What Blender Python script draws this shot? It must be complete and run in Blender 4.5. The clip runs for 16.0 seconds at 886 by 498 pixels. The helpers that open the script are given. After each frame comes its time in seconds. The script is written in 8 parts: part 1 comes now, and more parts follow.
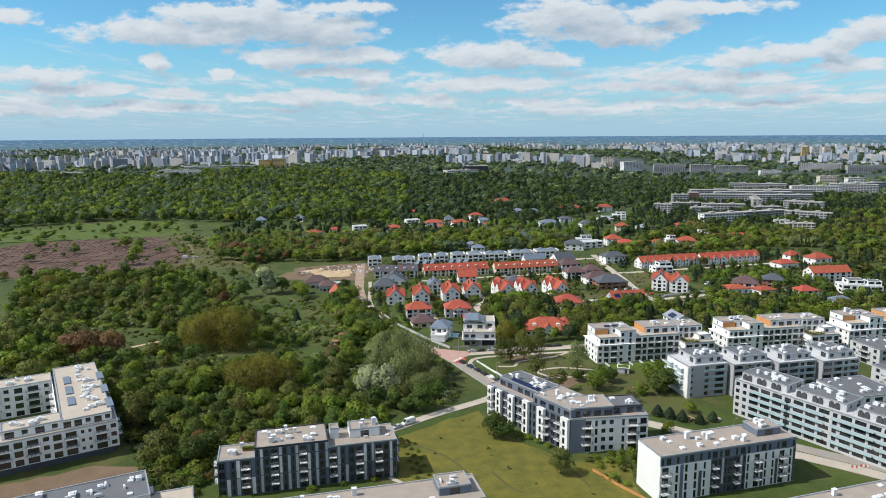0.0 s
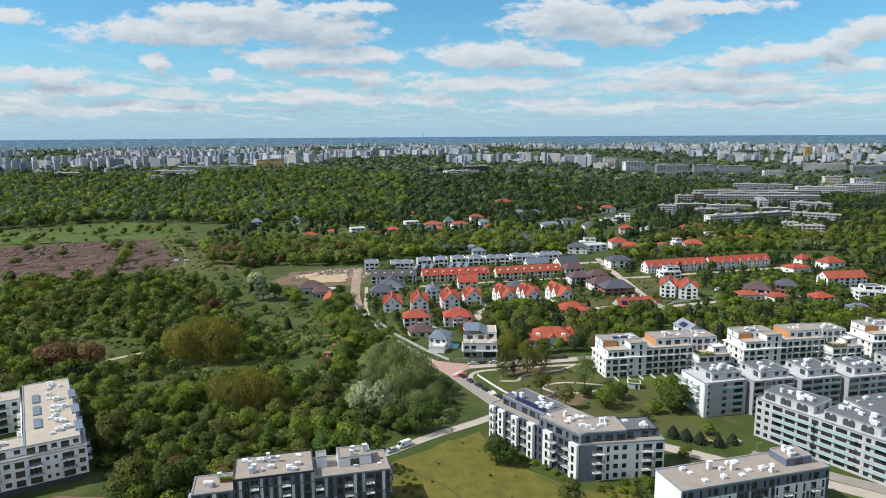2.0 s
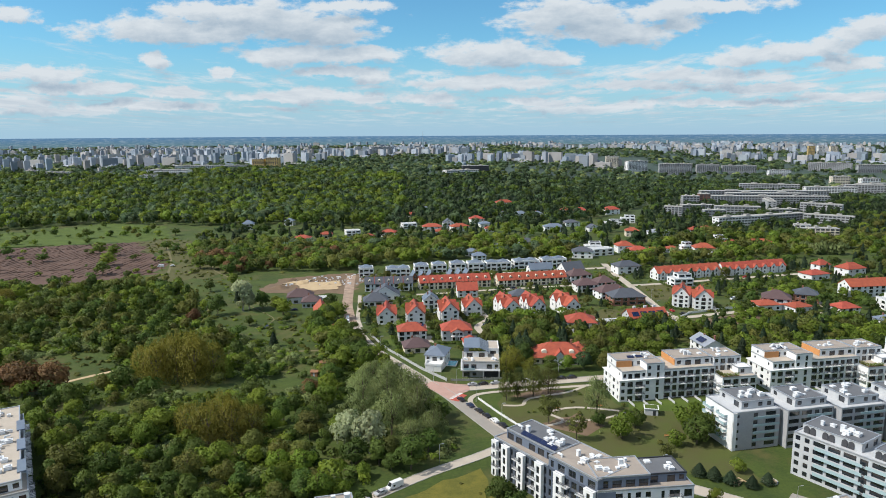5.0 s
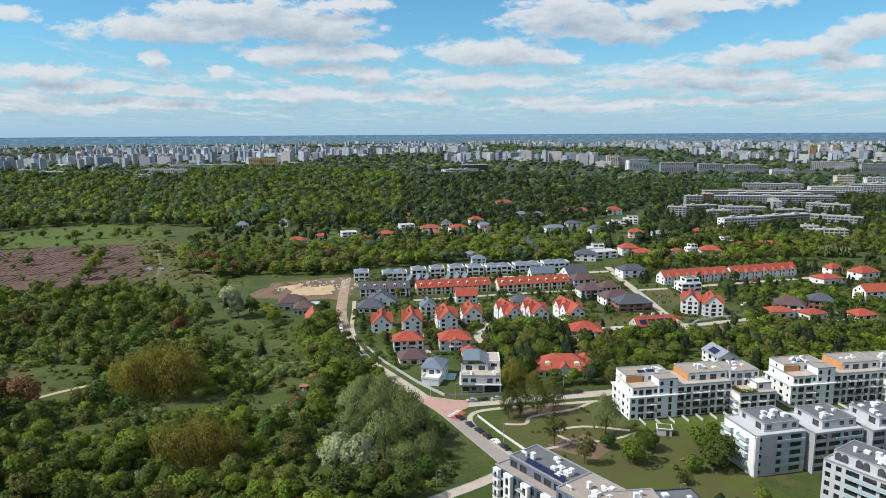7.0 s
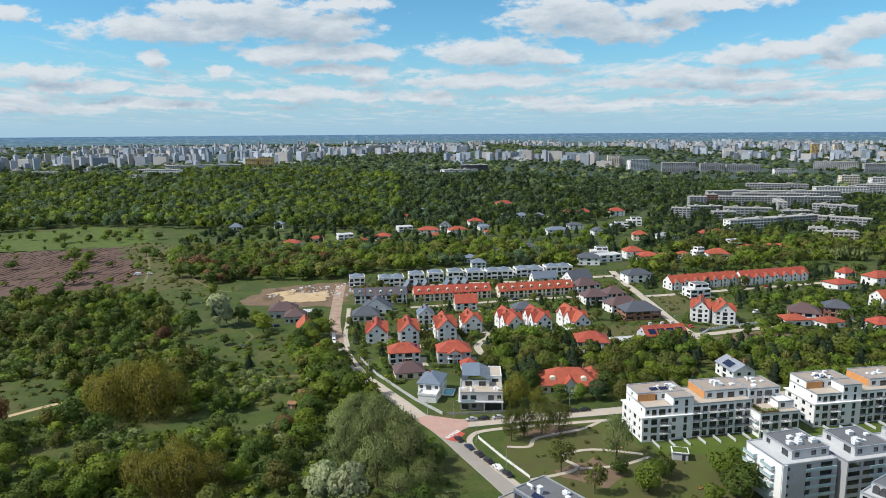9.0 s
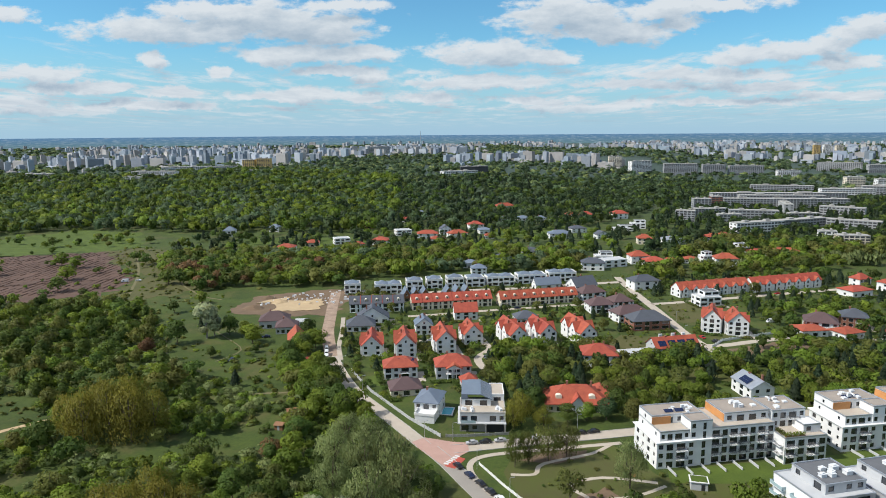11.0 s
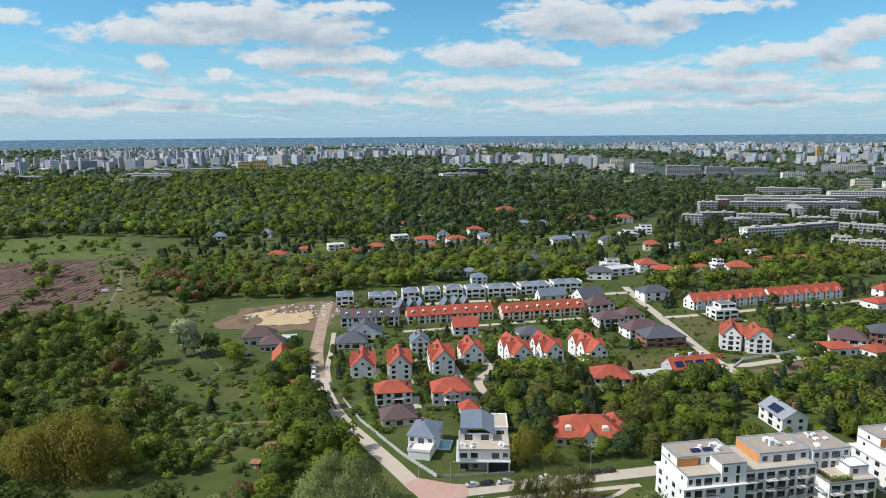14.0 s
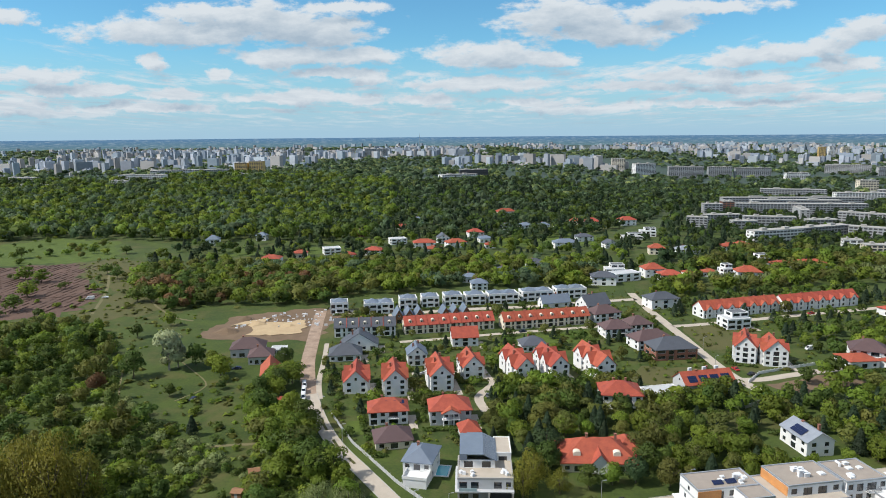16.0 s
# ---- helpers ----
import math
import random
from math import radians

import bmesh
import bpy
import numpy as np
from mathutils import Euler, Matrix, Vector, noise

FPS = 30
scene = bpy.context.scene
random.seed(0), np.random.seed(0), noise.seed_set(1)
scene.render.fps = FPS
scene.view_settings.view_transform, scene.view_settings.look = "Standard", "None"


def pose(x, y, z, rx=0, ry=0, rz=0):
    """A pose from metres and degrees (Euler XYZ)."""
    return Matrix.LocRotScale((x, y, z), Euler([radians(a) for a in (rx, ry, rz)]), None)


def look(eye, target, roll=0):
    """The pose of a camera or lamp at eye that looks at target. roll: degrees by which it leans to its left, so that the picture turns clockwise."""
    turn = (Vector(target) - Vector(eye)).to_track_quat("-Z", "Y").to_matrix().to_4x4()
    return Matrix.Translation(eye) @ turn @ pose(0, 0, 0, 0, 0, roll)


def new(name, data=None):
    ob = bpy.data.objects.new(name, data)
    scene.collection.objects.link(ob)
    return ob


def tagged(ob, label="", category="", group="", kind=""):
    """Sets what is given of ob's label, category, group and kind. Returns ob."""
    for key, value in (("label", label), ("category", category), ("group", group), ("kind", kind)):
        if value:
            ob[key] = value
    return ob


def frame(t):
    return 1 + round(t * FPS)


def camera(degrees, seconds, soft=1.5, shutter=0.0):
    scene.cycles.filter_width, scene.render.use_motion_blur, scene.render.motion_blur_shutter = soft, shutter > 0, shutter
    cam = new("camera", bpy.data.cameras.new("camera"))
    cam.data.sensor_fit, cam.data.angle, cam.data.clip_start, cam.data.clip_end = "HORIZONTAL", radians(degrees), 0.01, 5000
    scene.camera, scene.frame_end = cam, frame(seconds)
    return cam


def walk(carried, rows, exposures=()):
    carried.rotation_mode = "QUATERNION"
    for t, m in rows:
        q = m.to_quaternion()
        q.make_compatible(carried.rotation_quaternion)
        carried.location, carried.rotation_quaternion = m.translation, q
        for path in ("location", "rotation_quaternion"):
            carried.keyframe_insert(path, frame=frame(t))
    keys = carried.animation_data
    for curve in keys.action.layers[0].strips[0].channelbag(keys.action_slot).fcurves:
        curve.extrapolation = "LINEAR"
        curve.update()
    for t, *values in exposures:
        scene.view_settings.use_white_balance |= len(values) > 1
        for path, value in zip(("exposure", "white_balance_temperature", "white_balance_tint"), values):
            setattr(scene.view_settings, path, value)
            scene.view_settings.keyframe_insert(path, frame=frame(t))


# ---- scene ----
cam = camera(66.00, 16.0, soft=0.95)
PATH = [
    (0.0, look((0.004, -0.001, 112.775), (1.330, 98.606, 96.194), -0.360)),
    (1.0, look((0.537, 10.226, 112.743), (1.835, 108.832, 96.151), -0.359)),
    (2.0, look((1.064, 20.402, 112.716), (2.342, 119.005, 96.107), -0.357)),
    (3.0, look((1.588, 30.528, 112.695), (2.863, 129.126, 96.052), -0.348)),
    (4.0, look((2.108, 40.605, 112.679), (3.395, 139.193, 95.985), -0.340)),
    (5.0, look((2.625, 50.633, 112.670), (3.944, 149.207, 95.894), -0.334)),
    (6.0, look((3.140, 60.613, 112.666), (4.506, 159.171, 95.802), -0.333)),
    (7.0, look((3.652, 70.545, 112.669), (5.087, 169.088, 95.719), -0.340)),
    (8.0, look((4.162, 80.431, 112.679), (5.658, 178.962, 95.670), -0.355)),
    (9.0, look((4.671, 90.270, 112.695), (6.185, 188.802, 95.692), -0.386)),
    (10.0, look((5.179, 100.064, 112.719), (6.698, 198.604, 95.761), -0.415)),
    (11.0, look((5.686, 109.814, 112.751), (7.212, 208.368, 95.874), -0.419)),
    (12.0, look((6.194, 119.519, 112.790), (7.731, 218.088, 96.004), -0.419)),
    (13.0, look((6.702, 129.181, 112.837), (8.266, 227.762, 96.119), -0.428)),
    (14.0, look((7.211, 138.801, 112.892), (8.804, 237.389, 96.228), -0.440)),
    (15.0, look((7.721, 148.378, 112.956), (9.335, 246.971, 96.320), -0.453)),
    (16.0, look((8.233, 157.914, 113.029), (9.865, 256.510, 96.411), -0.467)),
]
walk(cam, PATH)

# ---- world, sun, exposure ----
scene.view_settings.exposure = 0.0
SUN_FROM = Vector((-1.0, -0.17, 1.08)).normalized()
sun = new("sun", bpy.data.lights.new("sun", "SUN"))
sun.data.energy, sun.data.angle, sun.data.color = 4.8, radians(0.53), (1.0, 0.955, 0.88)
sun.matrix_world = look((0, 0, 300), Vector((0, 0, 300)) - SUN_FROM)

world = bpy.data.worlds.new("sky")
scene.world = world
world.use_nodes = True
wn, wl = world.node_tree.nodes, world.node_tree.links
wn.clear()


def node(nodes, kind, **sets):
    n = nodes.new(kind)
    for key, value in sets.items():
        if key == "operation":
            n.operation = value
        elif key == "data_type":
            n.data_type = value
        elif key == "blend_type":
            n.blend_type = value
    return n


def cloud_field(clouds):
    """A node group: how dense the cloud layer is at a point of the sky plane."""
    tree = bpy.data.node_groups.new("cloud_field", "ShaderNodeTree")
    tree.interface.new_socket("Vector", in_out="INPUT", socket_type="NodeSocketVector")
    tree.interface.new_socket("Value", in_out="OUTPUT", socket_type="NodeSocketFloat")
    ns, ls = tree.nodes, tree.links
    gin, gout = ns.new("NodeGroupInput"), ns.new("NodeGroupOutput")
    warp = ns.new("ShaderNodeTexNoise")
    warp.inputs["Scale"].default_value, warp.inputs["Detail"].default_value, warp.inputs["Roughness"].default_value = 15, 6, 0.66
    ls.new(gin.outputs[0], warp.inputs["Vector"])
    sub = node(ns, "ShaderNodeVectorMath", operation="SUBTRACT")
    ls.new(warp.outputs["Color"], sub.inputs[0])
    sub.inputs[1].default_value = (0.5, 0.5, 0.5)
    mul = node(ns, "ShaderNodeVectorMath", operation="MULTIPLY")
    ls.new(sub.outputs[0], mul.inputs[0])
    mul.inputs[1].default_value = (0.052, 0.034, 0)
    add = node(ns, "ShaderNodeVectorMath", operation="ADD")
    ls.new(gin.outputs[0], add.inputs[0])
    ls.new(mul.outputs[0], add.inputs[1])
    best = None
    for u, v, a, b in clouds:
        s = node(ns, "ShaderNodeVectorMath", operation="SUBTRACT")
        ls.new(add.outputs[0], s.inputs[0])
        s.inputs[1].default_value = (u, v, 0)
        m = node(ns, "ShaderNodeVectorMath", operation="MULTIPLY")
        ls.new(s.outputs[0], m.inputs[0])
        m.inputs[1].default_value = (1 / a, 1 / b, 0)
        flip = node(ns, "ShaderNodeVectorMath", operation="MULTIPLY")   # flat underneath, heaped above
        ls.new(m.outputs[0], flip.inputs[0])
        flip.inputs[1].default_value = (-1, -1.5, 0)
        heap = node(ns, "ShaderNodeVectorMath", operation="MAXIMUM")
        ls.new(m.outputs[0], heap.inputs[0])
        ls.new(flip.outputs[0], heap.inputs[1])
        d = node(ns, "ShaderNodeVectorMath", operation="LENGTH")
        ls.new(heap.outputs[0], d.inputs[0])
        if best is None:
            best = d.outputs["Value"]
        else:
            k = node(ns, "ShaderNodeMath", operation="SMOOTH_MIN")
            ls.new(best, k.inputs[0])
            ls.new(d.outputs["Value"], k.inputs[1])
            k.inputs[2].default_value = 0.25
            best = k.outputs[0]
    fine = ns.new("ShaderNodeTexNoise")
    fine.inputs["Scale"].default_value, fine.inputs["Detail"].default_value, fine.inputs["Roughness"].default_value = 38, 7, 0.62
    stretch = node(ns, "ShaderNodeVectorMath", operation="MULTIPLY")
    ls.new(gin.outputs[0], stretch.inputs[0])
    stretch.inputs[1].default_value = (0.6, 1.5, 1)
    ls.new(stretch.outputs[0], fine.inputs["Vector"])
    far = node(ns, "ShaderNodeMath", operation="MULTIPLY_ADD")   # (noise - .5) * 1.1 + (1 - length)
    ls.new(fine.outputs["Fac"], far.inputs[0])
    far.inputs[1].default_value = 1.8
    inv = node(ns, "ShaderNodeMath", operation="SUBTRACT")
    inv.inputs[0].default_value = 0.09
    ls.new(best, inv.inputs[1])
    ls.new(inv.outputs[0], far.inputs[2])
    # scattered small clouds of the distant layer, flattened towards the horizon
    sp = ns.new("ShaderNodeSeparateXYZ")
    ls.new(gin.outputs[0], sp.inputs[0])
    up = node(ns, "ShaderNodeMath", operation="ADD")
    ls.new(sp.outputs["Y"], up.inputs[0])
    up.inputs[1].default_value = 0.028
    up2 = node(ns, "ShaderNodeMath", operation="MAXIMUM")
    ls.new(up.outputs[0], up2.inputs[0])
    up2.inputs[1].default_value = 0.01
    px, py = node(ns, "ShaderNodeMath", operation="DIVIDE"), node(ns, "ShaderNodeMath", operation="DIVIDE")
    ls.new(sp.outputs["X"], px.inputs[0])
    ls.new(up2.outputs[0], px.inputs[1])
    py.inputs[0].default_value = 0.42
    ls.new(up2.outputs[0], py.inputs[1])
    flat = ns.new("ShaderNodeCombineXYZ")
    ls.new(px.outputs[0], flat.inputs[0])
    ls.new(py.outputs[0], flat.inputs[1])
    lay = ns.new("ShaderNodeTexNoise")
    lay.inputs["Scale"].default_value, lay.inputs["Detail"].default_value, lay.inputs["Roughness"].default_value = 1.25, 7, 0.66
    ls.new(flat.outputs[0], lay.inputs["Vector"])
    thin = ns.new("ShaderNodeMapRange")   # none of them high up
    thin.inputs["From Min"].default_value, thin.inputs["From Max"].default_value = 0.085, 0.15
    thin.inputs["To Min"].default_value, thin.inputs["To Max"].default_value = -0.93, -1.4
    ls.new(sp.outputs["Y"], thin.inputs["Value"])
    low = node(ns, "ShaderNodeMath", operation="MULTIPLY_ADD")
    ls.new(lay.outputs["Fac"], low.inputs[0])
    low.inputs[1].default_value = 2.0
    ls.new(thin.outputs[0], low.inputs[2])
    most = node(ns, "ShaderNodeMath", operation="MAXIMUM")
    ls.new(far.outputs[0], most.inputs[0])
    ls.new(low.outputs[0], most.inputs[1])
    ls.new(most.outputs[0], gout.inputs[0])
    return tree


# clouds on the plane one metre ahead: across, up, half width, half height
CLOUDS_WEST = [
    (-0.366, 0.141, 0.158, 0.028), (-0.224, 0.152, 0.158, 0.039), (-0.153, 0.14, 0.083, 0.032), (-0.309, 0.169, 0.111, 0.017),
    (-0.12, 0.177, 0.074, 0.011), (-0.178, 0.106, 0.121, 0.022), (-0.086, 0.109, 0.051, 0.017), (-0.394, 0.101, 0.022, 0.014),
    (-0.299, 0.084, 0.02, 0.012), (-0.579, 0.163, 0.046, 0.015), (-0.087, 0.076, 0.035, 0.013), (-0.131, 0.084, 0.083, 0.011),
    (-0.364, 0.058, 0.058, 0.012), (-0.561, 0.083, 0.102, 0.017), (-0.491, 0.063, 0.102, 0.013), (-0.589, 0.045, 0.056, 0.01),
    (-0.196, 0.053, 0.121, 0.013), (-0.414, 0.04, 0.158, 0.01), (-0.1, 0.049, 0.046, 0.011), (-0.542, 0.033, 0.111, 0.009),
]
CLOUDS_EAST = [
    (0.189, 0.156, 0.104, 0.037), (0.258, 0.139, 0.107, 0.028), (0.086, 0.108, 0.104, 0.028), (0.162, 0.102, 0.056, 0.018),
    (0.07, 0.067, 0.13, 0.015), (-0.003, 0.048, 0.056, 0.012), (0.151, 0.043, 0.083, 0.01), (0.325, 0.164, 0.056, 0.017),
    (0.35, 0.151, 0.046, 0.015), (0.397, 0.174, 0.111, 0.015), (0.506, 0.109, 0.121, 0.017), (0.441, 0.103, 0.056, 0.019),
    (0.617, 0.139, 0.058, 0.026), (0.57, 0.119, 0.056, 0.017), (0.597, 0.093, 0.074, 0.014), (0.386, 0.078, 0.148, 0.014),
    (0.485, 0.062, 0.121, 0.011), (0.289, 0.063, 0.102, 0.012), (0.225, 0.033, 0.13, 0.009), (0.438, 0.04, 0.158, 0.01),
    (0.585, 0.047, 0.102, 0.01),
]
field = cloud_field(CLOUDS_WEST + CLOUDS_EAST)

sky = wn.new("ShaderNodeTexSky")
sky.sky_type, sky.sun_disc = "NISHITA", False
sky.sun_elevation, sky.sun_rotation = math.asin(SUN_FROM.z), math.atan2(SUN_FROM.x, SUN_FROM.y)
sky.altitude, sky.air_density, sky.dust_density, sky.ozone_density = 200, 1.0, 0.25, 3.0
co = wn.new("ShaderNodeTexCoord")
sep = wn.new("ShaderNodeSeparateXYZ")
wl.new(co.outputs["Generated"], sep.inputs[0])
ahead = node(wn, "ShaderNodeMath", operation="MAXIMUM")
wl.new(sep.outputs["Y"], ahead.inputs[0])
ahead.inputs[1].default_value = 0.05
uu, vv = node(wn, "ShaderNodeMath", operation="DIVIDE"), node(wn, "ShaderNodeMath", operation="DIVIDE")
wl.new(sep.outputs["X"], uu.inputs[0])
wl.new(sep.outputs["Z"], vv.inputs[0])
wl.new(ahead.outputs[0], uu.inputs[1])
wl.new(ahead.outputs[0], vv.inputs[1])
plane = wn.new("ShaderNodeCombineXYZ")
wl.new(uu.outputs[0], plane.inputs[0])
wl.new(vv.outputs[0], plane.inputs[1])
here, above = wn.new("ShaderNodeGroup"), wn.new("ShaderNodeGroup")
here.node_tree = above.node_tree = field
wl.new(plane.outputs[0], here.inputs[0])
lift = node(wn, "ShaderNodeVectorMath", operation="ADD")
wl.new(plane.outputs[0], lift.inputs[0])
lift.inputs[1].default_value = (-0.010, 0.017, 0)
wl.new(lift.outputs[0], above.inputs[0])
cover = wn.new("ShaderNodeMapRange")
cover.interpolation_type = "SMOOTHSTEP"
cover.inputs["From Min"].default_value, cover.inputs["From Max"].default_value = -0.06, 0.40
wl.new(here.outputs[0], cover.inputs["Value"])
rise = wn.new("ShaderNodeMapRange")   # no clouds at and under the horizon
rise.inputs["From Min"].default_value, rise.inputs["From Max"].default_value = 0.004, 0.035
wl.new(vv.outputs[0], rise.inputs["Value"])
amount = node(wn, "ShaderNodeMath", operation="MULTIPLY")
wl.new(cover.outputs[0], amount.inputs[0])
wl.new(rise.outputs[0], amount.inputs[1])
shade = wn.new("ShaderNodeMapRange")
shade.inputs["From Min"].default_value, shade.inputs["From Max"].default_value = -0.1, 0.95
wl.new(above.outputs[0], shade.inputs["Value"])
tone = node(wn, "ShaderNodeMix", data_type="RGBA")
tone.inputs["A"].default_value, tone.inputs["B"].default_value = (7.0, 7.6, 8.1, 1), (3.9, 4.95, 6.0, 1)
wl.new(shade.outputs[0], tone.inputs["Factor"])
mixed = node(wn, "ShaderNodeMix", data_type="RGBA")
wl.new(amount.outputs[0], mixed.inputs["Factor"])
hue = node(wn, "ShaderNodeMix", data_type="RGBA", blend_type="MULTIPLY")   # clear, slightly teal spring air
hue.inputs["Factor"].default_value = 1.0
hue.inputs["B"].default_value = (0.68, 1.18, 1.32, 1)
wl.new(sky.outputs[0], hue.inputs["A"])
veil = node(wn, "ShaderNodeMix", data_type="RGBA")   # pale moist air low over the land
low_air = wn.new("ShaderNodeMapRange")
low_air.interpolation_type = "SMOOTHSTEP"
low_air.inputs["From Min"].default_value, low_air.inputs["From Max"].default_value = 0.14, -0.02
low_air.inputs["To Min"].default_value, low_air.inputs["To Max"].default_value = 0.0, 0.95
wl.new(sep.outputs["Z"], low_air.inputs["Value"])
wl.new(low_air.outputs[0], veil.inputs["Factor"])
wl.new(hue.outputs["Result"], veil.inputs["A"])
veil.inputs["B"].default_value = (3.7, 5.6, 7.3, 1)
wl.new(veil.outputs["Result"], mixed.inputs["A"])
wl.new(tone.outputs["Result"], mixed.inputs["B"])
# the same broken cloud cover overhead and behind, unseen, added to brighten the shade
high = node(wn, "ShaderNodeMath", operation="MAXIMUM")
wl.new(sep.outputs["Z"], high.inputs[0])
high.inputs[1].default_value = 0.06
roof_x, roof_y = node(wn, "ShaderNodeMath", operation="DIVIDE"), node(wn, "ShaderNodeMath", operation="DIVIDE")
wl.new(sep.outputs["X"], roof_x.inputs[0])
wl.new(sep.outputs["Y"], roof_y.inputs[0])
wl.new(high.outputs[0], roof_x.inputs[1])
wl.new(high.outputs[0], roof_y.inputs[1])
roof_at = wn.new("ShaderNodeCombineXYZ")
wl.new(roof_x.outputs[0], roof_at.inputs[0])
wl.new(roof_y.outputs[0], roof_at.inputs[1])
puffs = wn.new("ShaderNodeTexNoise")
puffs.inputs["Scale"].default_value, puffs.inputs["Detail"].default_value, puffs.inputs["Roughness"].default_value = 0.9, 5, 0.6
wl.new(roof_at.outputs[0], puffs.inputs["Vector"])
puff_cover = wn.new("ShaderNodeMapRange")
puff_cover.interpolation_type = "SMOOTHSTEP"
puff_cover.inputs["From Min"].default_value, puff_cover.inputs["From Max"].default_value = 0.42, 0.58
wl.new(puffs.outputs["Fac"], puff_cover.inputs["Value"])
overhead = wn.new("ShaderNodeMapRange")   # blends into the drawn clouds ahead
overhead.inputs["From Min"].default_value, overhead.inputs["From Max"].default_value = 0.2, 0.3
wl.new(vv.outputs[0], overhead.inputs["Value"])
puff_amount = node(wn, "ShaderNodeMath", operation="MULTIPLY")
wl.new(puff_cover.outputs[0], puff_amount.inputs[0])
wl.new(overhead.outputs[0], puff_amount.inputs[1])
whole_sky = node(wn, "ShaderNodeMix", data_type="RGBA")
wl.new(puff_amount.outputs[0], whole_sky.inputs["Factor"])
wl.new(mixed.outputs["Result"], whole_sky.inputs["A"])
whole_sky.inputs["B"].default_value = (6.6, 6.95, 7.5, 1)
back = wn.new("ShaderNodeBackground")
back.inputs["Strength"].default_value = 0.1
wl.new(whole_sky.outputs["Result"], back.inputs["Color"])
out = wn.new("ShaderNodeOutputWorld")
wl.new(back.outputs[0], out.inputs[0])


# ---- materials ----
def mat(name, base, rough=0.8, other=None, coarse=0.25, fine=3.0, amount=0.5, bump=0.0, bump_scale=None, metal=0.0, vary=0.0,
        stretch=None, wave=0.0, island=0.0, through_light=0.0, spec=0.4):
    """A surface whose colour wanders between base and other at a coarse and a fine scale."""
    m = bpy.data.materials.new(name)
    m.use_nodes = True
    ns, ls = m.node_tree.nodes, m.node_tree.links
    bsdf = ns["Principled BSDF"]
    bsdf.inputs["Roughness"].default_value, bsdf.inputs["Metallic"].default_value = rough, metal
    bsdf.inputs["Specular IOR Level"].default_value = spec
    other = other or tuple(c * 0.72 for c in base)
    geo = ns.new("ShaderNodeNewGeometry")
    at = geo.outputs["Position"]
    if stretch:
        mp = node(ns, "ShaderNodeVectorMath", operation="MULTIPLY")
        ls.new(at, mp.inputs[0])
        mp.inputs[1].default_value = stretch
        at = mp.outputs[0]
    n1, n2 = ns.new("ShaderNodeTexNoise"), ns.new("ShaderNodeTexNoise")
    for n, sc, de in ((n1, coarse, 5), (n2, fine, 4)):
        n.inputs["Scale"].default_value, n.inputs["Detail"].default_value = sc, de
        n.inputs["Roughness"].default_value = 0.6
        ls.new(at, n.inputs["Vector"])
    both = node(ns, "ShaderNodeMath", operation="MULTIPLY_ADD")
    ls.new(n2.outputs["Fac"], both.inputs[0])
    both.inputs[1].default_value = 0.6
    ls.new(n1.outputs["Fac"], both.inputs[2])
    spread = ns.new("ShaderNodeMapRange")
    spread.inputs["From Min"].default_value, spread.inputs["From Max"].default_value = 0.8 - 0.5 * amount, 0.8 + 0.5 * amount
    ls.new(both.outputs[0], spread.inputs["Value"])
    mix = node(ns, "ShaderNodeMix", data_type="RGBA")
    mix.inputs["A"].default_value, mix.inputs["B"].default_value = (*base, 1), (*other, 1)
    ls.new(spread.outputs[0], mix.inputs["Factor"])
    colour = mix.outputs["Result"]
    if vary or island:
        src = ns.new("ShaderNodeObjectInfo").outputs["Random"] if vary else geo.outputs["Random Per Island"]
        hsv = ns.new("ShaderNodeHueSaturation")
        k = vary or island
        val, hue = ns.new("ShaderNodeMapRange"), ns.new("ShaderNodeMapRange")
        val.inputs["To Min"].default_value, val.inputs["To Max"].default_value = 1 - k, 1 + k
        hue.inputs["To Min"].default_value, hue.inputs["To Max"].default_value = 0.5 - 0.05 * k, 0.5 + 0.05 * k
        ls.new(src, val.inputs["Value"])
        tw = node(ns, "ShaderNodeMath", operation="MULTIPLY")
        ls.new(src, tw.inputs[0])
        tw.inputs[1].default_value = 7.31
        fr = node(ns, "ShaderNodeMath", operation="FRACT")
        ls.new(tw.outputs[0], fr.inputs[0])
        ls.new(fr.outputs[0], hue.inputs["Value"])
        ls.new(val.outputs[0], hsv.inputs["Value"])
        ls.new(hue.outputs[0], hsv.inputs["Hue"])
        ls.new(colour, hsv.inputs["Color"])
        colour = hsv.outputs[0]
    ls.new(colour, bsdf.inputs["Base Color"])
    if bump:
        b = ns.new("ShaderNodeBump")
        b.inputs["Strength"].default_value, b.inputs["Distance"].default_value = min(1.0, bump), 0.1 if bump <= 1 else bump * 0.1
        n3 = ns.new("ShaderNodeTexNoise")
        n3.inputs["Scale"].default_value, n3.inputs["Detail"].default_value = bump_scale or fine * 2, 4
        ls.new(at, n3.inputs["Vector"])
        ls.new(n3.outputs["Fac"], b.inputs["Height"])
        ls.new(b.outputs[0], bsdf.inputs["Normal"])
    if through_light:
        tl = ns.new("ShaderNodeBsdfTranslucent")
        ls.new(colour, tl.inputs["Color"])
        ms = ns.new("ShaderNodeMixShader")
        ms.inputs[0].default_value = through_light
        ls.new(bsdf.outputs[0], ms.inputs[1])
        ls.new(tl.outputs[0], ms.inputs[2])
        ls.new(ms.outputs[0], ns["Material Output"].inputs[0])
    return m


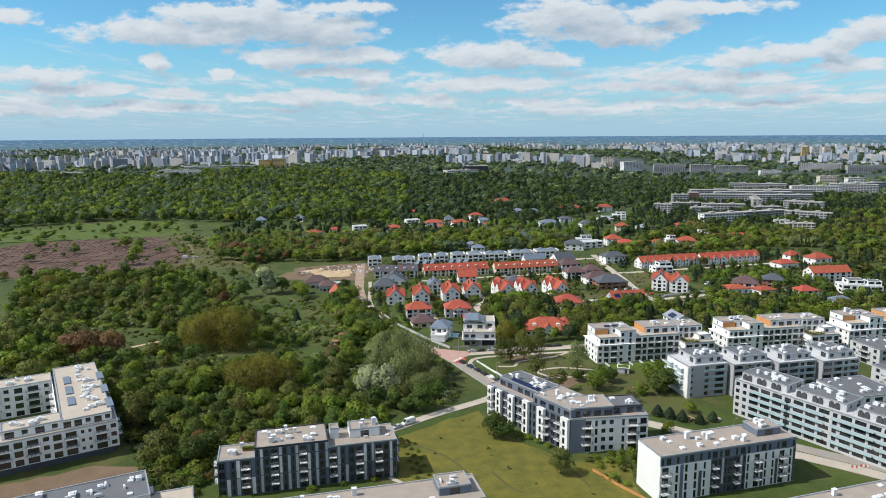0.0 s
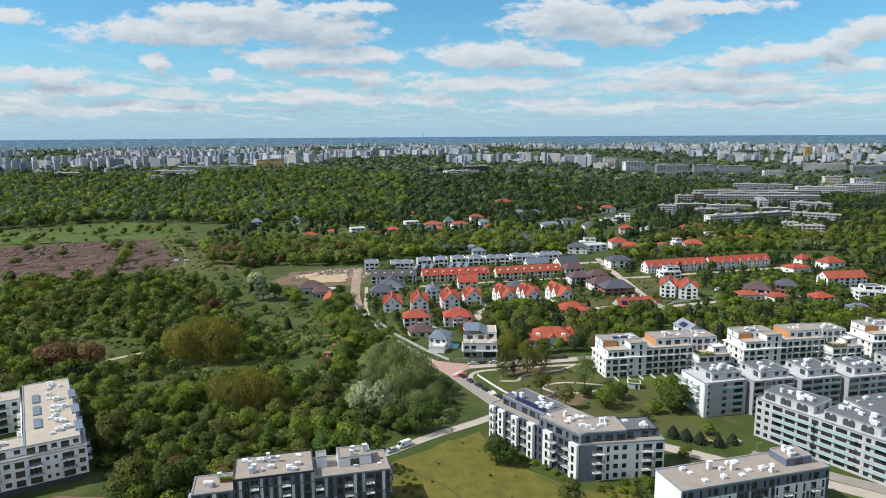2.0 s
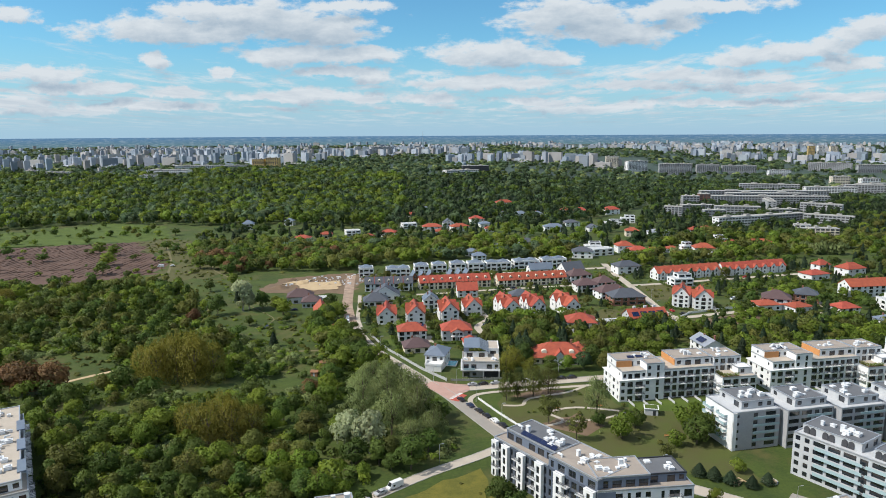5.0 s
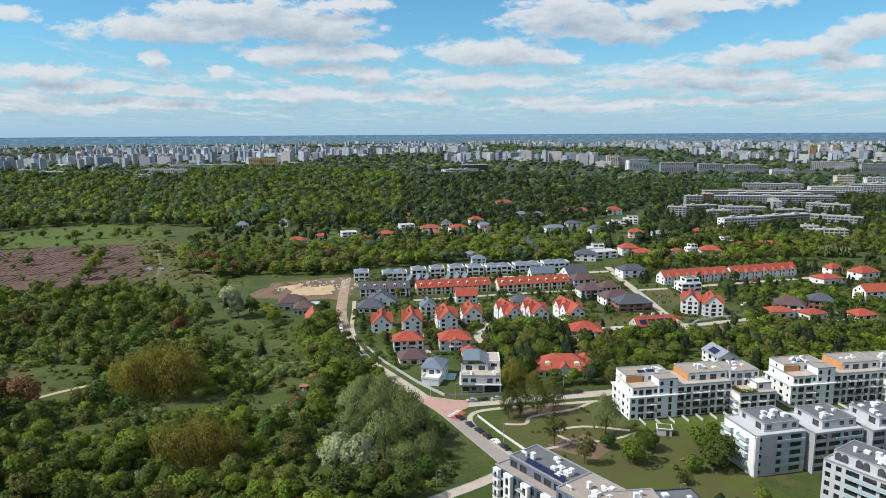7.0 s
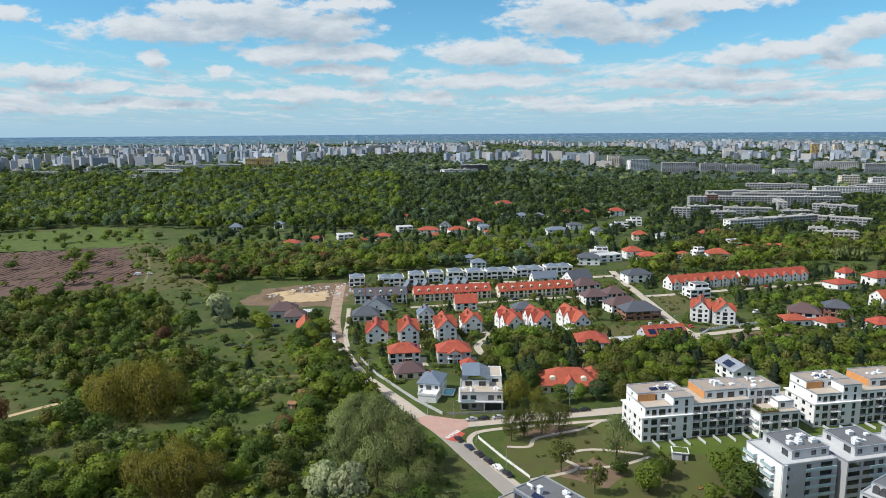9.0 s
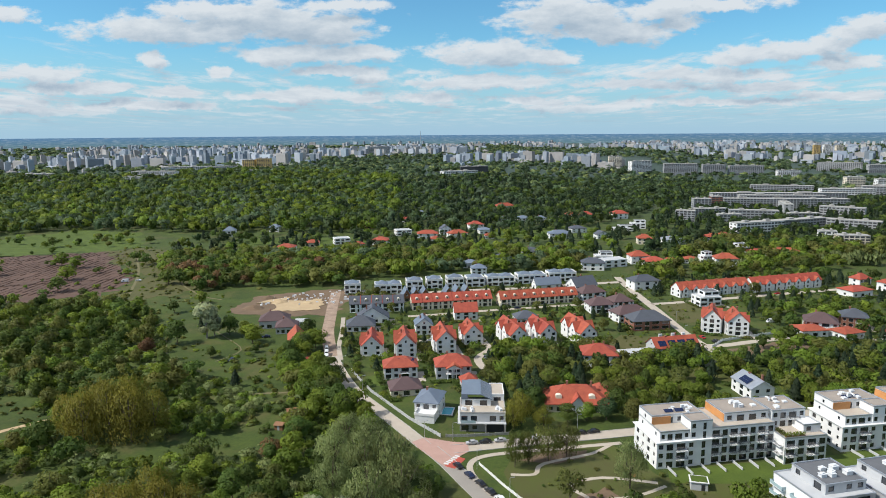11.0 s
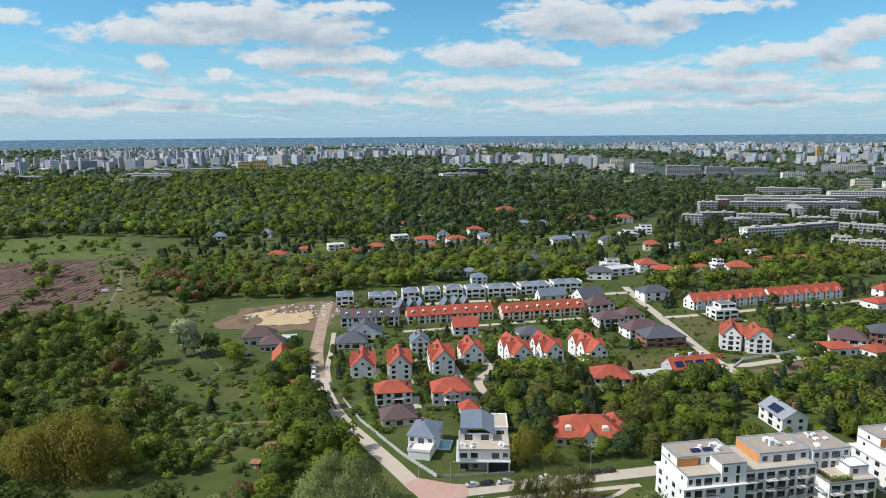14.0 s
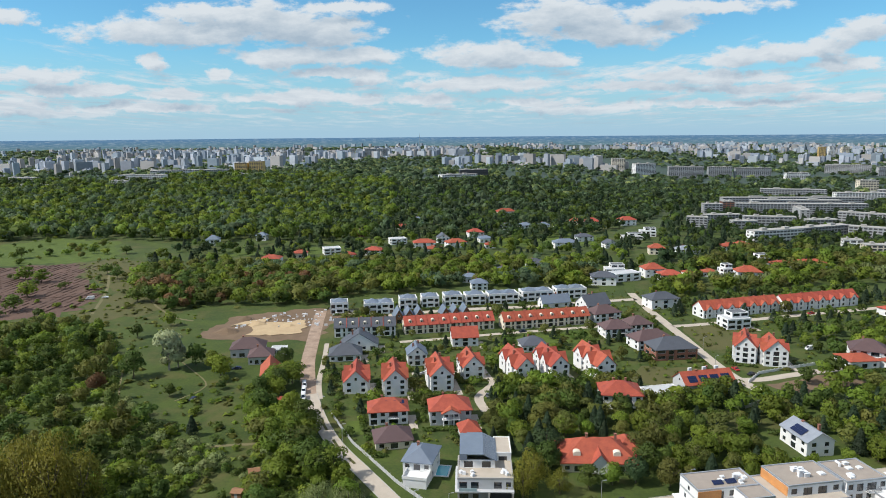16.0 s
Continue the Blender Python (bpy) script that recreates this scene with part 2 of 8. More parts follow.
def glass_mat(name, tint, rough=0.08, clear=0.2):
    m = bpy.data.materials.new(name)
    m.use_nodes = True
    b = m.node_tree.nodes["Principled BSDF"]
    b.inputs["Base Color"].default_value = (*tint, 1)
    b.inputs["Roughness"].default_value, b.inputs["Transmission Weight"].default_value, b.inputs["IOR"].default_value = rough, clear, 1.8
    return m


WHITE = mat("white_plaster", (0.80, 0.80, 0.79), 0.85, (0.69, 0.69, 0.68), 0.12, 1.2, 0.9)
CREAM = mat("cream_plaster", (0.76, 0.69, 0.56), 0.85, (0.66, 0.58, 0.46), 0.12, 1.2, 0.9)
PALE = mat("pale_grey_plaster", (0.52, 0.53, 0.54), 0.85, (0.42, 0.43, 0.44), 0.12, 1.2, 0.9)
STONE = mat("grey_stone_cladding", (0.42, 0.425, 0.435), 0.7, (0.31, 0.31, 0.32), 0.2, 1.5, 0.7)
SLATE = mat("dark_slate_cladding", (0.085, 0.095, 0.12), 0.55, (0.055, 0.06, 0.08), 0.3, 2.0, 0.7)
BLUEGREY = mat("blue_grey_cladding", (0.155, 0.185, 0.24), 0.5, (0.115, 0.14, 0.185), 0.2, 1.5, 0.7)
DARK = mat("anthracite_metal", (0.05, 0.053, 0.06), 0.45, (0.035, 0.037, 0.042), 0.4, 3, 0.6, metal=0.2)
STEEL = mat("zinc_sheet", (0.55, 0.57, 0.6), 0.35, (0.42, 0.44, 0.47), 0.5, 3, 0.6, metal=0.6)
VENT = mat("white_painted_metal", (0.74, 0.75, 0.76), 0.45, (0.62, 0.63, 0.64), 0.6, 4, 0.6)
NAVY = mat("dark_blue_grey_cladding", (0.095, 0.115, 0.15), 0.5, (0.07, 0.085, 0.115), 0.2, 1.5, 0.7)
ORANGE = mat("orange_wood_panel", (0.62, 0.30, 0.11), 0.6, (0.5, 0.22, 0.08), 0.5, 4, 0.6)
OCHRE = mat("ochre_painted_render", (0.60, 0.43, 0.17), 0.85, (0.5, 0.35, 0.13), 0.1, 1.2, 0.8)
TIMBER = mat("brown_timber", (0.30, 0.15, 0.07), 0.65, (0.2, 0.1, 0.05), 0.5, 4, 0.6)
GRAVEL = mat("beige_roof_gravel", (0.36, 0.31, 0.26), 0.95, (0.27, 0.23, 0.2), 0.25, 6, 0.6, bump=0.3)
BITUMEN = mat("grey_roof_felt", (0.105, 0.11, 0.12), 0.85, (0.15, 0.155, 0.165), 0.2, 2, 0.7)
CONCRETE = mat("concrete", (0.40, 0.39, 0.37), 0.85, (0.3, 0.29, 0.27), 0.3, 3, 0.6)
REDTILE = mat("red_clay_tile", (0.41, 0.092, 0.047), 0.7, (0.25, 0.052, 0.032), 0.35, 2.5, 0.5, bump=0.5, bump_scale=4, vary=0.10)
MAROON = mat("brown_concrete_tile", (0.12, 0.075, 0.075), 0.7, (0.09, 0.055, 0.055), 0.35, 5, 0.7, bump=0.5, bump_scale=4, vary=0.08)
GREYTILE = mat("graphite_tile", (0.095, 0.105, 0.125), 0.55, (0.07, 0.075, 0.09), 0.35, 5, 0.7, bump=0.5, bump_scale=4, vary=0.10)
BLUETILE = mat("blue_grey_metal_roof", (0.17, 0.21, 0.26), 0.45, (0.13, 0.16, 0.21), 0.35, 4, 0.7, vary=0.08)
BRICK = mat("raw_brick_wall", (0.32, 0.15, 0.10), 0.9, (0.22, 0.10, 0.07), 0.4, 5, 0.7, bump=0.3)
SOLAR = mat("solar_cells", (0.012, 0.018, 0.05), 0.15, (0.02, 0.03, 0.08), 0.5, 4, 0.5)
AQUA = mat("frosted_balcony_glass", (0.38, 0.50, 0.52), 0.25, (0.32, 0.43, 0.46), 0.3, 2, 0.6)
RAIL = mat("grey_balcony_bars", (0.16, 0.165, 0.18), 0.5, (0.11, 0.115, 0.125), 0.5, 4, 0.6)
FRAME = mat("dark_window_frame", (0.07, 0.07, 0.075), 0.5, (0.05, 0.05, 0.055), 0.5, 4, 0.5)
WFRAME = mat("white_window_frame", (0.7, 0.7, 0.7), 0.5, (0.6, 0.6, 0.6), 0.5, 4, 0.5)
GLASS = glass_mat("window_glass", (0.018, 0.022, 0.028), 0.05, 0.0)
WATER = mat("pool_water", (0.10, 0.45, 0.52), 0.08, (0.08, 0.38, 0.46), 0.5, 3, 0.6)
ASPHALT = mat("worn_asphalt", (0.33, 0.30, 0.265), 0.9, (0.25, 0.23, 0.205), 0.15, 3, 0.7)
PAVING = mat("pale_paving", (0.48, 0.42, 0.35), 0.9, (0.38, 0.33, 0.27), 0.25, 4, 0.6)
PINK = mat("pink_paving", (0.47, 0.30, 0.25), 0.9, (0.38, 0.235, 0.195), 0.25, 4, 0.6)
CRIMSON = mat("red_crossing_paint", (0.45, 0.09, 0.06), 0.8, (0.36, 0.07, 0.05), 0.4, 5, 0.6)
ROADPAINT = mat("white_road_paint", (0.7, 0.7, 0.68), 0.8, (0.5, 0.5, 0.48), 0.8, 5, 0.6)
KERB = mat("kerb_stone", (0.42, 0.41, 0.39), 0.85, (0.33, 0.32, 0.3), 0.4, 4, 0.6)
DIRT = mat("trampled_earth", (0.20, 0.135, 0.085), 0.95, (0.115, 0.08, 0.05), 0.12, 1.2, 0.7, bump=0.6)
DUST = mat("dusty_rutted_earth", (0.42, 0.31, 0.235), 0.95, (0.21, 0.148, 0.105), 0.2, 1.4, 0.5, bump=0.8)
SAND = mat("yellow_sand", (0.52, 0.40, 0.24), 0.95, (0.38, 0.27, 0.16), 0.12, 1.0, 0.7, bump=0.6)
PLOUGH = mat("ploughed_soil", (0.145, 0.085, 0.062), 0.95, (0.072, 0.045, 0.034), 0.06, 1.0, 0.7, bump=0.8)
LAWN = mat("dry_lawn", (0.155, 0.135, 0.020), 0.95, (0.082, 0.088, 0.013), 0.16, 1.6, 0.34, bump=1.0)
GREENLAWN = mat("fresh_lawn", (0.085, 0.125, 0.015), 0.95, (0.052, 0.083, 0.010), 0.12, 1.5, 0.4, bump=0.8)
# slab walls with cloud shade put into the grey; also a worn hut door
SHADED_WORN_GREY = mat("shaded_worn_grey_render", (0.40, 0.41, 0.42), 0.85, (0.30, 0.31, 0.32), 0.12, 1.2, 0.9)
PARK = mat("worn_park_grass", (0.070, 0.092, 0.014), 0.95, (0.078, 0.07, 0.026), 0.09, 1.4, 0.5, bump=0.8)
TRODDEN = mat("trodden_grass", (0.19, 0.165, 0.085), 0.95, (0.11, 0.105, 0.045), 0.2, 2.0, 0.6, bump=0.5)
SCRUB = mat("rough_grass", (0.105, 0.09, 0.032), 0.95, (0.062, 0.075, 0.018), 0.05, 1.2, 0.8, bump=0.5)


def ground_mat():
    """Meadow near by; past the scarp the darker green and grey of parks, streets and roofs, tinted blue for haze."""
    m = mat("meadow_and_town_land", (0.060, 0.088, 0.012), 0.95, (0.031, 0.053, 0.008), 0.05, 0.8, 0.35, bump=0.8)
    ns, ls = m.node_tree.nodes, m.node_tree.links
    bsdf = ns["Principled BSDF"]
    was = bsdf.inputs["Base Color"].links[0].from_socket
    geo, sp, far, no, town, mix = (ns.new(k) for k in ("ShaderNodeNewGeometry", "ShaderNodeSeparateXYZ", "ShaderNodeMapRange", "ShaderNodeTexNoise", "ShaderNodeMix", "ShaderNodeMix"))
    dry, dry_mix, dry_fac = ns.new("ShaderNodeTexNoise"), ns.new("ShaderNodeMix"), ns.new("ShaderNodeMapRange")   # patches of dead grass and bare soil
    dry.inputs["Scale"].default_value, dry.inputs["Detail"].default_value, dry.inputs["Roughness"].default_value = 0.045, 8, 0.7
    ls.new(geo.outputs["Position"], dry.inputs["Vector"])
    dry_fac.inputs["From Min"].default_value, dry_fac.inputs["From Max"].default_value, dry_fac.inputs["To Max"].default_value = 0.5, 0.64, 0.8
    ls.new(dry.outputs["Fac"], dry_fac.inputs["Value"])
    dry_mix.data_type = "RGBA"
    ls.new(dry_fac.outputs[0], dry_mix.inputs["Factor"])
    ls.new(was, dry_mix.inputs["A"])
    dry_mix.inputs["B"].default_value = (0.090, 0.085, 0.026, 1)
    was = dry_mix.outputs["Result"]
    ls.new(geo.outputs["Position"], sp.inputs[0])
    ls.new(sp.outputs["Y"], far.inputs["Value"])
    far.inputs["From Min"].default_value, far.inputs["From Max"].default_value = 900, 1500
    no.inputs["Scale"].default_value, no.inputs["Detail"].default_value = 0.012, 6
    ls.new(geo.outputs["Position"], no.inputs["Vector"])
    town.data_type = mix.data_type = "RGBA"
    # blue of the distant air is mixed into both town colours
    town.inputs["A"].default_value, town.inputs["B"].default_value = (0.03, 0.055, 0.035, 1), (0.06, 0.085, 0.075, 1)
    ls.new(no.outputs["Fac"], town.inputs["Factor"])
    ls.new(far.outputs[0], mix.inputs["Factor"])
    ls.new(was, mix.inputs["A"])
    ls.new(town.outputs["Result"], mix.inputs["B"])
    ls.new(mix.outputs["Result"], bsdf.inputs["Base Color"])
    return m


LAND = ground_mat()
BARK = mat("tree_bark", (0.13, 0.10, 0.075), 0.9, (0.08, 0.06, 0.045), 0.8, 6, 0.7)
SILVERBARK = mat("pale_bark", (0.38, 0.35, 0.31), 0.9, (0.2, 0.18, 0.16), 0.8, 6, 0.7)
TYRE = mat("tyre_rubber", (0.02, 0.02, 0.02), 0.8, (0.03, 0.03, 0.03), 1, 5, 0.5)


def paint(name, c):
    return mat(name, c, 0.25, tuple(0.9 * v for v in c), 0.5, 4, 0.5, spec=0.6)


def leaf(name, a, b, vary=0.25):
    m = mat(name, a, 0.65, b, 0.10, 0.9, 0.7, vary=vary, through_light=0.42, spec=0.25)
    ns, ls = m.node_tree.nodes, m.node_tree.links
    info = next(n for n in ns if n.bl_idname == "ShaderNodeObjectInfo")
    plant = ns.new("ShaderNodeAttribute")   # every plant of a thicket has its own tone
    plant.attribute_name = "tone"
    both, wrap = node(ns, "ShaderNodeMath", operation="ADD"), node(ns, "ShaderNodeMath", operation="FRACT")
    users = [link.to_socket for link in info.outputs["Random"].links]
    ls.new(info.outputs["Random"], both.inputs[0])
    ls.new(plant.outputs["Fac"], both.inputs[1])
    ls.new(both.outputs[0], wrap.inputs[0])
    for socket in users:
        ls.new(wrap.outputs[0], socket)
    return m


LEAF = {
    "fresh": leaf("fresh_green_leaves", (0.195, 0.262, 0.031), (0.12, 0.175, 0.024), 0.28),
    "green": leaf("green_leaves", (0.115, 0.168, 0.03), (0.066, 0.106, 0.022), 0.3),
    "deep": leaf("deep_green_leaves", (0.062, 0.1, 0.036), (0.04, 0.068, 0.027), 0.3),
    "olive": leaf("olive_green_leaves", (0.175, 0.187, 0.042), (0.112, 0.128, 0.03), 0.3),
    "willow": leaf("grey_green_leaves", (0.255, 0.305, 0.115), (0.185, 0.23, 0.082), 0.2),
    "silver": leaf("silver_leaves", (0.44, 0.48, 0.27), (0.33, 0.37, 0.20), 0.1),
    "brown": leaf("brown_green_catkins", (0.2, 0.185, 0.026), (0.145, 0.14, 0.022), 0.2),
    "yellow": leaf("yellow_green_leaves", (0.28, 0.275, 0.04), (0.2, 0.205, 0.03), 0.15),
    "rust": leaf("rust_brown_leaves", (0.22, 0.125, 0.055), (0.15, 0.09, 0.04), 0.2),
    # far-wood leaves, the blue of distant haze painted into their colour
    "blue": leaf("haze_tinted_leaves", (0.135, 0.195, 0.092), (0.085, 0.132, 0.066), 0.3),
    "pine": leaf("dark_pine_needles", (0.045, 0.075, 0.034), (0.028, 0.05, 0.024)),
}


# ---- mesh building ----
class Geo:
    """Collects solids and turns them into one mesh."""

    def __init__(self):
        self.v, self.f, self.m = [], [], []

    def hexa(self, p, mi=0):
        """Eight corners: four below, four above, both rounds counterclockwise from above."""
        n = len(self.v)
        self.v += [tuple(q) for q in p]
        for face in ((3, 2, 1, 0), (4, 5, 6, 7), (0, 1, 5, 4), (1, 2, 6, 5), (2, 3, 7, 6), (3, 0, 4, 7)):
            self.f.append(tuple(n + i for i in face))
            self.m.append(mi)
        return self

    def box(self, x0, y0, z0, x1, y1, z1, mi=0):
        return self.hexa([(x0, y0, z0), (x1, y0, z0), (x1, y1, z0), (x0, y1, z0), (x0, y0, z1), (x1, y0, z1), (x1, y1, z1), (x0, y1, z1)], mi)

    def prism(self, ring, z0, z1, mi=0):
        n, k = len(self.v), len(ring)
        self.v += [(x, y, z0) for x, y in ring] + [(x, y, z1) for x, y in ring]
        self.f += [tuple(n + i for i in reversed(range(k))), tuple(n + k + i for i in range(k))]
        self.f += [(n + i, n + (i + 1) % k, n + k + (i + 1) % k, n + k + i) for i in range(k)]
        self.m += [mi] * (k + 2)
        return self

    def poly(self, pts, mi=0):
        n = len(self.v)
        self.v += [tuple(p) for p in pts]
        self.f.append(tuple(range(n, n + len(pts))))
        self.m.append(mi)
        return self

    def tube(self, a, b, ra, rb, sides=6, mi=0):
        a, b = Vector(a), Vector(b)
        q = (b - a).to_track_quat("Z", "Y")
        n = len(self.v)
        for c, r in ((a, ra), (b, rb)):
            self.v += [tuple(c + q @ Vector((r * math.cos(6.2832 * i / sides), r * math.sin(6.2832 * i / sides), 0))) for i in range(sides)]
        self.f += [(n + i, n + (i + 1) % sides, n + sides + (i + 1) % sides, n + sides + i) for i in range(sides)]
        self.f += [tuple(n + i for i in reversed(range(sides))), tuple(n + sides + i for i in range(sides))]
        self.m += [mi] * (sides + 2)
        return self

    def mesh(self, name, *mats):
        me = bpy.data.meshes.new(name)
        me.from_pydata(self.v, [], self.f)
        for m in mats:
            me.materials.append(m)
        if len(mats) > 1:
            me.polygons.foreach_set("material_index", self.m)
        me.update()
        return me


def quads_mesh(name, verts, normals, material, tones=None):
    """Leaf clumps as one mesh; the normals let light fall over the crown as over one leafy mass."""
    me = bpy.data.meshes.new(name)
    n = len(verts) // 3
    me.vertices.add(len(verts))
    me.vertices.foreach_set("co", np.asarray(verts, np.float32).ravel())
    me.loops.add(n * 3)
    me.loops.foreach_set("vertex_index", np.arange(n * 3, dtype=np.int32))
    me.polygons.add(n)
    me.polygons.foreach_set("loop_start", np.arange(0, n * 3, 3, dtype=np.int32))
    me.materials.append(material)
    if tones is not None:
        me.attributes.new("tone", "FLOAT", "POINT").data.foreach_set("value", np.asarray(tones, np.float32))
    me.update()
    me.validate()
    me.normals_split_custom_set_from_vertices(normals)
    return me


def part(name, data, parent, m=None, label=""):
    """A mesh as one part under a thing or under a part."""
    ob = new(name, data)
    ob.parent = parent
    if m is not None:
        ob.matrix_basis = m
    return tagged(ob, label) if label else ob


def thing(name, x, y, turn, label, category, group="", z=0.0):
    ob = new(name)
    ob.empty_display_size = 1.0
    ob.matrix_basis = pose(x, y, z, 0, 0, turn)
    return tagged(ob, label, category, group)


CACHE = {}


def cached(key, make):
    if key not in CACHE:
        CACHE[key] = make()
    return CACHE[key]


def window_meshes(w, h, pale):
    def frame_mesh():
        t = 0.08
        xs = [-w / 2, -w / 2 + t, w / 2 - t, w / 2] if w <= 1.15 else [-w / 2, -w / 2 + t, -t / 2, t / 2, w / 2 - t, w / 2]
        zs = [0, t, h - t, h]
        g, n = Geo(), len(xs)
        for y in (0.0, 0.1):
            g.v += [(x * (1.04 if j == 0 and y == 0 else 1), y - (0.14 if j == 0 and y == 0 else 0), z) for j, z in enumerate(zs) for x in xs]
        k = 4 * n
        solid = {(i, j) for i in range(n - 1) for j in range(3) if j != 1 or i % 2 == 0}
        for i, j in sorted(solid):
            a, b, c, d = j * n + i, j * n + i + 1, (j + 1) * n + i + 1, (j + 1) * n + i
            g.f += [(a, b, c, d), (k + d, k + c, k + b, k + a)]
            for (p, q), nb in (((a, b), (i, j - 1)), ((b, c), (i + 1, j)), ((c, d), (i, j + 1)), ((d, a), (i - 1, j))):
                if nb not in solid:
                    g.f.append((q, p, k + p, k + q))
        return g.mesh("window", WFRAME if pale else FRAME)

    def pane_mesh():
        return Geo().box(-w / 2 + 0.05, 0.04, 0.05, w / 2 - 0.05, 0.06, h - 0.05).mesh("pane", GLASS)

    return cached(("win", w, h, pale), frame_mesh), cached(("pane", w, h), pane_mesh)


FINE = [True]   # whether panes are parts of their own


def window(parent, m, w, h, pale=False):
    w, h = round(w * 5) / 5, round(h * 5) / 5
    a, b = window_meshes(w, h, pale)
    if not FINE[0]:
        def whole():
            g, t = Geo(), 0.08
            for y, k in ((0.0, 0.0), (0.0, t), (0.05, t), (0.1, 0.0)):
                g.v += [(-w / 2 + k, y, k), (w / 2 - k, y, k), (w / 2 - k, y, h - k), (-w / 2 + k, y, h - k)]
            for i in range(4):
                j = (i + 1) % 4
                g.f += [(i, j, 4 + j, 4 + i), (4 + i, 4 + j, 8 + j, 8 + i), (12 + i, 12 + j, j, i)]
            g.f += [(8, 9, 10, 11), (15, 14, 13, 12)]
            g.m = [0] * 12 + [1, 0]
            return g.mesh("window", WFRAME if pale else FRAME, GLASS)
        return part("window", cached(("whole", w, h, pale), whole), parent, m)
    ob = part("window", a, parent, m)
    part("pane", b, ob)
    return ob


def balcony_meshes(w, d, style):
    def slab():
        return Geo().box(-w / 2, -d, -0.2, w / 2, 0, 0.0).mesh("balcony", WHITE)

    def rail():
        g = Geo()
        if style == "glass":
            for x0, y0, x1, y1 in ((-w / 2, -d, w / 2, -d + 0.05), (-w / 2, -d + 0.05, -w / 2 + 0.05, -0.01), (w / 2 - 0.05, -d + 0.05, w / 2, -0.01)):
                g.box(x0, y0, 0.05, x1, y1, 1.05)
            return g.mesh("railing", AQUA)
        n = max(4, int(w / 0.35))
        for i in range(n + 1):
            x = -w / 2 + 0.04 + (w - 0.08) * i / n
            g.box(x - 0.04, -d + 0.02, 0, x + 0.04, -d + 0.06, 1.0)
        for s in (-w / 2, w / 2 - 0.05):
            g.box(s, -d, 0.5, s + 0.05, 0, 0.62).box(s, -d, 0.98, s + 0.05, 0, 1.06).box(s, -d, 0.1, s + 0.05, 0, 0.2)
        g.box(-w / 2, -d, 1.0, w / 2, -d + 0.07, 1.07).box(-w / 2, -d, 0.45, w / 2, -d + 0.05, 0.55)
        return g.mesh("railing", RAIL)

    return cached(("slab", w, d), slab), cached(("rail", w, d, style), rail)


BAYS = {  # width, opening width, sill, opening height, balcony
    "w": (2.7, 1.5, 0.8, 1.6, 0), "f": (2.2, 1.0, 0.2, 2.25, 0), "F": (3.2, 2.2, 0.2, 2.25, 0), "b": (4.2, 3.0, 0.2, 2.25, 1),
    "s": (2.4, 1.3, 0.1, 2.5, 0), ".": (1.6, 0, 0, 0, 0), "o": (4.2, 3.4, 0.9, 1.5, 0), ",": (3.0, 0, 0, 0, 0), "q": (2.0, 0.8, 1.0, 1.2, 0)}


def facade(g, top, m, length, z0, floors, fh, pattern, style="bars", pale=False, thick=0.35, mi=0, rows=None, deep=1.5):
    """One wall along local x of m, facing -y, with its openings; top is the building that the windows and balconies hang on."""
    def box(x0, x1, za, zb):
        if x1 - x0 > 0.01 and zb - za > 0.01:
            g.hexa([m @ Vector(p) for p in ((x0, 0, za), (x1, 0, za), (x1, thick, za), (x0, thick, za),
                                            (x0, 0, zb), (x1, 0, zb), (x1, thick, zb), (x0, thick, zb))], mi)

    if not pattern:
        box(0, length, z0, z0 + floors * fh)
        return
    total = sum(BAYS[c][0] for c in pattern)
    k = length / total
    for fl in range(floors):
        za, x = z0 + fl * fh, 0.0
        row = rows[fl % len(rows)] if rows else pattern
        total = sum(BAYS[c][0] for c in row)
        k = length / total
        for c in row:
            bw, ow, sill, oh, bal = BAYS[c]
            bw *= k
            ow = round(min(ow * min(k, 1.25), bw - 0.3) * 5) / 5
            if fl == 0 and bal:
                bal = 0
            if not ow or ow < 0.4:
                box(x, x + bw, za, za + fh)
            else:
                oh = round(min(oh, fh - sill - 0.2) * 5) / 5
                mid = x + bw / 2
                box(x, mid - ow / 2, za, za + fh)
                box(mid + ow / 2, x + bw, za, za + fh)
                box(mid - ow / 2, mid + ow / 2, za, za + sill)
                box(mid - ow / 2, mid + ow / 2, za + sill + oh, za + fh)
                window(top, m @ pose(mid, 0.14, za + sill), ow, oh, pale)
                if bal:
                    sm, rm = balcony_meshes(round(bw * 2 - 1) / 2, deep, style)
                    ob = part("balcony", sm, top, m @ pose(mid, 0, za + 0.15))
                    part("railing", rm, ob)
            x += bw


SIDES = {"F": lambda a, b: (pose(0, 0, 0), a), "R": lambda a, b: (pose(a, 0, 0, 0, 0, 90), b),
         "B": lambda a, b: (pose(a, b, 0, 0, 0, 180), a), "L": lambda a, b: (pose(0, b, 0, 0, 0, -90), b)}


def flat_roof(top, m, a, b, z, surface, rim, high=0.45, out=0.06):
    g = Geo()
    g.box(0.3, 0.3, z, a - 0.3, b - 0.3, z + 0.15, 0)
    for x0, y0, x1, y1 in ((-out, -out, a + out, 0.3), (-out, b - 0.3, a + out, b + out), (-out, 0.3, 0.3, b - 0.3), (a - 0.3, 0.3, a + out, b - 0.3)):
        g.box(x0, y0, z, x1, y1, z + high, 1)
    return part("roof", g.mesh("roof", surface, rim), top, m)


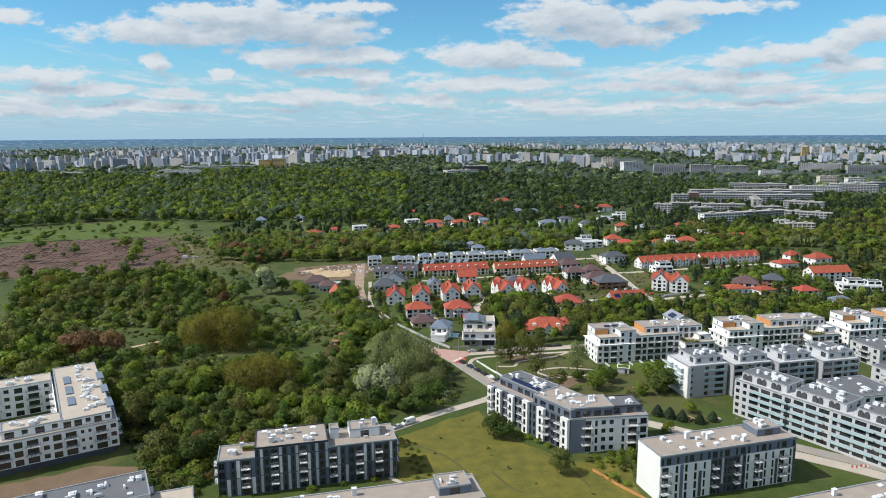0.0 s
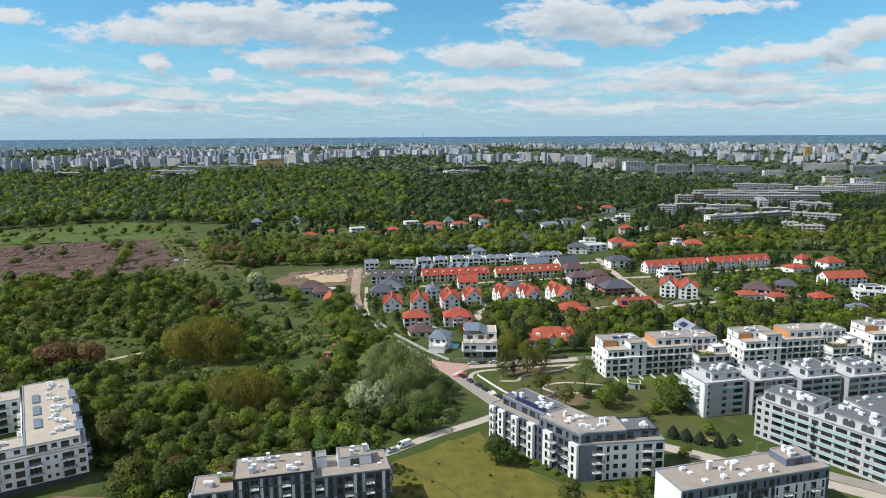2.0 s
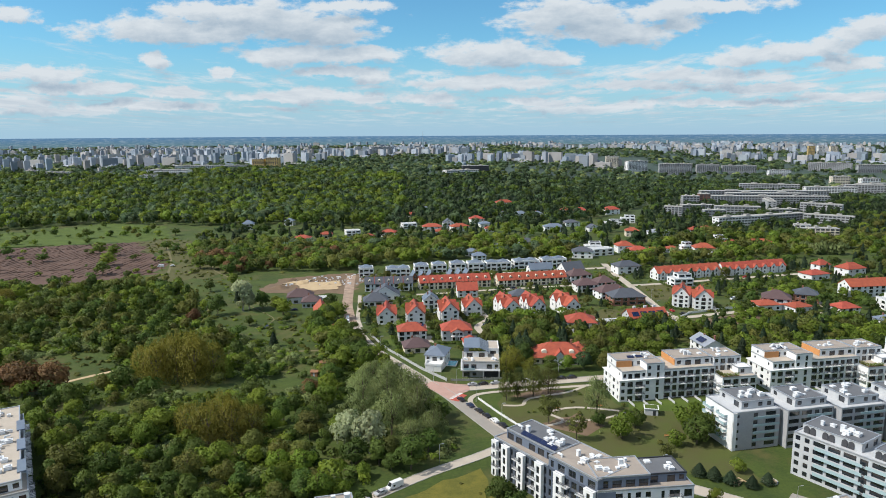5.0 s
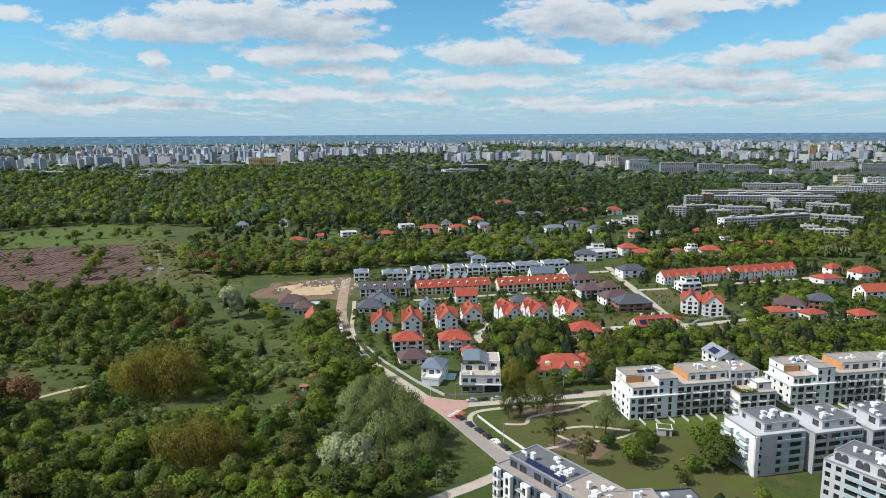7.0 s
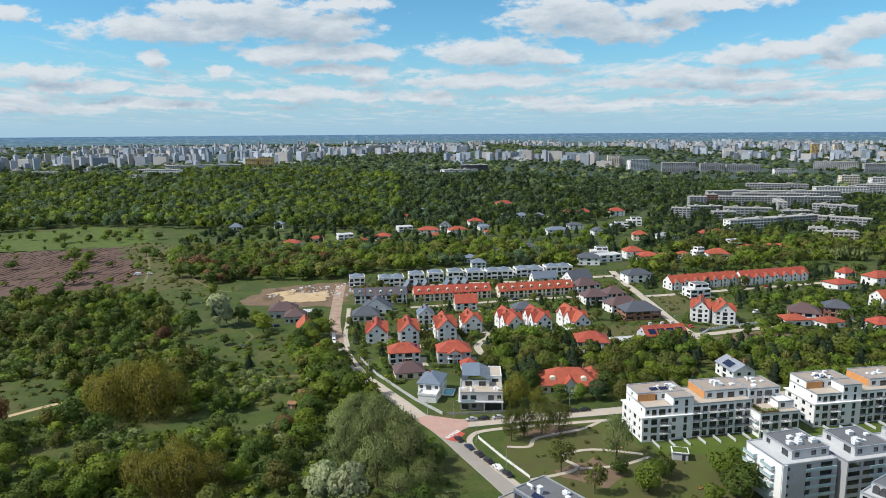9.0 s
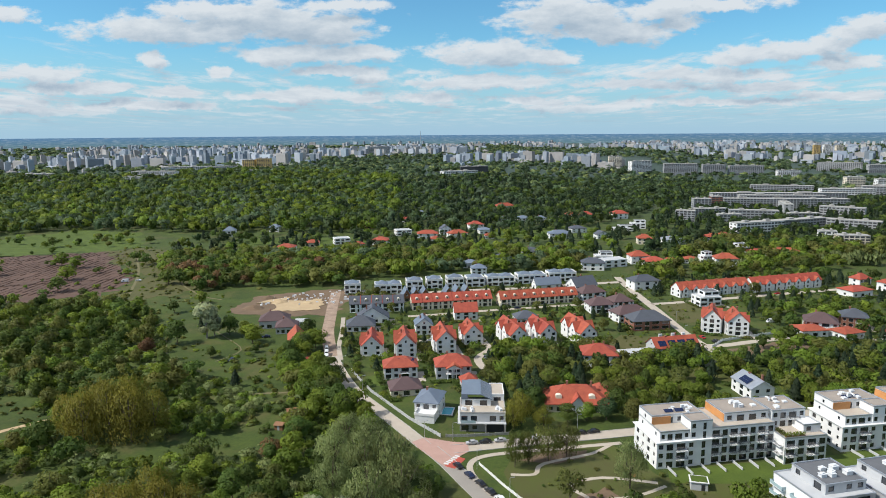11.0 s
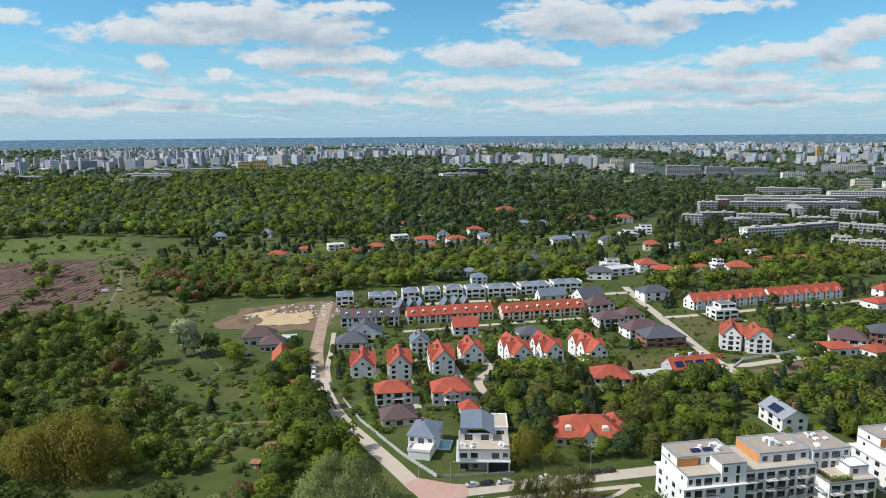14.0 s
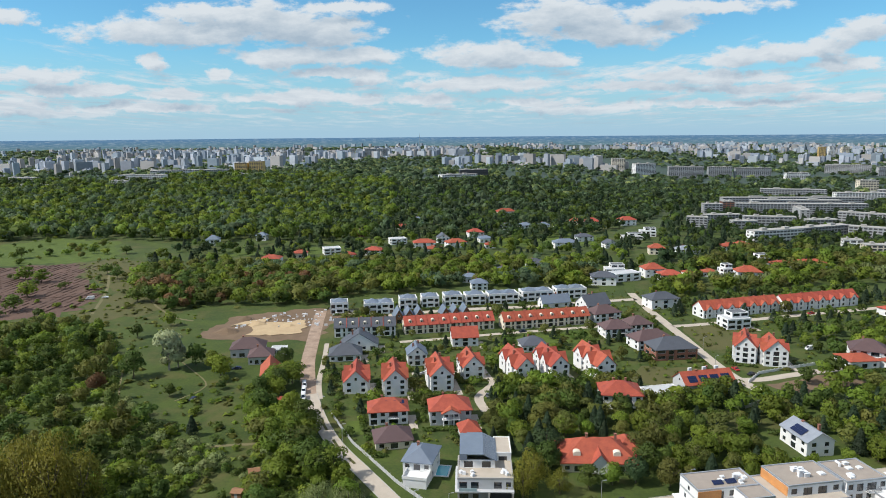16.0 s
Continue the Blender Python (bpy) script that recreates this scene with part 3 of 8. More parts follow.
def block(top, x0, y0, x1, y1, z0, floors, fh, wall=None, sides=None, style="bars", surface=None, rim=None, base=None, pale=False, roof=True,
          rows=None, deep=1.5, high=0.45):
    """One storeyed body of a building between two corners, with its walls, windows, balconies and flat roof."""
    base = (base or pose(0, 0, 0)) @ pose(x0, y0, 0)
    a, b, g = x1 - x0, y1 - y0, Geo()
    sides = sides or {}
    for s in "FRBL":
        m, length = SIDES[s](a, b)
        if s in "RL":
            m, length = m @ pose(0.35, 0, 0), length - 0.7
        facade(g, top, base @ m, length, z0, floors, fh, sides.get(s, ""), style, pale, rows=(rows or {}).get(s), deep=deep)
    for fl in range(1, floors):
        g.hexa([base @ Vector(p) for p in ((0.36, 0.36, z0 + fl * fh - 0.15), (a - 0.36, 0.36, z0 + fl * fh - 0.15), (a - 0.36, b - 0.36, z0 + fl * fh - 0.15), (0.36, b - 0.36, z0 + fl * fh - 0.15),
                                           (0.36, 0.36, z0 + fl * fh + 0.1), (a - 0.36, 0.36, z0 + fl * fh + 0.1), (a - 0.36, b - 0.36, z0 + fl * fh + 0.1), (0.36, b - 0.36, z0 + fl * fh + 0.1))])
    part("wall", g.mesh("wall", wall or WHITE), top)
    if roof:
        return flat_roof(top, base, a, b, z0 + floors * fh, surface or GRAVEL, rim or STEEL, high)


def vent_mesh(kind):
    def make():
        g = Geo()
        if kind == "box":
            g.box(-0.9, -0.7, 0, 0.9, 0.7, 0.9).box(-1.0, -0.8, 0.9, 1.0, 0.8, 1.0).box(-0.5, -0.4, 1.0, 0.5, 0.4, 1.25)
        elif kind == "low":
            g.box(-0.8, -0.8, 0, 0.8, 0.8, 0.35).box(-0.7, -0.7, 0.35, 0.7, 0.7, 0.5)
        elif kind == "stack":
            g.box(-0.6, -0.5, 0, 0.6, 0.5, 1.9).box(-0.7, -0.6, 1.9, 0.7, 0.6, 2.05)
        elif kind == "duct":
            g.tube((-0.7, 0, 0), (-0.7, 0, 0.9), 0.35, 0.35, 8).tube((-0.7, 0, 0.8), (0.9, 0, 0.8), 0.35, 0.35, 8)
        return g.mesh("roof_vent", VENT)
    return cached(("vent", kind), make)


def vents(roof, x0, y0, x1, y1, z, count, rnd, kinds=("box", "low", "low", "box", "stack", "duct")):
    for _ in range(count):
        part("roof_vent", vent_mesh(rnd.choice(kinds)), roof, pose(rnd.uniform(x0, x1), rnd.uniform(y0, y1), z, 0, 0, rnd.choice((0, 0, 90, 180))) @ Matrix.Diagonal((*[rnd.uniform(0.7, 1.2)] * 3, 1)))


def solar_panel(parent, m, nx, ny):
    one = cached("solar", lambda: Geo().box(0.02, 0.02, 0.0, 1.03, 1.66, 0.05).mesh("solar_panel", SOLAR))
    for i in range(nx):
        for j in range(ny):
            part("solar_panel", one, parent, m @ pose(i * 1.05, j * 1.7, 0))


# ---- the ground, to the horizon ----
def smooth(a, b, x):
    t = min(1.0, max(0.0, (x - a) / (b - a)))
    return t * t * (3 - 2 * t)


def land(x, y):
    """Height of the land: flat near by, a wooded scarp, a plateau that rises slowly to the horizon."""
    scarp = smooth(1050, 1650, y - 1.5 * max(0.0, x - 150))
    far = min(1.0, max(0.0, (math.hypot(x, y) - 2500) / 2400))
    return 27 * scarp + (6 + 27 * (1 - scarp)) * far ** 1.25


def ground_sheet():
    xs = [-5600 + 100 * i for i in range(54)] + [-200 + 40 * i for i in range(16)] + [440 + 96 * i for i in range(55)]
    ys = [-300, -150, 0, 150, 300, 450, 600, 750, 850] + [900 + 40 * i for i in range(20)] + [1700 + 90 * i for i in range(40)]
    v = [(x, y, land(x, y)) for y in ys for x in xs]
    n = len(xs)
    f = [(j * n + i, j * n + i + 1, (j + 1) * n + i + 1, (j + 1) * n + i) for j in range(len(ys) - 1) for i in range(n - 1)]
    me = bpy.data.meshes.new("ground")
    me.from_pydata(v, [], f)
    me.polygons.foreach_set("use_smooth", [True] * len(f))
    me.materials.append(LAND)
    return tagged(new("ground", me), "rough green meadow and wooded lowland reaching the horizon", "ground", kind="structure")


ground_sheet()


def far_plain():
    """The blue plain beyond the town: a plain glowing strip far behind all else, its haze painted in."""
    m = bpy.data.materials.new("hazy_distance")
    m.use_nodes = True
    ns, ls = m.node_tree.nodes, m.node_tree.links
    geo, sp, cb, no = (ns.new("ShaderNode" + k) for k in ("NewGeometry", "SeparateXYZ", "CombineXYZ", "TexNoise"))
    ls.new(geo.outputs["Position"], sp.inputs[0])
    for axis, k in (("X", 0.009), ("Z", 0.10)):
        sc = node(ns, "ShaderNodeMath", operation="MULTIPLY")
        ls.new(sp.outputs[axis], sc.inputs[0])
        sc.inputs[1].default_value = k
        ls.new(sc.outputs[0], cb.inputs["X" if axis == "X" else "Y"])
    ls.new(cb.outputs[0], no.inputs["Vector"])
    no.inputs["Scale"].default_value, no.inputs["Detail"].default_value, no.inputs["Roughness"].default_value = 2.6, 8, 0.7
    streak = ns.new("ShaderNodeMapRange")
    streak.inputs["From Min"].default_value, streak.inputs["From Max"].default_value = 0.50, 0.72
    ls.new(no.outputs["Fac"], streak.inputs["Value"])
    # haze put into the glow colour, bluer towards the top
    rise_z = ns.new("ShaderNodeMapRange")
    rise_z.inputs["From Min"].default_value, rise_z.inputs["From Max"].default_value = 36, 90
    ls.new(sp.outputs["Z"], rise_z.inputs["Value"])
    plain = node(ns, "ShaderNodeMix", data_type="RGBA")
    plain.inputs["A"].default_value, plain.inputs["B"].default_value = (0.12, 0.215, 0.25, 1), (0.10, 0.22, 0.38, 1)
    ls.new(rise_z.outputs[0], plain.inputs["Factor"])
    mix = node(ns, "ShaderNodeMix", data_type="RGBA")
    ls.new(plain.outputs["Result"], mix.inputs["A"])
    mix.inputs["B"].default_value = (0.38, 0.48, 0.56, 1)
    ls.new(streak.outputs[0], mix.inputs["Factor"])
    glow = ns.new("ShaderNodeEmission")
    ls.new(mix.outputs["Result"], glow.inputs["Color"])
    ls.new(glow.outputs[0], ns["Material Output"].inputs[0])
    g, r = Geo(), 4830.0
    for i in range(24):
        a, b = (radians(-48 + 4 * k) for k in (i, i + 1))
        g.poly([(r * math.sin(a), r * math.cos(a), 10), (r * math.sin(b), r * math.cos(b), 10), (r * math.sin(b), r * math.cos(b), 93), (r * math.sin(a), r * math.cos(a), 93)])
    tagged(new("backdrop", g.mesh("backdrop", m)), "glowing backdrop strip of a far plain, blue haze painted in", "distance", kind="structure")


far_plain()
KEEP = []     # places where nothing grows: (x, y, turn, width, depth, margin)
LINES = []    # roads: (points, half width)


def keep(x, y, turn, a, b, margin=2.0):
    KEEP.append((x, y, math.cos(radians(turn)), math.sin(radians(turn)), a, b, margin))


def taken(x, y, r=0.0):
    for px, py, c, s, a, b, g in KEEP:
        u, v = (x - px) * c + (y - py) * s, -(x - px) * s + (y - py) * c
        if -g - r < u < a + g + r and -g - r < v < b + g + r:
            return True
    for pts, half in LINES:
        for (ax, ay), (bx, by) in zip(pts, pts[1:]):
            dx, dy = bx - ax, by - ay
            t = min(1.0, max(0.0, ((x - ax) * dx + (y - ay) * dy) / (dx * dx + dy * dy)))
            if math.hypot(x - ax - t * dx, y - ay - t * dy) < half + r:
                return True
    return False


def inside(x, y, ring):
    hit = False
    for (ax, ay), (bx, by) in zip(ring, ring[1:] + ring[:1]):
        if (ay > y) != (by > y) and x < (bx - ax) * (y - ay) / (by - ay) + ax:
            hit = not hit
    return hit


def offset(pts, d):
    out_pts = []
    for i, p in enumerate(pts):
        a, b = Vector(pts[max(0, i - 1)]), Vector(pts[min(len(pts) - 1, i + 1)])
        t = (b - a).normalized()
        out_pts.append((p[0] - t.y * d, p[1] + t.x * d))
    return out_pts


def rounded(pts, steps=4):
    """A smooth line through the points."""
    res = []
    for i in range(len(pts) - 1):
        p0, p1, p2, p3 = (Vector(pts[max(0, min(len(pts) - 1, j))]) for j in (i - 1, i, i + 1, i + 2))
        for k in range(steps):
            t = k / steps
            q = 0.5 * (2 * p1 + (p2 - p0) * t + (2 * p0 - 5 * p1 + 4 * p2 - p3) * t * t + (3 * p1 - p0 - 3 * p2 + p3) * t ** 3)
            res.append((q.x, q.y))
    return res + [tuple(pts[-1])]


def ribbon(name, pts, width, material, label, z=0.08, kerb=False, category="road", clear=True, kind="structure"):
    pts = rounded(pts) if len(pts) > 2 else pts
    g = Geo()
    lft, rgt = offset(pts, width / 2), offset(pts, -width / 2)
    for i in range(len(pts) - 1):
        g.hexa([(*rgt[i], -0.02), (*rgt[i + 1], -0.02), (*lft[i + 1], -0.02), (*lft[i], -0.02), (*rgt[i], z), (*rgt[i + 1], z), (*lft[i + 1], z), (*lft[i], z)])
    tagged(new(name, g.mesh(name, material)), label, category, kind=kind)
    if clear:
        LINES.append((pts, width / 2))
    if kerb:
        k = Geo()
        for d in (width / 2 + 0.01, -width / 2 - 0.21):
            a, b = offset(pts, d), offset(pts, d + 0.2)
            for i in range(len(pts) - 1):
                k.hexa([(*a[i], -0.02), (*a[i + 1], -0.02), (*b[i + 1], -0.02), (*b[i], -0.02), (*a[i], z + 0.1), (*a[i + 1], z + 0.1), (*b[i + 1], z + 0.1), (*b[i], z + 0.1)])
        tagged(new("kerb", k.mesh("kerb", KERB)), "pale grey concrete kerb along the street", "kerb", kind="structure")


def patch(name, ring, material, label, z=0.03, category="ground", wobble=0.0):
    if wobble:
        fine = []
        for a, b in zip(ring, ring[1:] + ring[:1]):
            n = max(1, int(math.hypot(b[0] - a[0], b[1] - a[1]) / 4))
            for i in range(n):
                x, y = a[0] + (b[0] - a[0]) * i / n, a[1] + (b[1] - a[1]) * i / n
                fine.append((x + wobble * noise.noise((x * 0.13, y * 0.13, 1)), y + wobble * noise.noise((x * 0.13, y * 0.13, 9))))
        ring = fine
    area = sum(a[0] * b[1] - b[0] * a[1] for a, b in zip(ring, ring[1:] + ring[:1]))
    if area < 0:
        ring = ring[::-1]
    tagged(new(name, Geo().prism(ring, -0.05, z).mesh(name, material)), label, category, kind="structure")


# lawns, fields, earth
patch("lawn", [(-16, 240), (-10, 246), (6, 258), (17, 266), (20, 250), (33, 236), (46, 222), (66, 224), (64, 190), (12, 190), (-10, 199), (-13, 214)],
      LAWN, "wide mown lawn, dry and yellowish green", category="lawn", wobble=2)
patch("lawn", [(28, 322), (36, 340), (70, 345), (80, 318), (120, 316), (125, 290), (106, 272), (112, 252), (92, 262), (72, 258), (48, 284), (34, 300)],
      PARK, "worn olive park lawn between the apartment buildings", category="lawn", wobble=2)
patch("bare_earth", [(34, 330), (44, 337), (60, 339), (58, 332), (44, 328)], DIRT, "bare brown earth under the park trees", 0.045, wobble=3)
patch("bare_earth", [(44, 302), (60, 312), (68, 300), (60, 292)], DIRT, "worn brown earth in the park", 0.045, wobble=4)
patch("lawn", [(82, 314), (84, 322), (240, 346), (246, 338), (128, 312)], GREENLAWN, "narrow garden lawn before the white apartment buildings", 0.04, "lawn", 1)
patch("lawn", [(55, 508), (102, 520), (102, 540), (52, 529)], GREENLAWN, "fresh green lawn between rows of houses", 0.04, "lawn", 1)
patch("rough_plot", [(97, 462), (112, 476), (148, 470), (146, 452), (112, 447)], SCRUB, "unbuilt plot of dry brownish grass", 0.04, "plot", 3)
patch("rough_plot", [(152, 500), (154, 545), (190, 549), (196, 520), (176, 502)], SCRUB, "unbuilt plot of dry brownish grass", 0.04, "plot", 3)
patch("rough_plot", [(158, 448), (196, 462), (206, 450), (170, 436)], DIRT, "bare levelled building plot", 0.04, "plot", 3)
patch("lawn", [(-20, 486), (-6, 486), (-6, 500), (-18, 502)], GREENLAWN, "small fresh garden lawn", 0.04, "lawn", 1)
patch("lawn", [(-28, 404), (-19, 404), (-18, 416), (-26, 417)], GREENLAWN, "small fresh garden lawn", 0.04, "lawn", 1)
patch("building_site", [(-128, 535), (-118, 580), (-60, 600), (-44, 590), (-52, 545), (-60, 525), (-100, 524)], DIRT, "churned brown earth of a building site", 0.05, "building site", 7)
patch("building_site", [(-98, 537), (-96, 562), (-70, 568), (-66, 543), (-82, 536)], SAND, "heap of pale yellow building sand", 0.4, "sand", 6)
patch("building_site", [(-112, 556), (-106, 566), (-92, 572), (-94, 562)], SAND, "smaller mound of pale building sand", 0.9, "sand", 4)
patch("field", [(-520, 560), (-431, 733), (-318, 772), (-283, 760), (-279, 712), (-231, 646), (-226, 585), (-300, 560), (-420, 520)], PLOUGH, "ploughed reddish brown field", 0.04, "field", 12)
patch("meadow", [(-312, 770), (-285, 800), (-230, 757), (-170, 640), (-166, 612), (-178, 583), (-204, 571), (-225, 590), (-222, 650), (-276, 712)], SCRUB, "brownish green meadow with worn tracks", 0.045, "meadow", 10)
patch("meadow", [(-620, 780), (-469, 858), (-416, 927), (-332, 900), (-290, 800), (-318, 778), (-431, 738), (-520, 700)], GREENLAWN, "strip of fresh green meadow before the wood", 0.035, "meadow", 12)
patch("lawn", [(-200, 800), (-60, 815), (-64, 850), (-190, 850)], GREENLAWN, "fresh green meadow among the far houses", 0.035, "lawn", 8)
patch("lawn", [(70, 832), (190, 850), (190, 935), (78, 905)], GREENLAWN, "fresh green meadow among the far houses", 0.035, "lawn", 8)
patch("courtyard", [(-165, 240), (-140, 252), (-160, 275), (-180, 262)], GREENLAWN, "green courtyard lawn", 0.04, "lawn", 1)
patch("bare_earth", [(-152, 205), (-118, 222), (-100, 222), (-92, 200), (-120, 188)], DIRT, "bare reddish earth beside the apartment building", 0.04, wobble=3)
patch("lawn", [(-150, 196), (-118, 208), (-100, 208), (-100, 196), (-128, 184)], LAWN, "rough yellowish grass", 0.055, "lawn", 3)


def furrows():
    g, rnd = Geo(), random.Random(4)
    for i in range(46):
        x0, y0 = -470 + i * 5.2, 545 + i * 1.2
        n = 16
        for j in range(n):
            t0, t1 = j / n, (j + rnd.uniform(0.55, 0.95)) / n
            a, b = (x0 + 10 * t0, y0 + 190 * t0), (x0 + 10 * t1, y0 + 190 * t1)
            if inside(*a, [(-515, 565), (-431, 728), (-318, 767), (-286, 755), (-283, 712), (-235, 646), (-230, 590), (-300, 565)]) and rnd.random() < 0.9:
                w, h = rnd.uniform(0.7, 1.5), rnd.uniform(0.25, 0.6)
                g.hexa([(a[0], a[1], 0), (a[0] + w, a[1], 0), (b[0] + w, b[1], 0), (b[0], b[1], 0),
                        (a[0] + w * .35, a[1], h), (a[0] + w * .65, a[1], h), (b[0] + w * .65, b[1], h), (b[0] + w * .35, b[1], h)])
    tagged(new("furrow_ridges", g.mesh("furrow_ridges", PLOUGH)), "ridges of turned reddish brown soil in the field", "soil", kind="stuff")


furrows()
for pts, w in (([(-80, 394), (-70, 396), (-58, 397)], 2.0), ([(-168, 354), (-160, 362), (-150, 370), (-140, 374)], 2.6), ([(-104, 440), (-96, 458), (-110, 480), (-124, 498)], 0.7),
               ([(-128, 440), (-140, 470), (-150, 500)], 0.8), ([(-212, 590), (-235, 660), (-270, 740)], 2.0), ([(-150, 700), (-190, 640), (-160, 585), (-140, 570)], 1.6),
               ([(31, 321), (39, 321), (43, 328), (61, 335), (70, 342)], 1.6), ([(36, 297), (53, 304), (49, 313), (61, 318), (78, 314)], 1.6), ([(53, 304), (68, 306), (80, 312)], 1.4)):
    ribbon("footpath", pts, w, PAVING if pts[0][0] > 0 else SAND if w > 2.5 else TRODDEN, "narrow trodden footpath of pale earth", 0.06, category="path", clear=w > 1.5)

# streets
STREET = [(44, 262), (34, 279), (26, 296), (17, 315), (10, 330), (4, 341)]
ribbon("street", STREET, 6.0, ASPHALT, "grey residential street with parked cars", 0.08, True)
ribbon("street", [(2, 343), (-7, 359), (-17, 376), (-27, 393), (-35, 411), (-42, 432), (-46, 446)], 5.5, PAVING, "pale paved street along the garden fences", 0.08, True)
ribbon("dirt_road", [(-46, 446), (-50, 462), (-55, 490), (-58, 520), (-61, 552), (-64, 590)], 7.0, DUST, "unmade pale brown dirt road to the building site", 0.075)
ribbon("pavement", [(-41, 440), (-45, 462), (-47, 490), (-50, 520)], 2.5, PAVING, "pale concrete slabs beside the dirt road", 0.09)
ribbon("street", [(12, 340), (23, 342), (36, 344.5), (57, 348), (80, 352), (130, 362), (250, 385)], 6.0, PAVING, "pale grey side street behind the park", 0.081, True)
patch("crossing", [(-3, 346), (2, 350), (12, 346), (18, 345), (18, 338), (12, 332), (10, 326), (3, 336)], PINK, "raised junction paved in pink brick", 0.095, "junction")
patch("crossing", [(9.0, 327.5), (13.5, 334.5), (16.5, 332.5), (12.5, 325.5)], CRIMSON, "red painted pedestrian crossing", 0.10, "crossing")
for i in range(6):
    patch("crossing_stripe", [(8.6 + 0.8 * i, 329.2 + 1.2 * i * 0.9), (9.1 + 0.8 * i, 330.0 + 1.2 * i * 0.9), (10.7 + 0.8 * i, 329.1 + 1.2 * i * 0.9), (10.2 + 0.8 * i, 328.3 + 1.2 * i * 0.9)], ROADPAINT, "white painted crossing stripe", 0.105, "road marking")
ribbon("pavement", [(33, 291), (24, 308), (18, 322), (19, 331), (27, 335.5), (48, 339), (74, 343)], 2.2, PAVING, "pale footway with a kerb beside the park", 0.1)
ribbon("street", [(-22, 246), (-17.5, 249), (0, 263.5), (17, 275), (27, 283)], 4.2, PAVING, "light concrete lane past the lawn", 0.085, True)
ribbon("street", [(70, 262), (77, 256.5), (90, 248), (110, 234), (125, 226), (150, 207), (170, 188)], 5.5, PAVING, "pale concrete access lane between apartment buildings", 0.08, True)
ribbon("street", [(113, 246), (129, 232), (153, 213), (180, 190)], 6.0, ASPHALT, "grey parking lane before the long apartment building", 0.078)
ribbon("street", [(150, 630), (149, 612), (148, 582), (148, 555), (148, 520), (147.5, 482), (149, 458), (153, 440)], 5.5, PAVING, "sandy pale street through the housing estate", 0.08)
ribbon("street", [(149, 456), (160, 456), (176, 461), (197, 467), (225, 474)], 5.0, PAVING, "sandy pale side street", 0.082)
ribbon("street", [(-10, 521), (19, 527), (45, 534), (99, 545), (110, 548)], 4.0, PAVING, "pale paved lane before the red-roofed terraces", 0.08)
ribbon("street", [(-20, 577), (21, 589), (70, 595), (108, 604), (148, 612)], 6.0, PAVING, "pale lane before the white houses", 0.08)
ribbon("street", [(150, 545), (168, 548), (222, 562), (285, 578), (330, 590)], 5.0, PAVING, "pale lane before the long terraces", 0.08)
ribbon("street", [(30, 424), (28, 440), (36, 458), (24, 470), (-2, 470)], 4.0, PAVING, "pale paved garden lane between houses", 0.08)
ribbon("footpath", [(-15.5, 212), (-8, 205), (-2, 196)], 1.6, PAVING, "narrow light footpath beside the lawn", 0.07, category="path")
for pts in ([(19, 215), (24, 205), (28, 201)], [(34, 232), (38, 229), (46, 216), (50, 204)], [(-8, 236), (4, 226), (14, 208)]):
    ribbon("worn_path", pts, 0.9, SCRUB, "faint worn path across the dry lawn", 0.04, category="path", clear=False)


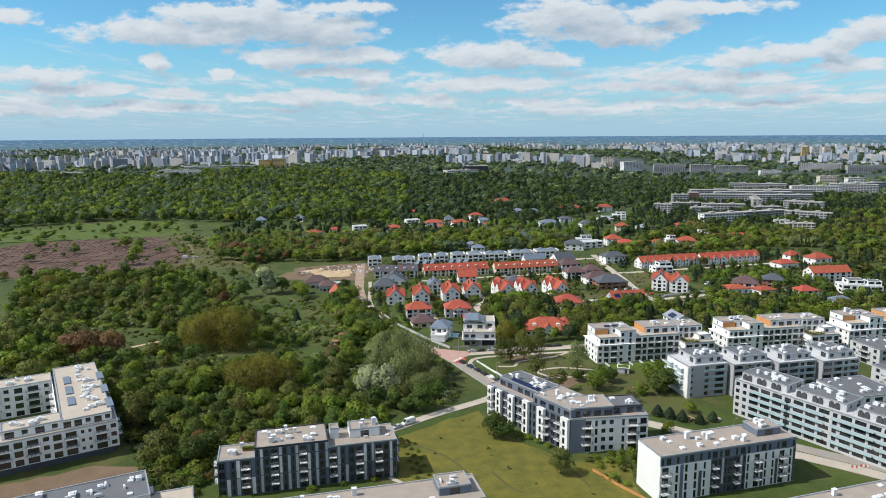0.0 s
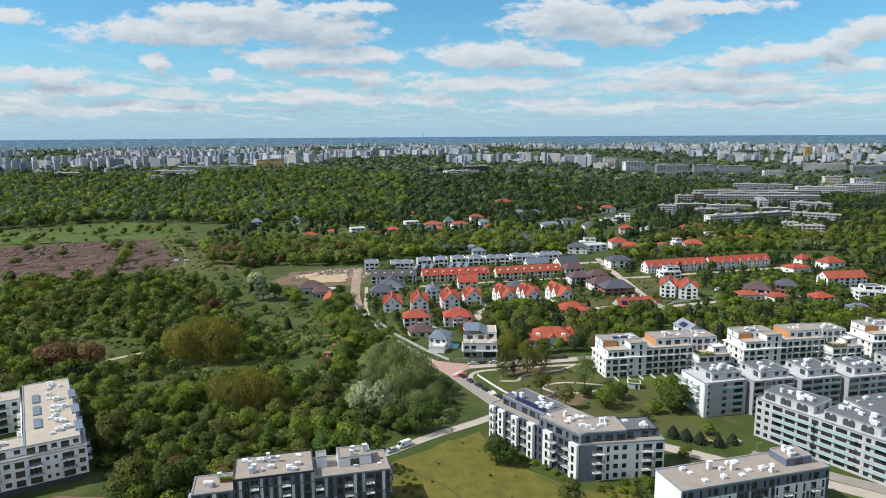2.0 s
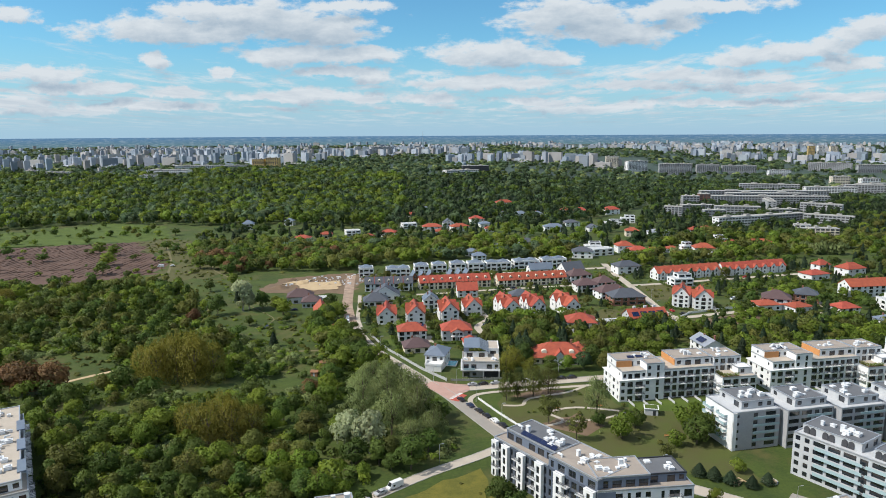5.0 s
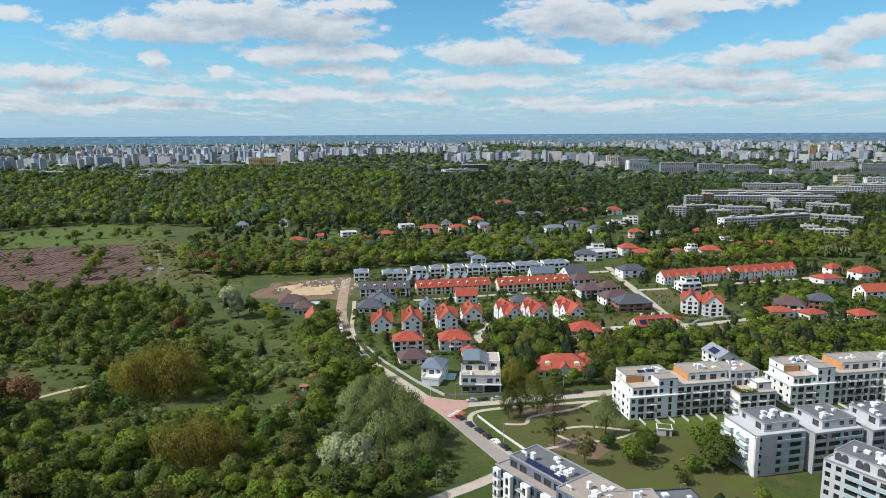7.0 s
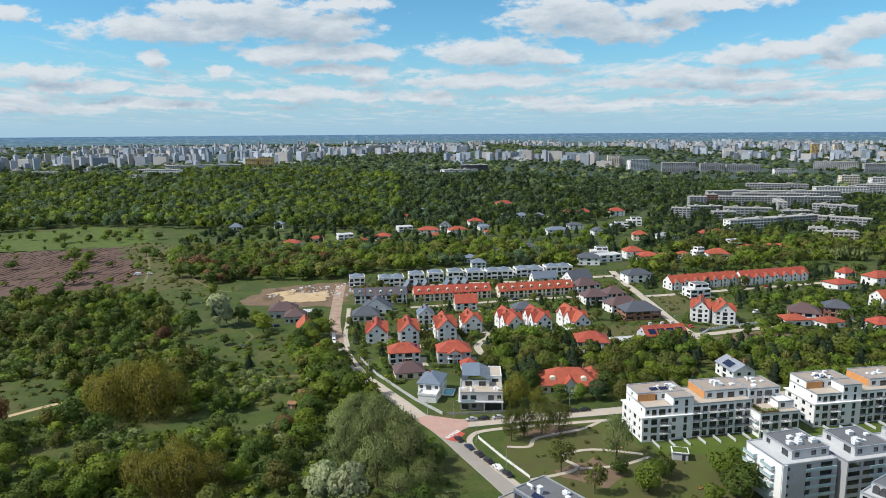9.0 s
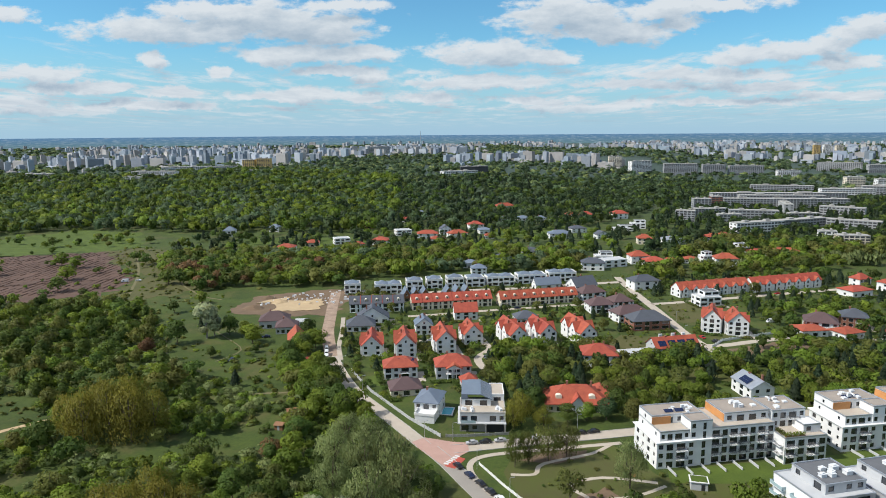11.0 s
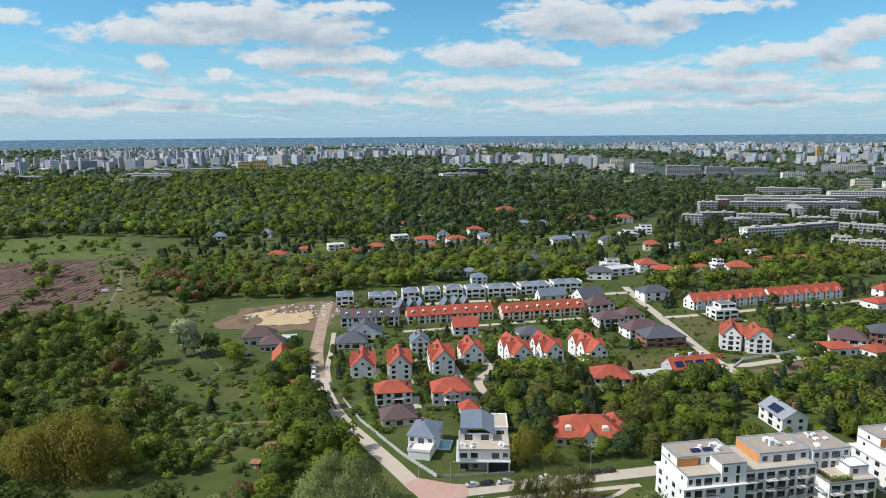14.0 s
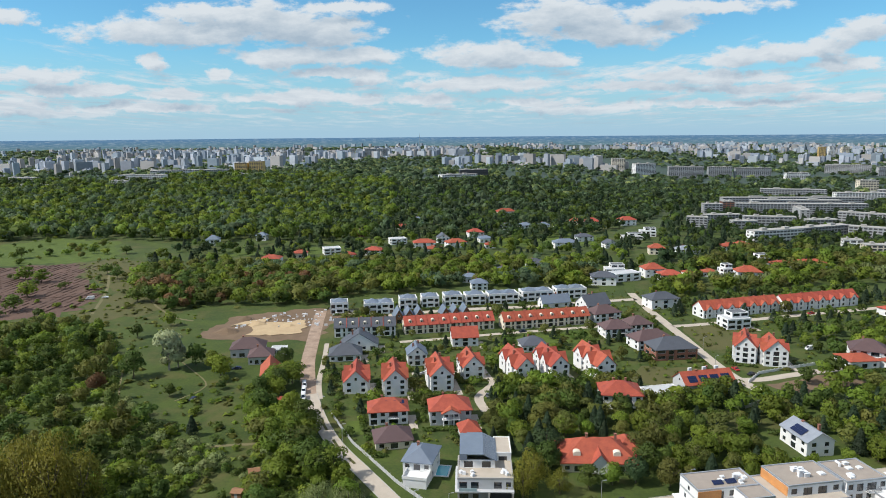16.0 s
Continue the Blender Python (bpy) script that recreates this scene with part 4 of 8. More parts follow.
# ---- apartment buildings ----
def apartment_a():
    t = thing("apartment_building", 22.1, 263.9, -54.3, "five-storey white and blue-grey apartment building with balconies beside the lawn", "apartment building", "apartment buildings")
    rnd = random.Random(1)
    keep(22.1, 263.9, -54.3, 45, 16, 3)
    keep(48.2, 227.6, 6, 30, 15, 3)
    block(t, 0, 0, 25, 16, 0, 4, 3.15, NAVY, {"F": "bf.fbFb.f", "L": "wbw"}, surface=GRAVEL)
    r = block(t, 3, 3, 25, 14.5, 12.6, 1, 3.2, BLUEGREY, {"F": "FF.FFF", "L": "F.f"}, surface=BITUMEN)
    vents(r, 2, 2, 20, 10, 15.9, 12, rnd)
    for i in range(7):
        solar_panel(r, pose(6 + i * 2.2, 0.6, 16.25, 28, 0, 0), 2, 1)
    block(t, 25, 0, 44.4, 15, 0, 4, 3.15, NAVY, {"F": "f.fbFbf.", "R": ""}, roof=False)
    r = block(t, 25, 0.3, 44.2, 14.5, 12.6, 1, 3.2, BLUEGREY, {"F": "fFFfF", "L": "F", "R": "wF"}, surface=GRAVEL)
    vents(r, 2, 2, 17, 12, 15.9, 9, rnd)
    for x0, x1 in ((0.2, 2.6), (5.0, 8.0), (12.3, 15.3), (20.5, 23.5), (28.5, 32.0), (40.4, 44.0)):
        block(t, x0, -1.3, x1, -0.05, 0, 4, 3.0 if x0 < 20 else 3.1, WHITE, {"F": "f"}, surface=PALE, rim=WHITE, high=0.3)
    # the wing beside the garden
    m = t.matrix_basis.inverted() @ pose(48.2, 227.6, 0, 0, 0, 6)
    block(t, 0, 0, 28.5, 14, 0, 4, 3.17, WHITE, {"F": "Fbfww.fbF", "R": "wbw"}, base=m, surface=GRAVEL,
          rows={"F": ["Fbfww.fbF", "Fbfww.fbF", "Fbfww.fbF", "Fbfww.fbF"]})
    part("cladding", Geo().box(-0.1, -0.12, 0, 5.2, -0.02, 12.6).mesh("cladding", BLUEGREY), t, m)
    r = block(t, 0.2, 1.6, 16, 13, 12.68, 1, 3.3, BLUEGREY, {"F": "FFFF", "R": "wF", "L": "F"}, base=m, surface=GRAVEL)
    vents(r, 2, 2, 14, 10, 15.9, 9, rnd)
    r = block(t, 16, 3, 27.5, 13, 12.6, 1, 2.7, BLUEGREY, {"F": "F.Fw", "R": "wF"}, base=m, surface=BITUMEN, rim=DARK)
    vents(r, 2, 2, 9, 8, 15.4, 4, rnd)


def crown_box(seed, x0, y0, z0, x1, y1, z1, n=420, size=0.16):
    """Leaf clumps that fill a clipped box, with their normals."""
    r = np.random.RandomState(seed)
    c = np.array((x0, y0, z0)) + r.rand(n, 3) * np.array((x1 - x0, y1 - y0, z1 - z0))
    up = np.stack([r.randn(n) * 0.7, r.randn(n) * 0.7, np.abs(r.randn(n)) + 0.3], 1)
    up /= np.linalg.norm(up, axis=1, keepdims=True)
    t1 = np.cross(up, r.randn(n, 3))
    t1 /= np.linalg.norm(t1, axis=1, keepdims=True)
    t2 = np.cross(up, t1)
    k = size * (0.6 + 0.8 * r.rand(n))[:, None]
    return np.stack([c - t1 * k - t2 * k, c + t1 * k - t2 * k, c + t2 * k * 1.4], 1).reshape(-1, 3), np.repeat(up, 3, axis=0)


def blanks(row, length):
    """The closed bays of a row, as stretches of the wall."""
    k, x, res = length / sum(BAYS[c][0] for c in row), 0.0, []
    for c in row:
        if c == ".":
            res.append((x + 0.1, x + BAYS[c][0] * k - 0.1))
        x += BAYS[c][0] * k
    return res


def banded_front(t, x0, row, length, z0, floors, fh, rnd):
    """Pale, white and blue-grey panels between the windows, two storeys at a time."""
    for a, b in blanks(row, length):
        for fl in range(0, floors, 2):
            n = min(2, floors - fl)
            tone = rnd.choice((WHITE, WHITE, PALE, BLUEGREY))
            part("cladding_panel", Geo().box(x0 + a, -0.08, z0 + fl * fh + 0.15, x0 + b, -0.02, z0 + (fl + n) * fh - 0.15).mesh("cladding_panel", tone), t)


def slate_building(x, y, turn, length, depth, label, seed, left=WHITE, steps=False):
    """Apartment building in dark slate cladding with white panels, terraces and a beige gravel roof."""
    t = thing("apartment_building", x, y, turn, label, "apartment building", "apartment buildings")
    rnd = random.Random(seed)
    keep(x, y, turn, length, depth, 3)
    if steps:
        rows = ("F.f.b.", "f.Fb.s.f.b.f.F.", "b.f.Fb.f.bF.f")
        r = block(t, 0, 0, 11.5, depth - 3, 0, 4, 3.0, SLATE, {"F": rows[0], "L": "wbw"}, surface=GRAVEL)
        vents(r, 2, 3, 10, depth - 5, 12.15, 4, rnd, ("stack", "low", "box"))
        r = block(t, 11.5, 0, 34.5, depth, 0, 5, 3.0, SLATE, {"F": rows[1], "L": "F", "R": "w"}, surface=GRAVEL, rim=DARK)
        vents(r, 2, 2, 20, depth - 2, 15.15, 15, rnd, ("stack", "low", "box", "stack"))
        r = block(t, 34.5, 0, length, depth - 1, 0, 4, 3.2, SLATE, {"F": rows[2], "R": "wbw"}, surface=GRAVEL)
        vents(r, 3, 3, 20, depth - 4, 12.95, 5, rnd)
        r2 = block(t, 42, 5, 52, depth - 2, 12.8, 1, 2.8, WHITE, {"F": "F", "R": "w"}, surface=GRAVEL)
        vents(r2, 1, 1, 9, 4, 15.75, 4, rnd, ("duct", "stack", "duct"))
        block(t, 35.5, 6, 38.5, 10, 12.8, 1, 3.4, WHITE, {}, surface=GRAVEL)
        for x0, row, wide, floors, fh in ((0, rows[0], 11.5, 4, 3.0), (11.5, rows[1], 23.0, 5, 3.0), (34.5, rows[2], length - 34.5, 4, 3.2)):
            banded_front(t, x0, row, wide, 0, floors, fh, rnd)
        part("roof_planter", Geo().box(7.5, 5.5, 12.15, 11.2, 6.5, 12.7).mesh("roof_planter", TIMBER), t)
        part("roof_planter_leaves", quads_mesh("roof_planter_leaves", *crown_box(3, 7.5, 5.4, 12.6, 11.2, 6.6, 13.6), LEAF["fresh"]), t, label="green shrubs in a roof planter")
    else:
        a, b = length * 0.36, length * 0.62
        rows = ("b.s.s.s.f.", "bf.fFb.f", "s.b.s.s.b.s.")
        for x0, x1, row, wall in ((0, a, rows[0], WHITE), (a, b, rows[1], SLATE), (b, length, rows[2], WHITE)):
            block(t, x0, 0, x1, depth, 0, 4, 3.0, wall, {"F": row, "L": "q.q" if x0 == 0 else "", "R": "wbw" if x1 == length else ""}, roof=False)
        for x0, x1, row in ((0, a, "fF.f.fF.f.f"), (a, b, "FfF.fF"), (b, length, "f.fFf.fF.f")):
            block(t, x0, 0.02, x1, depth - 0.02, 12, 1, 3.0, BLUEGREY, {"F": row, "L": "q." if x0 == 0 else "", "R": "wFw" if x1 == length else ""}, roof=False)
        r = flat_roof(t, pose(0, 0, 0), length, depth, 15.0, GRAVEL, STEEL)
        vents(r, 2, 2, length - 14, depth - 2, 15.15, 16, rnd, ("box", "low", "low", "stack"))
        r2 = block(t, length - 12, 4, length - 3, depth - 2, 15.1, 1, 2.2, BLUEGREY, {"F": "F", "R": "w"}, surface=GRAVEL)
        vents(r2, 1, 1, 8, 5, 17.35, 5, rnd, ("duct", "stack", "box"))
        part("cladding", Geo().box(-0.12, 0.2, 0, -0.02, depth - 0.2, 15.0).mesh("cladding", left), t)
        tone = random.Random(seed + 50)
        for x0, x1, row in ((0, a, rows[0]), (b, length, rows[2])):
            for k, (p, q) in enumerate(blanks(row, x1 - x0)):
                if k % 2:
                    part("cladding_panel", Geo().box(x0 + p, -0.08, 0.2, x0 + q, -0.02, tone.choice((11.8, 8.8))).mesh("cladding_panel", tone.choice((SLATE, BLUEGREY, SLATE))), t)
        for p, q in blanks(rows[1], b - a):
            part("cladding_panel", Geo().box(a + p, -0.08, 3.2, a + q, -0.02, 11.8).mesh("cladding_panel", PALE), t)
    return t


def white_building(x, y, turn, label, seed, length=61):
    """White terraced apartment building with orange set-back lofts."""
    t = thing("apartment_building", x, y, turn, label, "apartment building", "apartment buildings")
    rnd = random.Random(seed)
    keep(x, y, turn, length, 18, 3)
    # left body: three storeys, then set back
    block(t, 0, 0, 20, 17, 0, 3, 3.1, WHITE, {"F": "wFbw.s.", "L": "wqwq"}, roof=False, style="bars")
    part("cornice", Geo().box(-0.6, -0.6, 9.3, 20, 17.5, 9.6).mesh("cornice", WHITE), t)
    r = block(t, 1.2, 0.6, 12, 16.5, 9.6, 1, 3.1, WHITE, {"F": "wFbw", "L": "q.q"}, surface=PAVING)
    r = block(t, 1.2, 7.0, 20, 16.5, 12.7, 1, 3.0, WHITE, {"F": "FFw.F", "L": "q"}, surface=GRAVEL)
    vents(r, 4, 1.5, 17, 8, 15.85, 8, rnd)
    solar_panel(r, pose(6, 2, 16.0, 20, 0, 0), 3, 1)
    solar_panel(r, pose(10, 2, 16.0, 20, 0, 0), 3, 1)
    part("loft_front", Geo().box(1.25, 6.8, 12.75, 8.2, 6.98, 15.5).mesh("loft_front", ORANGE), t, label="orange wooden loft wall")
    r = block(t, 12, 0.3, 20, 6.95, 9.6, 2, 3.08, WHITE, {"F": "w.s.", "R": ""}, surface=GRAVEL)
    # middle
    block(t, 20, 0.8, 44, 17, 0, 4, 3.15, WHITE, {"F": "bFbbFbF"}, surface=PAVING)
    r = block(t, 27, 4.5, 44, 16.5, 12.6, 1, 3.1, WHITE, {"F": "wFFw", "L": "F"}, surface=GRAVEL)
    vents(r, 2, 2, 14, 9, 15.85, 7, rnd)
    part("loft_side", Geo().box(26.8, 4.6, 12.9, 26.98, 16.4, 15.6).mesh("loft_side", ORANGE), t, label="orange wooden loft wall")
    # right, stepped towards the garden
    block(t, 44, -5, length - 1, 17, 0, 3, 3.1, WHITE, {"F": "bFbF", "L": "b", "R": "wbww"}, surface=PAVING)
    r = block(t, 45, 4, length - 3, 16, 9.3, 2, 3.05, WHITE, {"F": "wFbw", "L": "w.w", "R": "wFw"}, surface=GRAVEL)
    vents(r, 2, 2, 10, 10, 15.55, 6, rnd)
    r = block(t, 53, -2, length - 1.5, 3.95, 9.3, 1, 2.8, WHITE, {"F": "w.", "R": "w"}, surface=WHITE)
    # garden walls
    for i in range(7):
        part("garden_wall", Geo().box(4 + i * 6, -6.0, 0, 4.2 + i * 6, -0.1, 1.0).mesh("garden_wall", PALE), t)
    part("planter", Geo().box(44.6, -4.6, 9.45, 52, -3.8, 9.95).mesh("planter", TIMBER), t)
    part("planter_leaves", quads_mesh("planter_leaves", *crown_box(seed, 44.5, -4.8, 9.9, 52.1, -3.6, 11.2), LEAF["fresh"]), t, label="terrace hedge in full leaf")
    part("planter_leaves", quads_mesh("planter_leaves", *crown_box(seed + 1, 44.6, -3.6, 9.5, 45.8, 2.0, 10.9), LEAF["olive"]), t, label="terrace shrubs in spring leaf")
    return t


def grey_unit(x, y, turn, label, seed, first):
    """One unit of the grey stone-clad apartment row with a set-back upper storey."""
    t = thing("apartment_building", x, y, turn, label, "apartment building", "grey apartment row")
    rnd = random.Random(seed)
    keep(x, y, turn, 19, 18, 3)
    block(t, 0, 0, 18.9, 17, 0, 5, 2.8, STONE, {"F": "q.wo" if first else "oowo", "L": "bfbf" if first else "", "R": "wbw"}, style="glass", surface=PALE, rim=STEEL)
    if first:
        part("cladding", Geo().box(-0.12, 0.4, 0, -0.02, 16.6, 14.0).mesh("cladding", WHITE), t)
        part("corner_pier", Geo().box(-0.3, -0.3, 0, 1.2, -0.02, 14.2).mesh("corner_pier", WHITE), t)
    r = block(t, 4.8, 2.6, 18.0, 15.6, 14.0, 1, 2.7, PALE, {"F": "w.ww", "L": "w.F", "R": "w"}, surface=BITUMEN, rim=STEEL)
    vents(r, 2, 2, 11, 11, 16.85, 7, rnd, ("box", "low", "box"))
    part("balcony_band", Geo().box(8, -0.35, 3.0, 18.7, -0.12, 3.9).box(8, -0.35, 5.75, 18.7, -0.12, 6.65).box(8, -0.35, 8.5, 18.7, -0.12, 9.4).box(8, -0.35, 11.3, 18.7, -0.12, 12.2).mesh("balcony_band", AQUA), t)


def arch_mesh():
    def make():
        g = Geo()
        pts = [(-0.9, 0)] + [(0.9 * math.cos(radians(180 - a)), 1.5 + 0.9 * math.sin(radians(a))) for a in range(0, 181, 30)] + [(0.9, 0)]
        ring = [(x, z) for x, z in pts]
        n = len(ring)
        g.v = [(x, 0.0, z) for x, z in ring] + [(x, 0.3, z) for x, z in ring]
        g.f = [tuple(range(n)), tuple(reversed(range(n, 2 * n)))] + [(i, n + i, n + (i + 1) % n, (i + 1) % n) for i in range(n)]
        g.m = [0] * len(g.f)
        return g.mesh("arched_window", FRAME)
    return cached("arch", make)


def long_building():
    """Long pale apartment building with bands of greenish glass balconies and set-back top storeys."""
    t = thing("apartment_building", 121.0, 261.0, -57.5, "long pale grey apartment building with greenish glass balcony bands", "apartment building", "apartment buildings")
    rnd = random.Random(9)
    keep(121, 261, -57.5, 84, 20, 3)
    block(t, 0, 0, 84, 15.5, 0, 5, 2.9, PALE, {"F": "ww" + "oooFooowooooFoooww", "L": "wFw"}, style="glass", surface=PALE, rim=STEEL)
    for k, (a, b) in enumerate(((7.5, 22), (23, 36), (38.5, 53), (54, 67))):
        for fl in range(1, 5):
            part("balcony_band", Geo().box(a, -0.9, 2.9 * fl - 0.1, b, -0.75, 2.9 * fl + 0.95).box(a, -0.75, 2.9 * fl - 0.1, b, -0.02, 2.9 * fl + 0.1).mesh("balcony_band", AQUA), t)
    for k in range(4):
        x = 1.5 + k * 22
        r = block(t, x, 2.6, x + 18.5, 14.6, 14.5, 1, 2.8, PALE, {"R": "wF"}, surface=BITUMEN, rim=STEEL, high=0.3)
        vents(r, 2, 2, 16, 10, 17.45, 8, rnd, ("box", "low", "box", "stack"))
        for i in range(9):
            if i % 3 != 2:
                part("arched_window", arch_mesh(), t, pose(x + 1.4 + i * 2.0, 2.32, 14.75))
        for i in range(3):
            part("arched_window", arch_mesh(), t, pose(x - 0.28, 13 - i * 4.0, 14.75, 0, 0, -90))


def court_building():
    """White apartment building round a green court, with a beige roof."""
    t = thing("apartment_building", -176, 197.5, 31, "white four-storey apartment building round a green court, beige roof", "apartment building", "apartment buildings")
    rnd = random.Random(12)
    keep(-176, 197.5, 31, 72, 75, 2)
    part("plinth", Geo().box(0.2, 0.4, 0, 70, 16, 2.4).mesh("plinth", SLATE), t)
    block(t, 0, 0, 34, 12, 2.4, 3, 3.1, WHITE, {"F": "bwFbwFbw.s"}, surface=PAVING)
    part("cladding", Geo().box(27, -0.4, 2.4, 34, -0.02, 12.6).mesh("cladding", PALE), t)
    r = block(t, 34, -0.3, 71.5, 13, 2.4, 3, 3.1, WHITE, {"F": "bFbwFbqqbw", "R": "wbwbw"}, surface=PAVING)
    r = block(t, 54, 2.0, 70, 66, 11.7, 1, 2.8, WHITE, {"F": "FFwFw", "R": "wFwwFwwFwwFwwFw", "L": "wwFwwFwwFwwFww"}, surface=PAVING)
    vents(r, 8, 3, 13, 60, 14.65, 30, rnd, ("box", "low", "duct", "box"))
    for i in range(3):
        part("skylight", Geo().box(0, 0, 0, 2.4, 9, 0.5).mesh("skylight", BLUETILE), r, pose(3, 14 + i * 13, 14.65))
        part("skylight", Geo().box(0, 0, 0, 2.4, 9, 0.5).mesh("skylight", BLUETILE), r, pose(15, 5 + i * 17, 14.65))
    block(t, 53, 13.2, 71, 66, 0, 4, 2.9, WHITE, {"L": "wbwbwFwbwbw", "R": "wbwwbwwbwwbw"}, roof=False)
    r = block(t, 36, 2.5, 54, 11.5, 11.7, 1, 2.8, WHITE, {"F": "FwFw"}, surface=PAVING)
    vents(r, 1, 1, 13, 8, 14.65, 7, rnd)
    r = block(t, 0, 56, 53, 67, 0, 4, 3.2, WHITE, {"F": "bwbwbwbwFbw", "R": "wbw"}, surface=PAVING)
    vents(r, 3, 2, 46, 9, 12.95, 16, rnd)
    part("walkway", Geo().box(26, 24, 0.05, 28, 56, 0.12).box(14, 38, 0.05, 46, 39.8, 0.13).mesh("walkway", PAVING), t)


def roof_block(x, y, turn, a, b, floors, label, seed, wall, surface, rim=STEEL, n=10, rows="wbwwFbwwbw"):
    t = thing("apartment_building", x, y, turn, label, "apartment building", "apartment buildings")
    rnd = random.Random(seed)
    keep(x, y, turn, a, b, 2)
    r = block(t, 0, 0, a, b, 0, floors, 3.0, wall, {"F": rows, "R": "wbw", "L": "wbw"}, surface=surface, rim=rim)
    vents(r, 2, 2, a - 2, b - 2, floors * 3.0 + 0.15, n, rnd, ("box", "low", "low", "box", "duct"))
    return t


apartment_a()
slate_building(68.8, 193.7, 14.7, 50, 13, "slate and white panelled apartment building with a beige gravel roof", 3)
slate_building(-68.4, 200.2, 13, 57, 14, "dark slate apartment building with stepped terraces and white roof stacks", 5, steps=True)
slate_building(97, 155, 16, 62, 14, "apartment building with a wide beige gravel roof", 7)
slate_building(-40, 159, 13.3, 55, 13.5, "apartment building with a beige gravel roof and white roof stacks", 8)
white_building(80.4, 323.0, 9, "white terraced apartment building with orange lofts and garden plots", 21)
FINE[0] = False
white_building(149.5, 333.5, 9, "white terraced apartment building with orange lofts beside the garden", 22)
white_building(218.5, 344, 9, "white terraced apartment building with orange lofts at the row's end", 23)
FINE[0] = False
for i in range(4):
    grey_unit(108.3 + 20.2 * i, 277.2 + 1.6 * i, 12, "grey stone-clad apartment house with a white set-back top storey", 30 + i, i == 0)
long_building()
FINE[0] = False
roof_block(161, 246, 12, 22, 20, 4, "pale apartment house with a grey felt roof and white upper walls", 41, WHITE, BITUMEN, rows="wwbww")
roof_block(196, 262, 12, 26, 22, 4, "pale grey stone apartment house with a grey roof", 42, PALE, BITUMEN, rows="wwbww")
roof_block(214, 312, 12, 30, 18, 3, "grey apartment house with greenish balconies", 43, PALE, BITUMEN, rows="wwbww")
court_building()
roof_block(-117, 163, 27, 40, 16, 4, "low apartment building with a dark felt roof and steel parapet", 44, PALE, BITUMEN, n=26)
roof_block(-84, 172, 20, 17, 14, 3, "apartment building wing with a worn beige roof", 45, PALE, PAVING, n=5, rows="wwbw")
roof_block(-140, 168, 27, 16, 13, 4, "apartment building end with a dark felt roof", 46, PALE, BITUMEN, n=4, rows="wwbw")


# ---- houses ----
def sloped(g, a, b, c, d, t=0.22, mi=0):
    """A roof slab over the four points, counterclockwise from above."""
    g.hexa([a, b, c, d, *[(p[0], p[1], p[2] + t) for p in (a, b, c, d)]], mi)


def gable_roof(w, d, eave, ridge, along, material, out=0.5, name="roof"):
    """along: 'y' ridge runs away from the front, 'x' along it."""
    def make():
        g = Geo()
        if along == "y":
            k = (ridge - eave) / (w / 2)
            lo = eave - out * k
            sloped(g, (-out, -out, lo), (w / 2, -out, ridge), (w / 2, d + out, ridge), (-out, d + out, lo))
            sloped(g, (w / 2, -out, ridge), (w + out, -out, lo), (w + out, d + out, lo), (w / 2, d + out, ridge))
        else:
            k = (ridge - eave) / (d / 2)
            lo = eave - out * k
            sloped(g, (-out, -out, lo), (w + out, -out, lo), (w + out, d / 2, ridge), (-out, d / 2, ridge))
            sloped(g, (-out, d / 2, ridge), (w + out, d / 2, ridge), (w + out, d + out, lo), (-out, d + out, lo))
        return g.mesh(name, material)
    return cached(("gable", round(w, 1), round(d, 1), eave, ridge, along, material.name, name), make)


def hip_roof(w, d, eave, ridge, material, out=0.6):
    def make():
        g = Geo()
        x0, y0, x1, y1 = -out, -out, w + out, d + out
        h = min(w, d) / 2 + out
        if w > d:
            ra, rb = (x0 + h, d / 2, ridge), (x1 - h, d / 2, ridge)
        else:
            ra, rb = (w / 2, y0 + h, ridge), (w / 2, y1 - h, ridge)
        lo = eave - 0.15
        e = [(x0, y0, eave + .1), (x1, y0, eave + .1), (x1, y1, eave + .1), (x0, y1, eave + .1)]
        f = [(x, y, lo) for x, y, _ in e]
        if w > d:
            g.poly((e[0], e[1], rb, ra)).poly((e[1], e[2], rb)).poly((e[2], e[3], ra, rb)).poly((e[3], e[0], ra))
        else:
            g.poly((e[0], e[1], ra)).poly((e[1], e[2], rb, ra)).poly((e[2], e[3], rb)).poly((e[3], e[0], ra, rb))
        for i in range(4):
            j = (i + 1) % 4
            g.poly((f[i], f[j], e[j], e[i]))
        g.poly(f[::-1])
        return g.mesh("roof", material)
    return cached(("hip", round(w, 1), round(d, 1), eave, ridge, material.name), make)


def gable_end(g, m, w, z, ridge, t=0.35):
    """The triangle of wall under a gable, facing -y at m."""
    a, b, c = Vector((0, 0, z)), Vector((w, 0, z)), Vector((w / 2, 0, ridge - 0.03))
    n = len(g.v)
    s = Vector((0, t, 0))
    g.v += [tuple(m @ p) for p in (a, b, c, a + s, b + s, c + s)]
    g.f += [(n, n + 1, n + 2), (n + 5, n + 4, n + 3), (n, n + 3, n + 4, n + 1), (n + 1, n + 4, n + 5, n + 2), (n + 2, n + 5, n + 3, n)]
    g.m += [0] * 5


def chimney(parent, x, y, z, h=1.6, material=None):
    me = cached(("chim", h, (material or BRICK).name), lambda: Geo().box(-0.4, -0.4, -1, 0.4, 0.4, h).box(-0.5, -0.5, h, 0.5, 0.5, h + 0.12).mesh("chimney", material or BRICK))
    part("chimney", me, parent, pose(x, y, z))


